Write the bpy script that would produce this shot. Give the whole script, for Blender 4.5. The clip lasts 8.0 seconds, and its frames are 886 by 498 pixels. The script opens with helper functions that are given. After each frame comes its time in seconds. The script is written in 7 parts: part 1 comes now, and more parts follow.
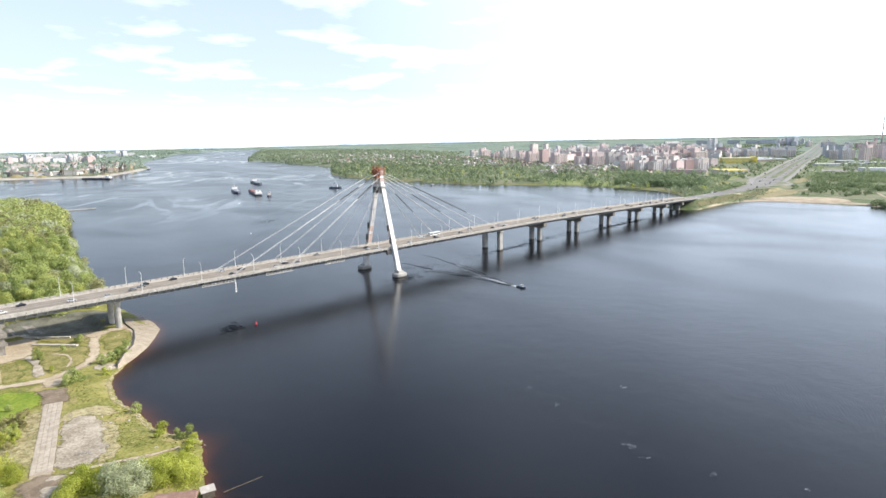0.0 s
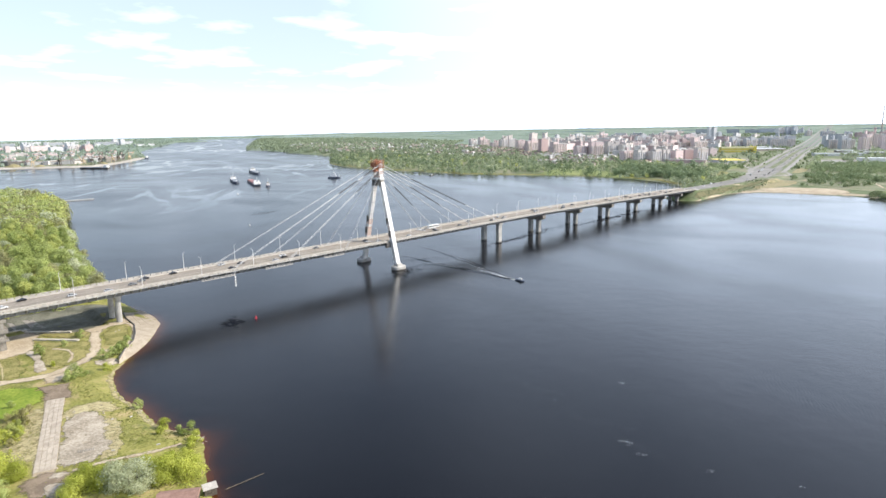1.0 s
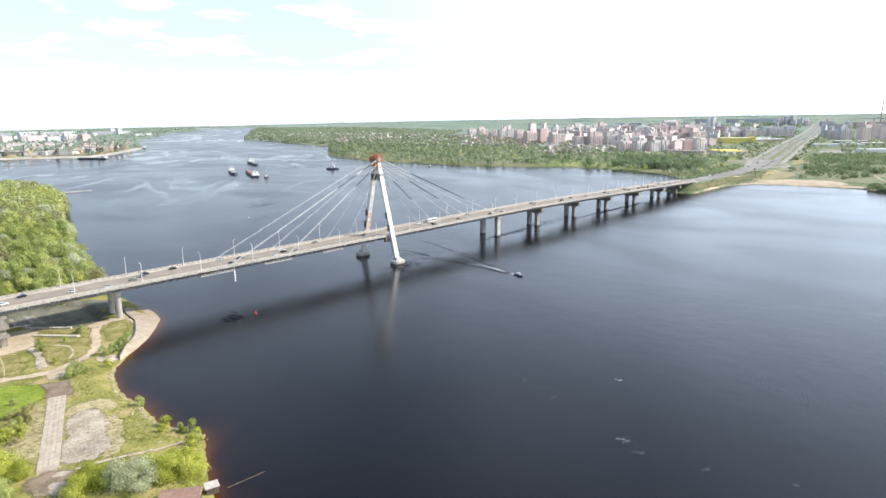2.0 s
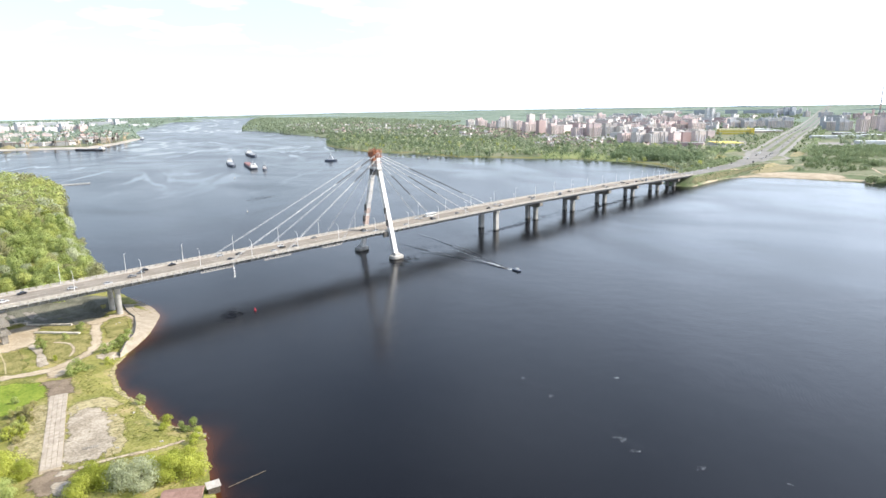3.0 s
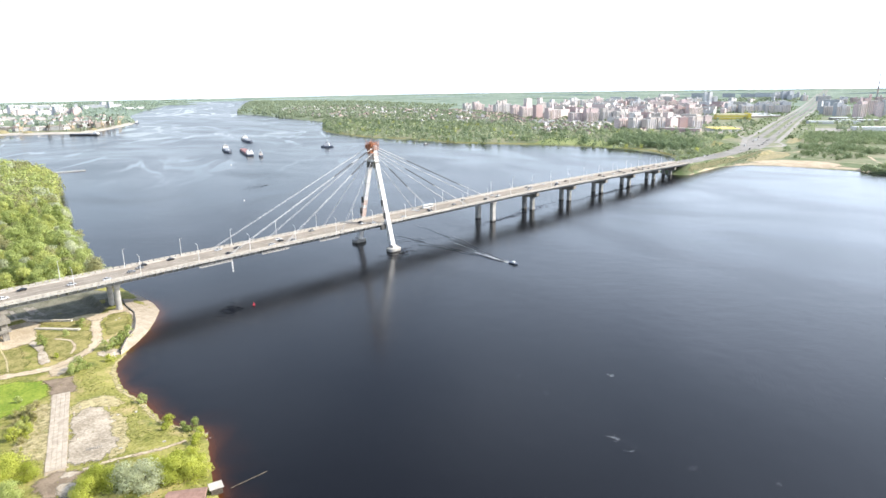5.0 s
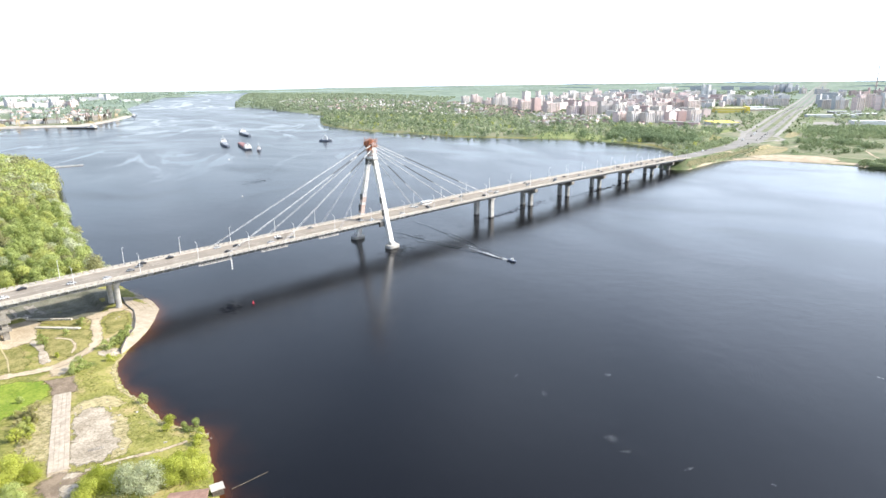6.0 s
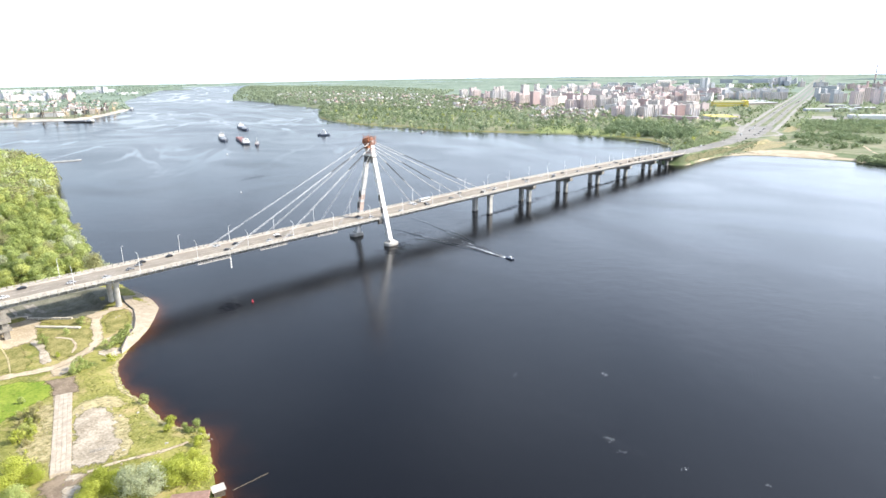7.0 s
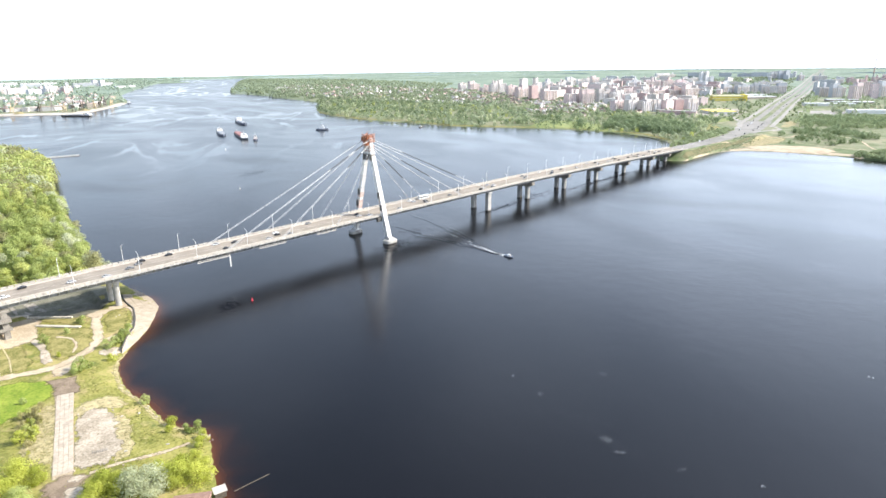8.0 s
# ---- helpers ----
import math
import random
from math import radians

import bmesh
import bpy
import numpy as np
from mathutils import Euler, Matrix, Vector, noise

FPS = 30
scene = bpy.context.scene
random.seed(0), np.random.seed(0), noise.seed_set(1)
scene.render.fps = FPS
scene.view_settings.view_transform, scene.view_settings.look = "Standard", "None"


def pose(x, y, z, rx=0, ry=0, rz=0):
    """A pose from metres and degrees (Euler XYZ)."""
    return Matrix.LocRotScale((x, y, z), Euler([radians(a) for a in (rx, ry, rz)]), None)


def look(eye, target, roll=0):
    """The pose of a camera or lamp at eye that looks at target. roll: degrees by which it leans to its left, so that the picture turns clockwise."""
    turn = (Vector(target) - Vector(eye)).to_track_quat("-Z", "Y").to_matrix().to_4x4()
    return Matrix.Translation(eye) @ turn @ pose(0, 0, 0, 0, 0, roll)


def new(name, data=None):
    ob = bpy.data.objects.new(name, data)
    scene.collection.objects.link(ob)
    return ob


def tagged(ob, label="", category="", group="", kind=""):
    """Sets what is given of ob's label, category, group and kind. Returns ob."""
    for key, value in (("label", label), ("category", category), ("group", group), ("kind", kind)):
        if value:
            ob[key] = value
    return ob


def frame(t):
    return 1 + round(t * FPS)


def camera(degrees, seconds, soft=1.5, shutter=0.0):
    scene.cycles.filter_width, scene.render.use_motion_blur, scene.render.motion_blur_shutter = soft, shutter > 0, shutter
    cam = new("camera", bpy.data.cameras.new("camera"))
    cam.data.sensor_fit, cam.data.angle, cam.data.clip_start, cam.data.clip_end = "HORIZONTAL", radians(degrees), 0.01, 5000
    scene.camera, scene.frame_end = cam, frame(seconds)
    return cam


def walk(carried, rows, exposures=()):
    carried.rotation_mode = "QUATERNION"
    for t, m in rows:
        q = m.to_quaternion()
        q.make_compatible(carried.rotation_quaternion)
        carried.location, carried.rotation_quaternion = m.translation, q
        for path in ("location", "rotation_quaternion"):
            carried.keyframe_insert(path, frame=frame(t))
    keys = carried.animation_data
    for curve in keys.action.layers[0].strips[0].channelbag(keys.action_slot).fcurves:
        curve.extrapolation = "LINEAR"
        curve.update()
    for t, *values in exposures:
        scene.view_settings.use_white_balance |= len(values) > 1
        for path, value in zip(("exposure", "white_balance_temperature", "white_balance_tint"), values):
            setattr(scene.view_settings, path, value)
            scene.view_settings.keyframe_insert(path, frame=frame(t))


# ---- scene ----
cam = camera(70.7, 8.0)
PATH = [
    (0, (-303.201, -354.835, 102.021), (-162.204, -217.624, 66.101), -0.66),
    (0.5, (-303.378, -354.916, 103.805), (-162.527, -218.069, 66.024), -0.63),
    (1, (-303.555, -354.995, 105.614), (-162.833, -218.525, 66.057), -0.61),
    (1.5, (-303.734, -355.072, 107.444), (-163.124, -218.991, 66.190), -0.59),
    (3, (-304.275, -355.289, 113.026), (-163.927, -220.433, 67.117), -0.51),
    (3.5, (-304.458, -355.357, 114.905), (-164.176, -220.922, 67.576), -0.49),
    (4, (-304.641, -355.423, 116.786), (-164.420, -221.412, 68.096), -0.47),
    (4.5, (-304.826, -355.486, 118.666), (-164.660, -221.902, 68.670), -0.44),
    (6, (-305.386, -355.663, 124.261), (-165.372, -223.349, 70.636), -0.37),
    (6.5, (-305.574, -355.718, 126.098), (-165.612, -223.818, 71.347), -0.34),
    (7, (-305.764, -355.770, 127.916), (-165.858, -224.278, 72.072), -0.32),
    (7.5, (-305.954, -355.820, 129.710), (-166.110, -224.726, 72.804), -0.30),
    (8, (-306.146, -355.868, 131.476), (-166.370, -225.162, 73.535), -0.27),
]
walk(cam, [(t, look(eye, target, roll)) for t, eye, target, roll in PATH], [(0.0, 0.33), (3.0, 0.54), (8.0, 0.84)])

# ---------------------------------------------------------------- world, sun
SUN_AZ, SUN_EL = math.atan2(-0.86, 0.92), radians(38.5)      # towards the sun, from +x to +y
world = bpy.data.worlds.new("sky")
scene.world = world
world.use_nodes = True


def build_sky():
    nt = world.node_tree
    nt.nodes.clear()
    N, L = nt.nodes.new, nt.links.new
    out, bg, sky = N("ShaderNodeOutputWorld"), N("ShaderNodeBackground"), N("ShaderNodeTexSky")
    sky.sky_type, sky.sun_disc = "NISHITA", False
    sky.sun_elevation, sky.sun_rotation = SUN_EL, math.pi / 2 - SUN_AZ
    sky.air_density, sky.dust_density, sky.ozone_density = 1.0, 1.2, 1.5
    co, sep = N("ShaderNodeTexCoord"), N("ShaderNodeSeparateXYZ")
    L(co.outputs["Generated"], sep.inputs[0])

    def m(op, a, b=None, c=None):
        n = N("ShaderNodeMath")
        n.operation = op
        for i, v in enumerate((a, b, c)):
            if v is None:
                continue
            if isinstance(v, (int, float)):
                n.inputs[i].default_value = v
            else:
                L(v, n.inputs[i])
        return n.outputs[0]
    # a flat layer of fair-weather cloud, seen in perspective
    up = m("ADD", m("MAXIMUM", sep.outputs[2], 0.0), 0.13)
    comb = N("ShaderNodeCombineXYZ")
    L(m("DIVIDE", sep.outputs[0], up), comb.inputs[0])
    L(m("DIVIDE", sep.outputs[1], up), comb.inputs[1])
    noise_a = N("ShaderNodeTexNoise")
    noise_a.inputs["Scale"].default_value = 1.9
    noise_a.inputs["Detail"].default_value = 7
    noise_a.inputs["Roughness"].default_value = 0.5
    L(comb.outputs[0], noise_a.inputs["Vector"])
    ramp = N("ShaderNodeValToRGB")
    ramp.color_ramp.elements[0].position, ramp.color_ramp.elements[1].position = 0.42, 0.61
    L(noise_a.outputs["Fac"], ramp.inputs[0])
    veil = m("MAXIMUM", m("MULTIPLY", m("SUBTRACT", 1.0, m("SMOOTH_MIN", m("MULTIPLY", m("MAXIMUM", sep.outputs[2], 0.0), 8.0), 1.0, 0.3)), 0.85), m("MAXIMUM", 0.03, m("SUBTRACT", 0.39, m("MULTIPLY", m("MAXIMUM", m("SUBTRACT", sep.outputs[2], 0.27), 0.0), 1.9))))
    fac = m("MAXIMUM", m("MULTIPLY", ramp.outputs["Color"], m("MAXIMUM", 0.08, m("SUBTRACT", 0.85, m("MULTIPLY", m("MAXIMUM", sep.outputs[2], 0.0), 1.2)))), veil)
    # haze and cloud shine brighter on the sun's side
    dot = N("ShaderNodeVectorMath")
    dot.operation = "DOT_PRODUCT"
    L(co.outputs["Generated"], dot.inputs[0])
    dot.inputs[1].default_value = (math.cos(SUN_AZ) * math.cos(SUN_EL), math.sin(SUN_AZ) * math.cos(SUN_EL), math.sin(SUN_EL))
    glow = m("ADD", 1.0, m("MULTIPLY", m("POWER", m("MINIMUM", m("MAXIMUM", dot.outputs["Value"], 0.0), 0.58), 1.1), 2.45))
    low = m("ADD", 1.0, m("MULTIPLY", 0.03, m("SUBTRACT", 1.0, m("MINIMUM", 1.0, m("DIVIDE", m("MAXIMUM", sep.outputs[2], 0.0), 0.5)))))
    cloud = N("ShaderNodeVectorMath")
    cloud.operation = "SCALE"
    cloud.inputs[0].default_value = CLOUD
    L(m("MULTIPLY", glow, low), cloud.inputs["Scale"])
    mix = N("ShaderNodeMix")
    mix.data_type = "RGBA"
    L(m("MAXIMUM", fac, m("MULTIPLY", m("POWER", m("MAXIMUM", dot.outputs["Value"], 0.0), 2.0), 0.36)), mix.inputs[0])
    L(sky.outputs[0], mix.inputs[6])
    L(cloud.outputs[0], mix.inputs[7])
    L(mix.outputs[2], bg.inputs[0])
    bg.inputs[1].default_value = 0.12
    L(bg.outputs[0], out.inputs[0])


CLOUD = (8.5, 9.6, 11.5)
build_sky()

sun = new("sun", bpy.data.lights.new("sun", "SUN"))
sun.data.energy, sun.data.angle, sun.data.color = 4.4, radians(0.55), (1.0, 0.92, 0.79)
sun.matrix_world = look((math.cos(SUN_AZ) * 500, math.sin(SUN_AZ) * 500, math.tan(SUN_EL) * 500), (0, 0, 0))


# ---------------------------------------------------------------- materials
def material(name, dark, light, scale=1.0, rough=0.8, metal=0.0, bump=0.0, fine=9.0, vary=0.0, spread=0.18, spec=0.4):
    """Two colours mixed by a coarse and a fine noise, at the size of the world."""
    mt = bpy.data.materials.new(name)
    mt.use_nodes = True
    nt = mt.node_tree
    N, L = nt.nodes.new, nt.links.new
    p = nt.nodes["Principled BSDF"]
    geo = N("ShaderNodeNewGeometry")
    a, b = N("ShaderNodeTexNoise"), N("ShaderNodeTexNoise")
    for n, s, d in ((a, scale, 4), (b, scale * fine, 3)):
        n.inputs["Scale"].default_value, n.inputs["Detail"].default_value = s, d
        L(geo.outputs["Position"], n.inputs["Vector"])
    add = N("ShaderNodeMath")
    add.operation = "ADD"
    L(a.outputs["Fac"], add.inputs[0])
    L(b.outputs["Fac"], add.inputs[1])
    half = N("ShaderNodeMapRange")
    half.inputs["From Min"].default_value, half.inputs["From Max"].default_value = 1 - spread, 1 + spread
    L(add.outputs[0], half.inputs["Value"])
    mix = N("ShaderNodeMix")
    mix.data_type = "RGBA"
    mix.inputs[6].default_value, mix.inputs[7].default_value = (*dark, 1), (*light, 1)
    L(half.outputs[0], mix.inputs[0])
    col = mix.outputs[2]
    if vary:
        info, hsv, mr = N("ShaderNodeObjectInfo"), N("ShaderNodeHueSaturation"), N("ShaderNodeMapRange")
        L(info.outputs["Random"], mr.inputs["Value"])
        mr.inputs["To Min"].default_value, mr.inputs["To Max"].default_value = 1 - vary, 1 + vary
        L(mr.outputs[0], hsv.inputs["Value"])
        L(col, hsv.inputs["Color"])
        col = hsv.outputs[0]
    L(col, p.inputs["Base Color"])
    p.inputs["Roughness"].default_value, p.inputs["Metallic"].default_value = rough, metal
    p.inputs["Specular IOR Level"].default_value = spec
    if bump:
        bm_ = N("ShaderNodeBump")
        bm_.inputs["Strength"].default_value, bm_.inputs["Distance"].default_value = 0.6, bump
        L(add.outputs[0], bm_.inputs["Height"])
        L(bm_.outputs[0], p.inputs["Normal"])
    return mt


def leafy(name, dark, light, scale=0.22):
    """Leaves: matt, with light coming through; tint by clump and by tree."""
    mt = bpy.data.materials.new(name)
    mt.use_nodes = True
    nt = mt.node_tree
    N, L = nt.nodes.new, nt.links.new
    p, out = nt.nodes["Principled BSDF"], nt.nodes["Material Output"]
    geo, info = N("ShaderNodeNewGeometry"), N("ShaderNodeObjectInfo")
    a = N("ShaderNodeTexNoise")
    a.inputs["Scale"].default_value, a.inputs["Detail"].default_value = scale, 3
    L(geo.outputs["Position"], a.inputs["Vector"])
    s1, s2 = N("ShaderNodeMath"), N("ShaderNodeMath")
    s1.operation, s2.operation = "MULTIPLY_ADD", "MULTIPLY_ADD"
    L(geo.outputs["Random Per Island"], s1.inputs[0])
    s1.inputs[1].default_value = 0.16
    L(a.outputs["Fac"], s1.inputs[2])
    L(info.outputs["Random"], s2.inputs[0])
    s2.inputs[1].default_value = 0.50
    L(s1.outputs[0], s2.inputs[2])
    mr = N("ShaderNodeMapRange")
    mr.inputs["From Min"].default_value, mr.inputs["From Max"].default_value = 0.42, 1.12
    L(s2.outputs[0], mr.inputs["Value"])
    mix = N("ShaderNodeMix")
    mix.data_type = "RGBA"
    mix.inputs[6].default_value, mix.inputs[7].default_value = (*dark, 1), (*light, 1)
    L(mr.outputs[0], mix.inputs[0])
    L(mix.outputs[2], p.inputs["Base Color"])
    p.inputs["Roughness"].default_value, p.inputs["Specular IOR Level"].default_value = 0.7, 0.25
    tr, sh = N("ShaderNodeBsdfTranslucent"), N("ShaderNodeMixShader")
    L(mix.outputs[2], tr.inputs[0])
    sh.inputs[0].default_value = 0.5
    L(p.outputs[0], sh.inputs[1])
    L(tr.outputs[0], sh.inputs[2])
    L(sh.outputs[0], out.inputs[0])
    return mt


ASPHALT = material("asphalt", (0.215, 0.185, 0.15), (0.30, 0.262, 0.215), 0.12, 0.9, fine=14)
PAVING = material("paving", (0.26, 0.235, 0.20), (0.36, 0.325, 0.28), 0.3, 0.9)
RAIL_PAINT = material("rail_paint", (0.36, 0.33, 0.29), (0.52, 0.48, 0.43), 0.5, 0.6)
PAINT_WHITE = material("white_paint", (0.62, 0.61, 0.59), (0.82, 0.81, 0.79), 0.35, 0.5)
PYLON_PAINT = material("pylon_paint", (0.66, 0.64, 0.62), (0.84, 0.82, 0.80), 0.16, 0.5)
RUST = material("rust", (0.22, 0.075, 0.035), (0.42, 0.17, 0.085), 0.6, 0.8)
FADED_RED = material("faded_primer", (0.46, 0.32, 0.27), (0.66, 0.56, 0.51), 0.5, 0.7)
RUST_RED = material("orange_paint", (0.30, 0.12, 0.075), (0.52, 0.27, 0.18), 0.9, 0.7)
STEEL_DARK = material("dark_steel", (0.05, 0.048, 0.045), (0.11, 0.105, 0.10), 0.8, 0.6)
STEEL_GREY = material("grey_steel", (0.30, 0.30, 0.30), (0.46, 0.46, 0.45), 0.4, 0.55)
CABLE = material("cable_steel", (0.42, 0.42, 0.42), (0.56, 0.56, 0.56), 0.5, 0.5, metal=0.2)
CABLE_DARK = material("cable_wrap", (0.05, 0.05, 0.052), (0.09, 0.09, 0.092), 0.5, 0.7)
CONCRETE = material("concrete", (0.30, 0.29, 0.27), (0.46, 0.44, 0.41), 0.25, 0.9, bump=0.02)
CONCRETE_DARK = material("wet_concrete", (0.07, 0.065, 0.06), (0.15, 0.14, 0.125), 0.4, 0.7)
SAND = material("sand", (0.36, 0.29, 0.20), (0.50, 0.42, 0.31), 0.12, 0.95, bump=0.03)
RUBBLE = material("rubble", (0.235, 0.195, 0.14), (0.46, 0.40, 0.32), 0.22, 0.95, bump=0.14, fine=6, spread=0.2)
LEAF_SCRUB = leafy("dry_scrub", (0.28, 0.26, 0.11), (0.48, 0.44, 0.22))
AVENUE = material("grey_asphalt", (0.18, 0.172, 0.158), (0.27, 0.257, 0.238), 0.03, 0.9, fine=20)
SLOPE = material("slope_grass", (0.085, 0.09, 0.04), (0.17, 0.155, 0.08), 0.15, 0.95, bump=0.08)
DRY = material("dry_grass", (0.20, 0.175, 0.085), (0.34, 0.295, 0.16), 0.22, 0.95, bump=0.06)
STRAW = material("straw", (0.31, 0.26, 0.13), (0.46, 0.40, 0.23), 0.4, 0.95, bump=0.05)
DIRT = material("dirt", (0.16, 0.12, 0.085), (0.27, 0.21, 0.15), 0.25, 0.95)
TURF = material("turf", (0.135, 0.135, 0.032), (0.29, 0.25, 0.095), 0.22, 0.95, bump=0.10, fine=7, spread=0.15)
# earth darkened to carry the shade under the bridge in its colour
SHADE_EARTH = material("shade_earth", (0.085, 0.085, 0.06), (0.17, 0.165, 0.13), 0.2, 0.9)
MEADOW = material("bright_grass", (0.125, 0.19, 0.014), (0.25, 0.295, 0.04), 0.12, 0.95, bump=0.06)
FOAM = material("foam", (0.55, 0.58, 0.60), (0.85, 0.87, 0.88), 1.2, 0.7)
LEAF_FRESH = leafy("fresh_leaves", (0.255, 0.315, 0.085), (0.50, 0.55, 0.215))
LEAF_YELLOW = leafy("young_leaves", (0.32, 0.365, 0.05), (0.58, 0.60, 0.14))
LEAF_LIME = leafy("lime_leaves", (0.33, 0.37, 0.10), (0.55, 0.575, 0.21))
LEAF_SILVER = leafy("silver_leaves", (0.42, 0.45, 0.28), (0.65, 0.67, 0.46))
# a little haze put into the far greens, cooler and paler
LEAF_FAR = leafy("far_leaves", (0.15, 0.20, 0.10), (0.39, 0.45, 0.265), 0.03)
LEAF_DARK = leafy("dark_leaves", (0.115, 0.165, 0.09), (0.26, 0.325, 0.18), 0.03)
LEAF_OLIVE = leafy("budding_leaves", (0.27, 0.27, 0.12), (0.43, 0.42, 0.22))
# these two are greyed and lightened: distance haze put into the leaf colour
LEAF_SUBURB_HAZE = leafy("hazed_garden_leaves", (0.20, 0.245, 0.15), (0.42, 0.47, 0.325), 0.02)
LEAF_HAZE = leafy("hazed_far_leaves", (0.33, 0.41, 0.32), (0.46, 0.52, 0.42), 0.01)
OLD_CONCRETE = material("old_concrete", (0.16, 0.145, 0.125), (0.30, 0.275, 0.24), 0.4, 0.9, bump=0.02)
BARK = material("bark", (0.06, 0.05, 0.038), (0.14, 0.115, 0.09), 1.5, 0.95)


def ground_material():
    mt = material("ground", (0.13, 0.138, 0.025), (0.27, 0.25, 0.07), 0.085, 0.95, bump=0.16, fine=11, spread=0.16)
    nt = mt.node_tree
    N, L = nt.nodes.new, nt.links.new
    p, geo = nt.nodes["Principled BSDF"], N("ShaderNodeNewGeometry")

    def patch(scale, detail, lo, hi, under, colour, rough=0.68):
        """Lay a colour over the one below where a noise is high."""
        n, r, m = N("ShaderNodeTexNoise"), N("ShaderNodeMapRange"), N("ShaderNodeMix")
        n.inputs["Scale"].default_value, n.inputs["Detail"].default_value, n.inputs["Roughness"].default_value = scale, detail, rough
        L(geo.outputs["Position"], n.inputs["Vector"])
        r.inputs["From Min"].default_value, r.inputs["From Max"].default_value = lo, hi
        L(n.outputs["Fac"], r.inputs["Value"])
        m.data_type = "RGBA"
        L(r.outputs[0], m.inputs[0])
        if isinstance(under, tuple):
            m.inputs[6].default_value = (*under, 1)
        else:
            L(under, m.inputs[6])
        m.inputs[7].default_value = (*colour, 1)
        return m.outputs[2]
    near = patch(0.055, 8, 0.505, 0.64, p.inputs["Base Color"].links[0].from_socket, (0.38, 0.295, 0.15), 0.75)
    near = patch(0.35, 5, 0.56, 0.68, near, (0.33, 0.295, 0.12))
    near = patch(1.3, 4, 0.54, 0.70, near, (0.235, 0.25, 0.05))
    near = patch(0.09, 5, 0.56, 0.68, near, (0.085, 0.11, 0.022))
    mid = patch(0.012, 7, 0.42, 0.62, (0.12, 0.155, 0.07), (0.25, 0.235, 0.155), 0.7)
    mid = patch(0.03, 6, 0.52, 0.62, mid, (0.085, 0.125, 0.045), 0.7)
    # far country: woodland green, with haze put in as a paler, bluer tone
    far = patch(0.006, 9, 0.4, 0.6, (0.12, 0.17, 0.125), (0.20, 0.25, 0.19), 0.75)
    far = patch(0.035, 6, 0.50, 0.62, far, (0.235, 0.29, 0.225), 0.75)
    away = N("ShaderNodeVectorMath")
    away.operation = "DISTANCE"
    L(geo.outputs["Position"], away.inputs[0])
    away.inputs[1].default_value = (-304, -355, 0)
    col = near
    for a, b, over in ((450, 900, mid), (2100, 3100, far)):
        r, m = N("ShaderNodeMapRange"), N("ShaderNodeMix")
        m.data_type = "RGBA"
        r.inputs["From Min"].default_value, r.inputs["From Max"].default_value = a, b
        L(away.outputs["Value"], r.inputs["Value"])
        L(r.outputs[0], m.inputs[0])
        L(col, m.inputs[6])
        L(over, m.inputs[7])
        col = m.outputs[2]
    L(col, p.inputs["Base Color"])
    return mt


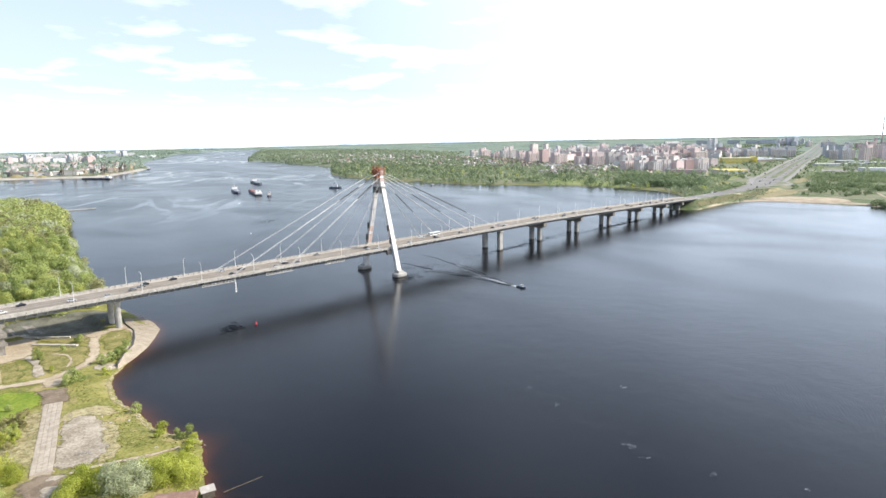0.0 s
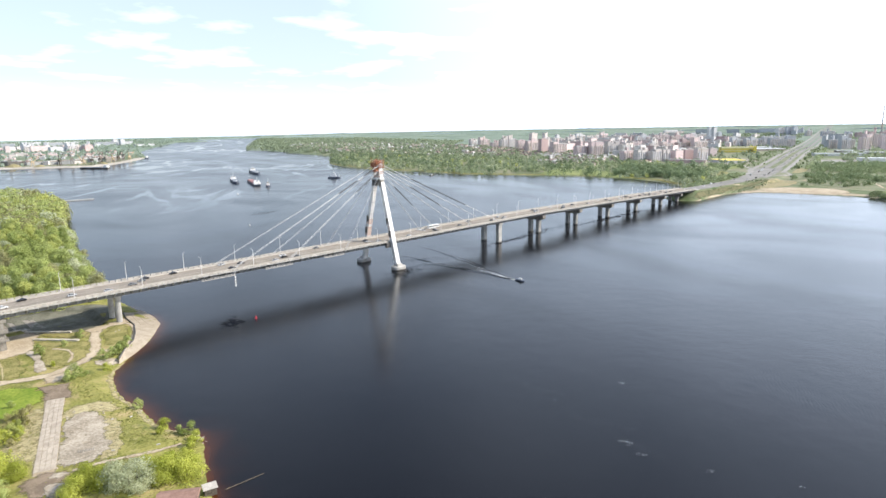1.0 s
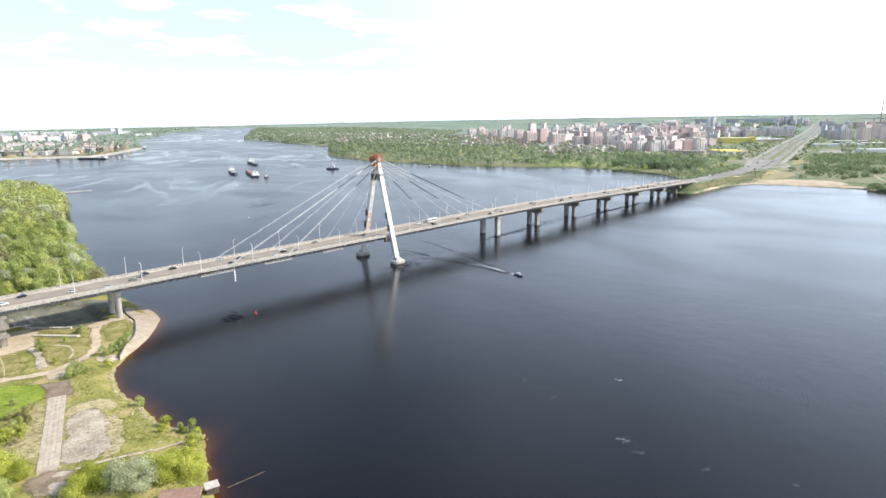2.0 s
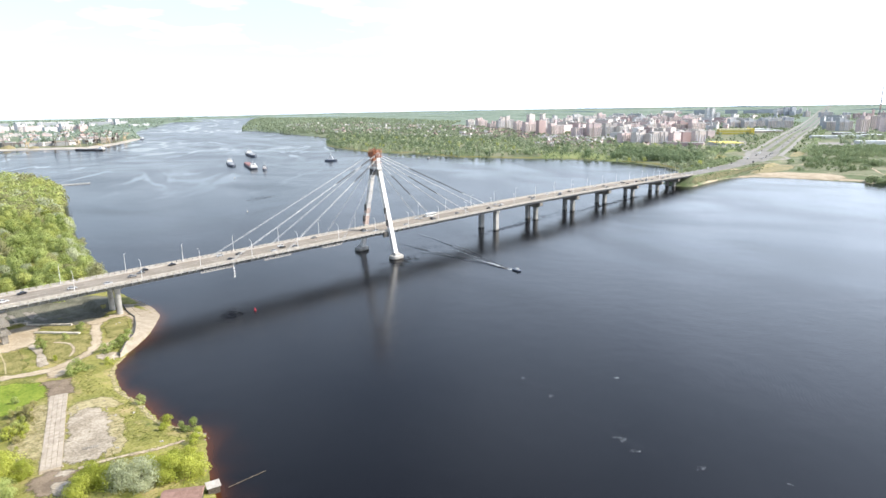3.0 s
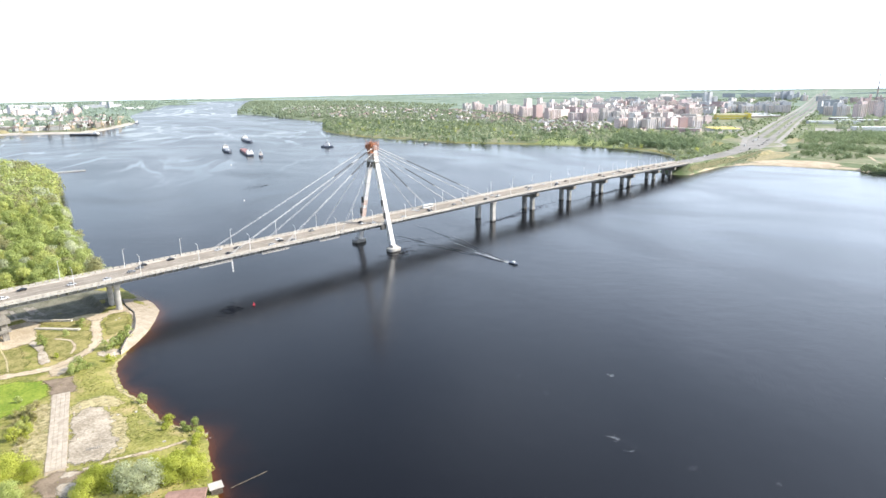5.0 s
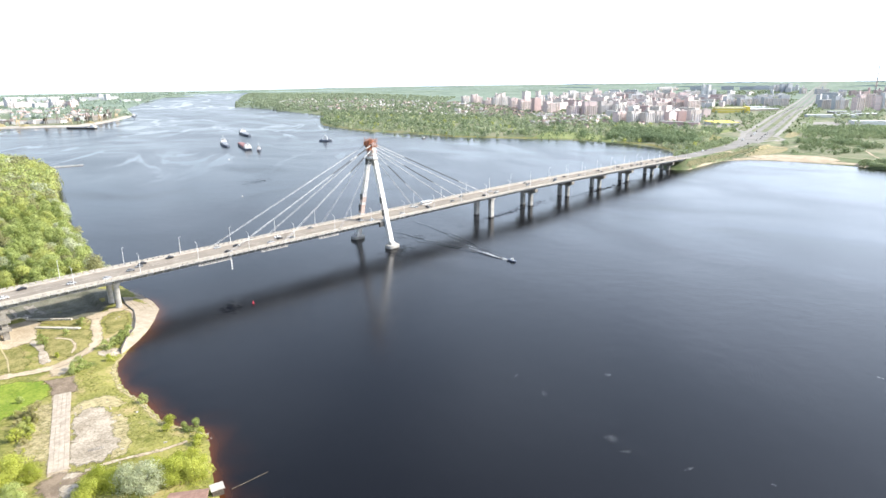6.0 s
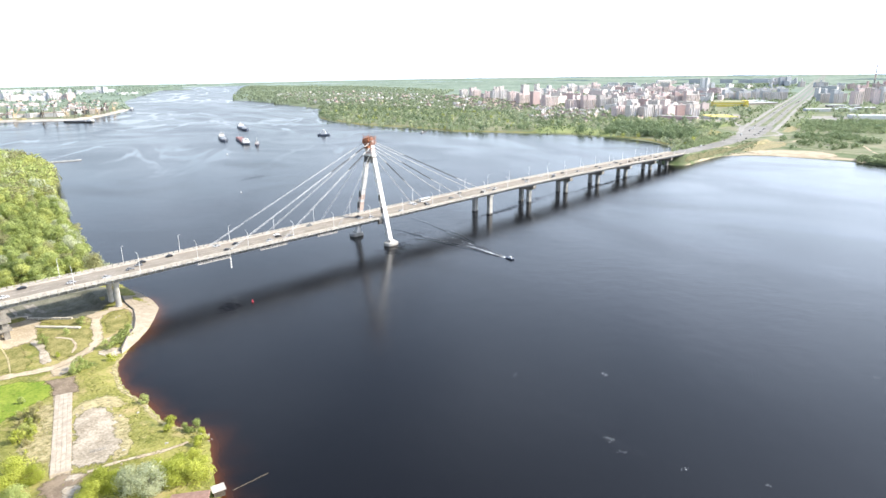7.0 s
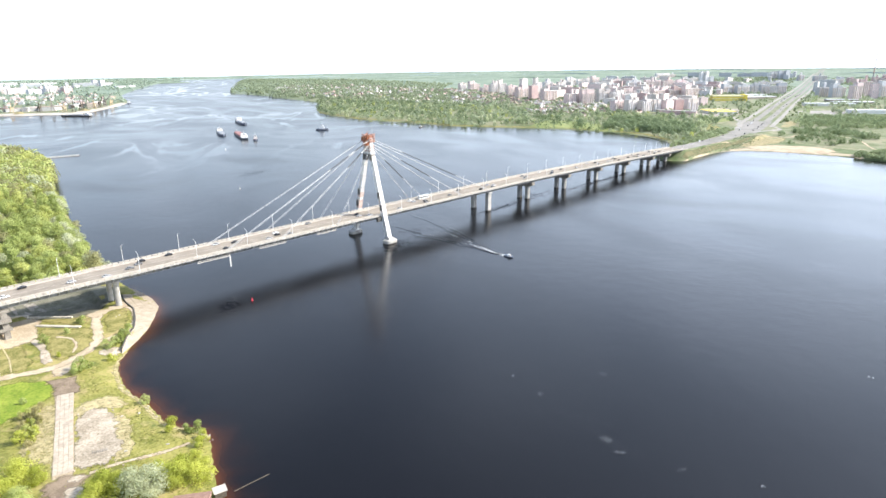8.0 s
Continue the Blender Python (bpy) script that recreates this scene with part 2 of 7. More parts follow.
def water_material():
    mt = bpy.data.materials.new("river_water")
    mt.use_nodes = True
    nt = mt.node_tree
    N, L = nt.nodes.new, nt.links.new
    p = nt.nodes["Principled BSDF"]
    geo = N("ShaderNodeNewGeometry")
    att = N("ShaderNodeAttribute")
    att.attribute_name = "shallow"
    mix = N("ShaderNodeMix")
    mix.data_type = "RGBA"
    mix.inputs[6].default_value, mix.inputs[7].default_value = (0.0042, 0.0040, 0.0048, 1), (0.095, 0.030, 0.008, 1)
    L(att.outputs["Fac"], mix.inputs[0])
    L(mix.outputs[2], p.inputs["Base Color"])
    p.inputs["IOR"].default_value = 1.33
    # smooth and ruffled stretches
    big = N("ShaderNodeTexNoise")
    big.inputs["Scale"].default_value, big.inputs["Detail"].default_value, big.inputs["Distortion"].default_value = 0.0055, 6, 2.2
    mapn = N("ShaderNodeMapping")
    mapn.inputs["Scale"].default_value = (1.0, 0.55, 1)
    L(geo.outputs["Position"], mapn.inputs["Vector"])
    L(mapn.outputs[0], big.inputs["Vector"])
    mr = N("ShaderNodeMapRange")
    mr.inputs["From Min"].default_value, mr.inputs["From Max"].default_value = 0.36, 0.64
    mr.inputs["To Min"].default_value, mr.inputs["To Max"].default_value = 0.17, 0.24
    L(big.outputs["Fac"], mr.inputs["Value"])
    L(mr.outputs[0], p.inputs["Roughness"])
    w1, w2 = N("ShaderNodeTexNoise"), N("ShaderNodeTexNoise")
    for n, s, d in ((w1, 0.55, 3), (w2, 0.09, 3)):
        n.inputs["Scale"].default_value, n.inputs["Detail"].default_value = s, d
        L(geo.outputs["Position"], n.inputs["Vector"])
    b1, b2 = N("ShaderNodeBump"), N("ShaderNodeBump")
    b1.inputs["Distance"].default_value, b2.inputs["Distance"].default_value = 0.07, 0.25
    mb = N("ShaderNodeMapRange")
    mb.inputs["From Min"].default_value, mb.inputs["From Max"].default_value = 0.36, 0.64
    mb.inputs["To Min"].default_value, mb.inputs["To Max"].default_value = 0.34, 0.62
    L(big.outputs["Fac"], mb.inputs["Value"])
    # thin slicks where the wind leaves the surface smooth
    sl, gate, band, keep = N("ShaderNodeTexNoise"), N("ShaderNodeTexNoise"), N("ShaderNodeMapRange"), N("ShaderNodeMapRange")
    sl.inputs["Scale"].default_value, sl.inputs["Detail"].default_value, sl.inputs["Distortion"].default_value = 0.0085, 5, 1.0
    gate.inputs["Scale"].default_value, gate.inputs["Detail"].default_value = 0.0035, 3
    lie = N("ShaderNodeMapping")
    lie.inputs["Rotation"].default_value, lie.inputs["Scale"].default_value = (0, 0, radians(58)), (2.6, 1.0, 1.0)
    lie.vector_type = "TEXTURE"
    L(geo.outputs["Position"], lie.inputs["Vector"])
    L(lie.outputs[0], sl.inputs["Vector"])
    L(mapn.outputs[0], gate.inputs["Vector"])

    def m(op, a, b):
        n = N("ShaderNodeMath")
        n.operation = op
        for i, v in enumerate((a, b)):
            if isinstance(v, (int, float)):
                n.inputs[i].default_value = v
            else:
                L(v, n.inputs[i])
        return n.outputs[0]
    L(m("ABSOLUTE", m("SUBTRACT", sl.outputs["Fac"], 0.5), 0), band.inputs["Value"])
    band.inputs["From Min"].default_value, band.inputs["From Max"].default_value = 0.042, 0.0
    L(gate.outputs["Fac"], keep.inputs["Value"])
    keep.inputs["From Min"].default_value, keep.inputs["From Max"].default_value = 0.46, 0.56
    sep, up = N("ShaderNodeSeparateXYZ"), N("ShaderNodeMapRange")
    L(geo.outputs["Position"], sep.inputs[0])
    L(sep.outputs[1], up.inputs["Value"])
    up.inputs["From Min"].default_value, up.inputs["From Max"].default_value = 250, 560
    up.inputs["To Min"].default_value, up.inputs["To Max"].default_value = 0.0, 0.78
    rough = m("SUBTRACT", 1.0, m("MULTIPLY", m("MULTIPLY", band.outputs[0], keep.outputs[0]), up.outputs[0]))
    L(m("MULTIPLY", mb.outputs[0], rough), b1.inputs["Strength"])
    L(m("MULTIPLY", 0.36, rough), b2.inputs["Strength"])
    L(m("MULTIPLY", mr.outputs[0], rough), p.inputs["Roughness"])
    L(w1.outputs["Fac"], b1.inputs["Height"])
    L(w2.outputs["Fac"], b2.inputs["Height"])
    L(b1.outputs[0], b2.inputs["Normal"])
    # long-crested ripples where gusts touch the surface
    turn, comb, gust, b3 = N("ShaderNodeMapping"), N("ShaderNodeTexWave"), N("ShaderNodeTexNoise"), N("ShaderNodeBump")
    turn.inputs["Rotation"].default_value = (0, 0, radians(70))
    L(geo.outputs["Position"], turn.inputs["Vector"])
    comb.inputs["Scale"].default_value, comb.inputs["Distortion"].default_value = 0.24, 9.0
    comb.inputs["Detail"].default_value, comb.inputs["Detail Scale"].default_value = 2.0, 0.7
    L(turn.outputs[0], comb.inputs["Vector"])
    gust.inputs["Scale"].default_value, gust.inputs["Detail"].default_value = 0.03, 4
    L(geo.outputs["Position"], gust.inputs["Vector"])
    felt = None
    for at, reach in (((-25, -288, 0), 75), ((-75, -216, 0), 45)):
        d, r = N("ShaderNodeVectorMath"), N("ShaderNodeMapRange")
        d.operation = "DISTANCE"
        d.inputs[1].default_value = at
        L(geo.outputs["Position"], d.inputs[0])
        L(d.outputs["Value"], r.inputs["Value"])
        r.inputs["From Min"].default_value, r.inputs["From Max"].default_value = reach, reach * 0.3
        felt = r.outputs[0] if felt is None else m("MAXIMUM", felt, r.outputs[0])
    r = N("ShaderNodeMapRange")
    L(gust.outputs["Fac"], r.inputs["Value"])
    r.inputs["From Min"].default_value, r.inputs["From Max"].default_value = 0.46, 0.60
    # an old wake: a narrow ragged streak of steeper ripples
    rel, cross, length = N("ShaderNodeVectorMath"), N("ShaderNodeVectorMath"), N("ShaderNodeVectorMath")
    rel.operation, cross.operation, length.operation = "SUBTRACT", "DOT_PRODUCT", "DOT_PRODUCT"
    rel.inputs[1].default_value, cross.inputs[1].default_value, length.inputs[1].default_value = (-103, -200, 0), (0.966, -0.257, 0), (-0.257, -0.966, 0)
    L(geo.outputs["Position"], rel.inputs[0])
    L(rel.outputs[0], cross.inputs[0])
    L(rel.outputs[0], length.inputs[0])
    bend = m("MULTIPLY", m("SINE", m("MULTIPLY", length.outputs["Value"], 0.038), 0), 3.2)
    across, ends = N("ShaderNodeMapRange"), N("ShaderNodeMapRange")
    L(m("ADD", m("ABSOLUTE", m("ADD", cross.outputs["Value"], bend), 0), m("MULTIPLY", m("SUBTRACT", w1.outputs["Fac"], 0.5), 5.0)), across.inputs["Value"])
    across.inputs["From Min"].default_value, across.inputs["From Max"].default_value = 2.6, 0.4
    L(m("ABSOLUTE", m("SUBTRACT", length.outputs["Value"], 42.0), 0), ends.inputs["Value"])
    ends.inputs["From Min"].default_value, ends.inputs["From Max"].default_value = 44.0, 34.0
    streak = m("MULTIPLY", across.outputs[0], ends.outputs[0])
    b3.inputs["Distance"].default_value = 0.10
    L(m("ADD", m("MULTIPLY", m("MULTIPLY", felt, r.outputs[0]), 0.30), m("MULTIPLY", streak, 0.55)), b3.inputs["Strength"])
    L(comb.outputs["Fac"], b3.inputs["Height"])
    L(b2.outputs[0], b3.inputs["Normal"])
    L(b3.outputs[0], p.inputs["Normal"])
    return mt


def fray(mt):
    """Let a ground cover thin out raggedly towards its border."""
    nt = mt.node_tree
    N, L = nt.nodes.new, nt.links.new
    p, out = nt.nodes["Principled BSDF"], nt.nodes["Material Output"]
    att, geo, n, add, r = N("ShaderNodeAttribute"), N("ShaderNodeNewGeometry"), N("ShaderNodeTexNoise"), N("ShaderNodeMath"), N("ShaderNodeMapRange")
    att.attribute_name = "border"
    n.inputs["Scale"].default_value, n.inputs["Detail"].default_value, n.inputs["Roughness"].default_value = 0.6, 8, 0.78
    L(geo.outputs["Position"], n.inputs["Vector"])
    wide = N("ShaderNodeMath")
    wide.operation, add.operation = "MULTIPLY", "MULTIPLY_ADD"
    L(att.outputs["Fac"], wide.inputs[0])
    wide.inputs[1].default_value = 1.6
    L(n.outputs["Fac"], add.inputs[0])
    add.inputs[1].default_value = 2.5
    L(wide.outputs[0], add.inputs[2])
    r.inputs["From Min"].default_value, r.inputs["From Max"].default_value = 1.58, 2.2
    L(add.outputs[0], r.inputs["Value"])
    clear, mix = N("ShaderNodeBsdfTransparent"), N("ShaderNodeMixShader")
    L(r.outputs[0], mix.inputs[0])
    L(p.outputs[0], mix.inputs[1])
    L(clear.outputs[0], mix.inputs[2])
    L(mix.outputs[0], out.inputs[0])


for mt in (SAND, RUBBLE, SLOPE, DRY, STRAW, DIRT, TURF, SHADE_EARTH, MEADOW):
    fray(mt)
GROUND, WATER = ground_material(), water_material()


# ---------------------------------------------------------------- mesh helpers
class Build:
    """Collects corners and faces of one mesh."""

    def __init__(self):
        self.v, self.f, self.border = [], [], None

    def add(self, verts, faces):
        k = len(self.v)
        self.v += [tuple(p) for p in verts]
        self.f += [tuple(i + k for i in f) for f in faces]
        return self

    def box(self, x0, y0, z0, x1, y1, z1, m=None, taper=0.0):
        t = taper
        c = [Vector(p) for p in ((x0, y0, z0), (x1, y0, z0), (x1, y1, z0), (x0, y1, z0), (x0 + t, y0 + t, z1), (x1 - t, y0 + t, z1), (x1 - t, y1 - t, z1), (x0 + t, y1 - t, z1))]
        if m is not None:
            c = [m @ p for p in c]
        return self.add(c, [(3, 2, 1, 0), (4, 5, 6, 7), (0, 1, 5, 4), (1, 2, 6, 5), (2, 3, 7, 6), (3, 0, 4, 7)])

    def tube(self, a, b, r0, r1=None, sides=8, caps=True):
        a, b, r1 = Vector(a), Vector(b), r0 if r1 is None else r1
        q = (b - a).to_track_quat("Z", "Y").to_matrix()
        ring = [q @ Vector((math.cos(2 * math.pi * i / sides), math.sin(2 * math.pi * i / sides), 0)) for i in range(sides)]
        vs = [a + p * r0 for p in ring] + [b + p * r1 for p in ring]
        fs = [(i, (i + 1) % sides, (i + 1) % sides + sides, i + sides) for i in range(sides)]
        if caps:
            fs += [tuple(reversed(range(sides))), tuple(range(sides, 2 * sides))]
        return self.add(vs, fs)

    def beam(self, a, b, w0, h0, w1=None, h1=None):
        """A four-sided beam from a to b; w across (along y where it can), h the other way (along x)."""
        a, b = Vector(a), Vector(b)
        w1, h1 = (w0 if w1 is None else w1), (h0 if h1 is None else h1)
        d = (b - a).normalized()
        u = Vector((0, 1, 0)) - d * d.y
        u = u.normalized() if u.length > 0.1 else Vector((1, 0, 0))
        s = d.cross(u)
        vs = [c + u * sx * w / 2 + s * sy * h / 2 for c, w, h in ((a, w0, h0), (b, w1, h1)) for sx, sy in ((-1, -1), (1, -1), (1, 1), (-1, 1))]
        return self.add(vs, [(3, 2, 1, 0), (4, 5, 6, 7), (0, 1, 5, 4), (1, 2, 6, 5), (2, 3, 7, 6), (3, 0, 4, 7)])

    def loft(self, rings, closed=True, caps=True):
        n = len(rings[0])
        vs = [p for r in rings for p in r]
        fs = []
        for k in range(len(rings) - 1):
            for i in range(n if closed else n - 1):
                j = (i + 1) % n
                fs.append((k * n + i, k * n + j, (k + 1) * n + j, (k + 1) * n + i))
        if caps and closed:
            fs += [tuple(reversed(range(n))), tuple(range((len(rings) - 1) * n, len(rings) * n))]
        return self.add(vs, fs)

    def mesh(self, name):
        me = bpy.data.meshes.new(name)
        me.from_pydata(self.v, [], self.f)
        me.update()
        if self.border is not None:
            me.attributes.new("border", "FLOAT", "POINT").data.foreach_set("value", np.asarray(self.border, np.float32))
        return me


def part(name, b, mt, parent=None, label="", smooth=False, fix=False):
    me = b.mesh(name) if isinstance(b, Build) else b
    if fix:
        bm = bmesh.new()
        bm.from_mesh(me)
        bmesh.ops.recalc_face_normals(bm, faces=bm.faces)
        bm.to_mesh(me)
        bm.free()
    if mt is not None and not me.materials:
        me.materials.append(mt)
    if smooth:
        me.polygons.foreach_set("use_smooth", [True] * len(me.polygons))
    ob = new(name, me)
    if parent is not None:
        ob.parent = parent
    if label:
        ob["label"] = label
    return ob


def thing(name, label, category, at=(0, 0, 0), turn=0.0, group="", kind=""):
    ob = new(name)
    ob.empty_display_size = 0.5
    ob.matrix_world = pose(*at, 0, 0, turn)
    return tagged(ob, label, category, group, kind)


def big_mesh(name, verts, faces):
    """A mesh from numpy arrays; faces all of one size."""
    me = bpy.data.meshes.new(name)
    n, k = len(faces), faces.shape[1]
    me.vertices.add(len(verts))
    me.vertices.foreach_set("co", np.asarray(verts, np.float32).ravel())
    me.loops.add(n * k)
    me.loops.foreach_set("vertex_index", np.asarray(faces, np.int32).ravel())
    me.polygons.add(n)
    me.polygons.foreach_set("loop_start", np.arange(0, n * k, k, dtype=np.int32))
    me.update(calc_edges=True)
    me.validate()
    return me


# ---------------------------------------------------------------- plan: banks, relief, road
CX, CY = -304.0, -355.0         # middle of the view over the valley
R0, R1 = 3400.0, 4920.0         # past R0 the far country is drawn together and lifted to the skyline
EYE_MEAN = 116.0

BANK_NEAR = [(-260, -300), (-238, -205), (-231, -184), (-226, -172), (-219, -157), (-220, -150), (-226, -140), (-226, -128), (-225, -112), (-227, -100), (-224, -85),
             (-220, -73), (-213, -63), (-203, -53), (-193, -42), (-184, -29), (-176, -14), (-175, 6), (-177, 40), (-175, 86), (-164, 136), (-152, 190), (-141, 256),
             (-128, 319), (-116, 374), (-98, 431), (-72, 540), (-56, 621), (-58, 700), (-92, 800), (-250, 900), (-700, 950), (-9000, 1000), (-9000, -9000), (-400, -9000), (-330, -500)]
BANK_RIGHT = [(2500, -9000), (1100, -1500), (660, -420), (690, -213), (710, -171), (702, -140), (703, -94), (676, -41), (642, -22), (583, -19), (520, -23), (512, 0),
              (530, 24), (620, 42), (708, 76), (762, 152), (770, 210), (766, 267), (758, 328), (706, 425), (655, 529), (660, 613), (628, 792), (690, 1050),
              (955, 1355), (989, 1623), (1084, 2016), (1030, 2095), (1300, 2560), (2181, 4038), (3400, 5900), (9000, 14000), (26000, 20000), (26000, -9000)]
BANK_LEFT = [(-9000, 1800), (0, 1620), (83, 1575), (261, 1467), (330, 1548), (403, 1646), (538, 1843), (600, 2050), (671, 2297), (852, 2651), (1518, 3891), (1980, 4650),
             (2330, 4950), (2900, 5000), (5200, 6500), (9000, 12000), (9000, 26000), (-9000, 26000)]


def smooth_outline(pts, n=3):
    p = np.array(pts, float)
    for _ in range(n):
        q = np.roll(p, -1, 0)
        p = np.stack([0.75 * p + 0.25 * q, 0.25 * p + 0.75 * q], 1).reshape(-1, 2)
    return p


BANKS = [smooth_outline(b, 2) for b in (BANK_NEAR, BANK_RIGHT, BANK_LEFT)]


def bank_distance(x, y):
    """Metres inland (minus: out on the water) for arrays of true places."""
    x, y = np.asarray(x, float), np.asarray(y, float)
    best = np.full(x.shape, -1e9)
    for poly in BANKS:
        d2, inside = np.full(x.shape, 1e18), np.zeros(x.shape, bool)
        for (ax, ay), (bx, by) in zip(poly, np.roll(poly, -1, 0)):
            ex, ey = bx - ax, by - ay
            t = np.clip(((x - ax) * ex + (y - ay) * ey) / (ex * ex + ey * ey + 1e-9), 0, 1)
            d2 = np.minimum(d2, (x - ax - t * ex) ** 2 + (y - ay - t * ey) ** 2)
            if ey != 0:
                inside ^= ((ay > y) != (by > y)) & (x < ex * (y - ay) / ey + ax)
        best = np.maximum(best, np.where(inside, 1, -1) * np.sqrt(d2))
    return best


def skyline(dx, dy):
    """The skyline lies lower up the river than over the city."""
    return np.interp(np.degrees(np.arctan2(dy, dx)), [4, 43, 52, 63, 80, 100], [1.8, 1.0, 0.80, 0.50, 0.40, 0.35])


def far_place(x, y):
    """Where a true far place stands in the drawn-together country, and the lift of the ground there."""
    x, y = np.asarray(x, float), np.asarray(y, float)
    dx, dy = x - CX, y - CY
    r = np.maximum(np.hypot(dx, dy), 1.0)
    s = np.clip((1 - R0 / r), 0, 0.547)
    rr = np.where(r > R0, R0 + (R1 - R0) * s / 0.547, r)
    lift = np.where(r > R0, EYE_MEAN * (1 - rr / r) * skyline(dx, dy), 0)
    return CX + dx * rr / r, CY + dy * rr / r, lift


ROAD = [(520, 0.5), (620, 0.5), (730, 3), (840, 14), (975, 36), (1310, 103), (1785, 203), (2500, 342), (4000, 655), (7000, 1280)]


def road_z(x):
    x = np.asarray(x, float)
    a = 20.3 - 8.3 * np.clip((x - 160) / 420, 0, 1) ** 1.3
    return np.where(x > 580, 12.0 - 6.0 * np.clip((x - 580) / 420, 0, 1), a)


def road_y(x):
    xs, ys = np.array(ROAD).T
    return np.interp(x, xs, ys)


def relief(x, y):
    """Height of the ground, before the lift of the far country."""
    x, y = np.asarray(x, float), np.asarray(y, float)
    d = bank_distance(x, y)
    d = d + np.where(x < 0, 0.9, 0) * (np.sin(x * 0.83 + 1.7 * np.sin(y * 0.41)) * np.cos(y * 0.67 + x * 0.2)) * np.clip(1 - np.abs(d) / 6, 0, 1)
    r = np.hypot(x - CX, y - CY)
    top = np.where(x > 300, 4.5, np.where(y < 12, 2.4, 4.0))
    z = np.where(d > 0, top * (1 - np.exp(-np.maximum(d, 0) / np.where(x > 300, 25, 9))), np.maximum(-5.0, d * 0.25))
    z = z + np.where(d > 4, 0.35, 0) * np.sin(x * 0.13 + 1.3 * np.sin(y * 0.07)) * np.cos(y * 0.11 + x * 0.04)
    # near abutment and its bank
    k = np.clip((-250 - x) / 14, 0, 1) * np.clip((24 - np.abs(y)) / 10, 0, 1)
    z = np.where((d > 0) & (x < -200), z + (15.0 - z) * np.clip(k, 0, 1) ** 1.2, z)
    # sunken ground under the bridge, behind the retaining wall
    edge = np.interp(x, [-250, -234, -225, -217, -210, -200, -190], [20, 12, 4, -4, -6, -3, 4])
    sink = np.clip((y - edge) / 1.2, 0, 1) * np.clip((34 - y) / 8, 0, 1) * np.clip((x + 250) / 8, 0, 1) * np.clip((-198 - x) / 4, 0, 1)
    z = np.where(d > 0, z + (0.35 - z) * sink, z)
    # embankment of the far road
    off = np.abs(y - road_y(x))
    bank = road_z(x) - 0.5 - np.maximum(off - np.interp(x, [600, 720, 820], [14, 17, 40]), 0) * np.interp(x, [600, 680, 760], [1.3, 1.0, 0.45])
    z = np.where((x > 522) & (bank > z), np.where(x < 545, z + (bank - z) * (x - 522) / 23, bank), z)
    return np.where(r > 6000, np.where(d > 0, 5.0, z), z)


def ground_z(x, y):
    return float(relief(np.array([x]), np.array([y]))[0])


def axis(lo, hi, spans, grow=1.09, far=5000.0):
    """Grid lines: even inside the spans (start, end, step), growing past them."""
    pts = []
    for a, b, s in spans:
        pts += list(np.arange(a, b, s))
    pts.append(spans[-1][1])
    step, p = spans[0][2], spans[0][0]
    while p > lo:
        step *= grow
        p -= step
        pts.append(max(p, lo))
    step, p = spans[-1][2], spans[-1][1]
    while p < hi:
        step = min(step * grow, 90)
        p += step
        pts.append(min(p, hi))
    return np.unique(np.array(pts))


def grid_sheet(name, xs, ys, height):
    gx, gy = np.meshgrid(xs, ys)
    px, py = gx.ravel(), gy.ravel()
    dx, dy = px - CX, py - CY
    rr = np.hypot(dx, dy)
    s = np.clip((rr - R0) / (R1 - R0) * 0.547, 0, 0.56)
    r = np.where(rr > R0, R0 / (1 - s), rr)
    tx, ty = CX + dx * r / np.maximum(rr, 1), CY + dy * r / np.maximum(rr, 1)
    lift = np.where(rr > R0, EYE_MEAN * (1 - rr / r) * skyline(dx, dy), 0)
    z = height(tx, ty) * np.where(rr > R0, rr / r, 1) + lift
    nx, ny = len(xs), len(ys)
    i = (np.arange(ny - 1)[:, None] * nx + np.arange(nx - 1)[None, :]).ravel()
    faces = np.stack([i, i + 1, i + nx + 1, i + nx], 1)
    keep = rr[faces].min(1) < 4990
    me = big_mesh(name, np.stack([px, py, z], 1), faces[keep])
    me.polygons.foreach_set("use_smooth", np.ones(len(me.polygons), bool))
    return me, tx, ty


gxs = axis(-4990, 4990, [(-340, -160, 2.0), (-160, 480, 14.0), (480, 800, 6.0), (800, 1500, 20.0)])
gys = axis(-4990, 4990, [(-240, 60, 2.0), (60, 660, 8.0), (660, 2300, 22.0)])
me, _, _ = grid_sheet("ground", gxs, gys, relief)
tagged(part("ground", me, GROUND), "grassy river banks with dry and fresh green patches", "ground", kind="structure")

wxs = axis(-4990, 4990, [(-340, -100, 2.5), (-100, 1000, 30.0)])
wys = axis(-4990, 4990, [(-260, 60, 2.5), (60, 1000, 30.0)])
me, tx, ty = grid_sheet("water", wxs, wys, lambda x, y: np.zeros_like(x))
dist = bank_distance(tx, ty)
wob = 1 + 0.6 * np.sin(tx * 0.31 + 2 * np.sin(ty * 0.17)) * np.sin(ty * 0.23 + 1)
att = me.attributes.new("shallow", "FLOAT", "POINT")
att.data.foreach_set("value", np.clip(np.exp(np.minimum(dist, 0) / (1.8 * wob + 0.95)), 0, 1).astype(np.float32) * (tx < 0) * (ty < 30))
tagged(part("water", me, WATER), "dark rippled river water, brown in the shallows", "river", kind="structure")

# ---------------------------------------------------------------- the bridge
BY, HW = 0.5, 12.4              # axis and half width of the deck
BX0, BX1 = -330.0, 548.0        # ends of the deck


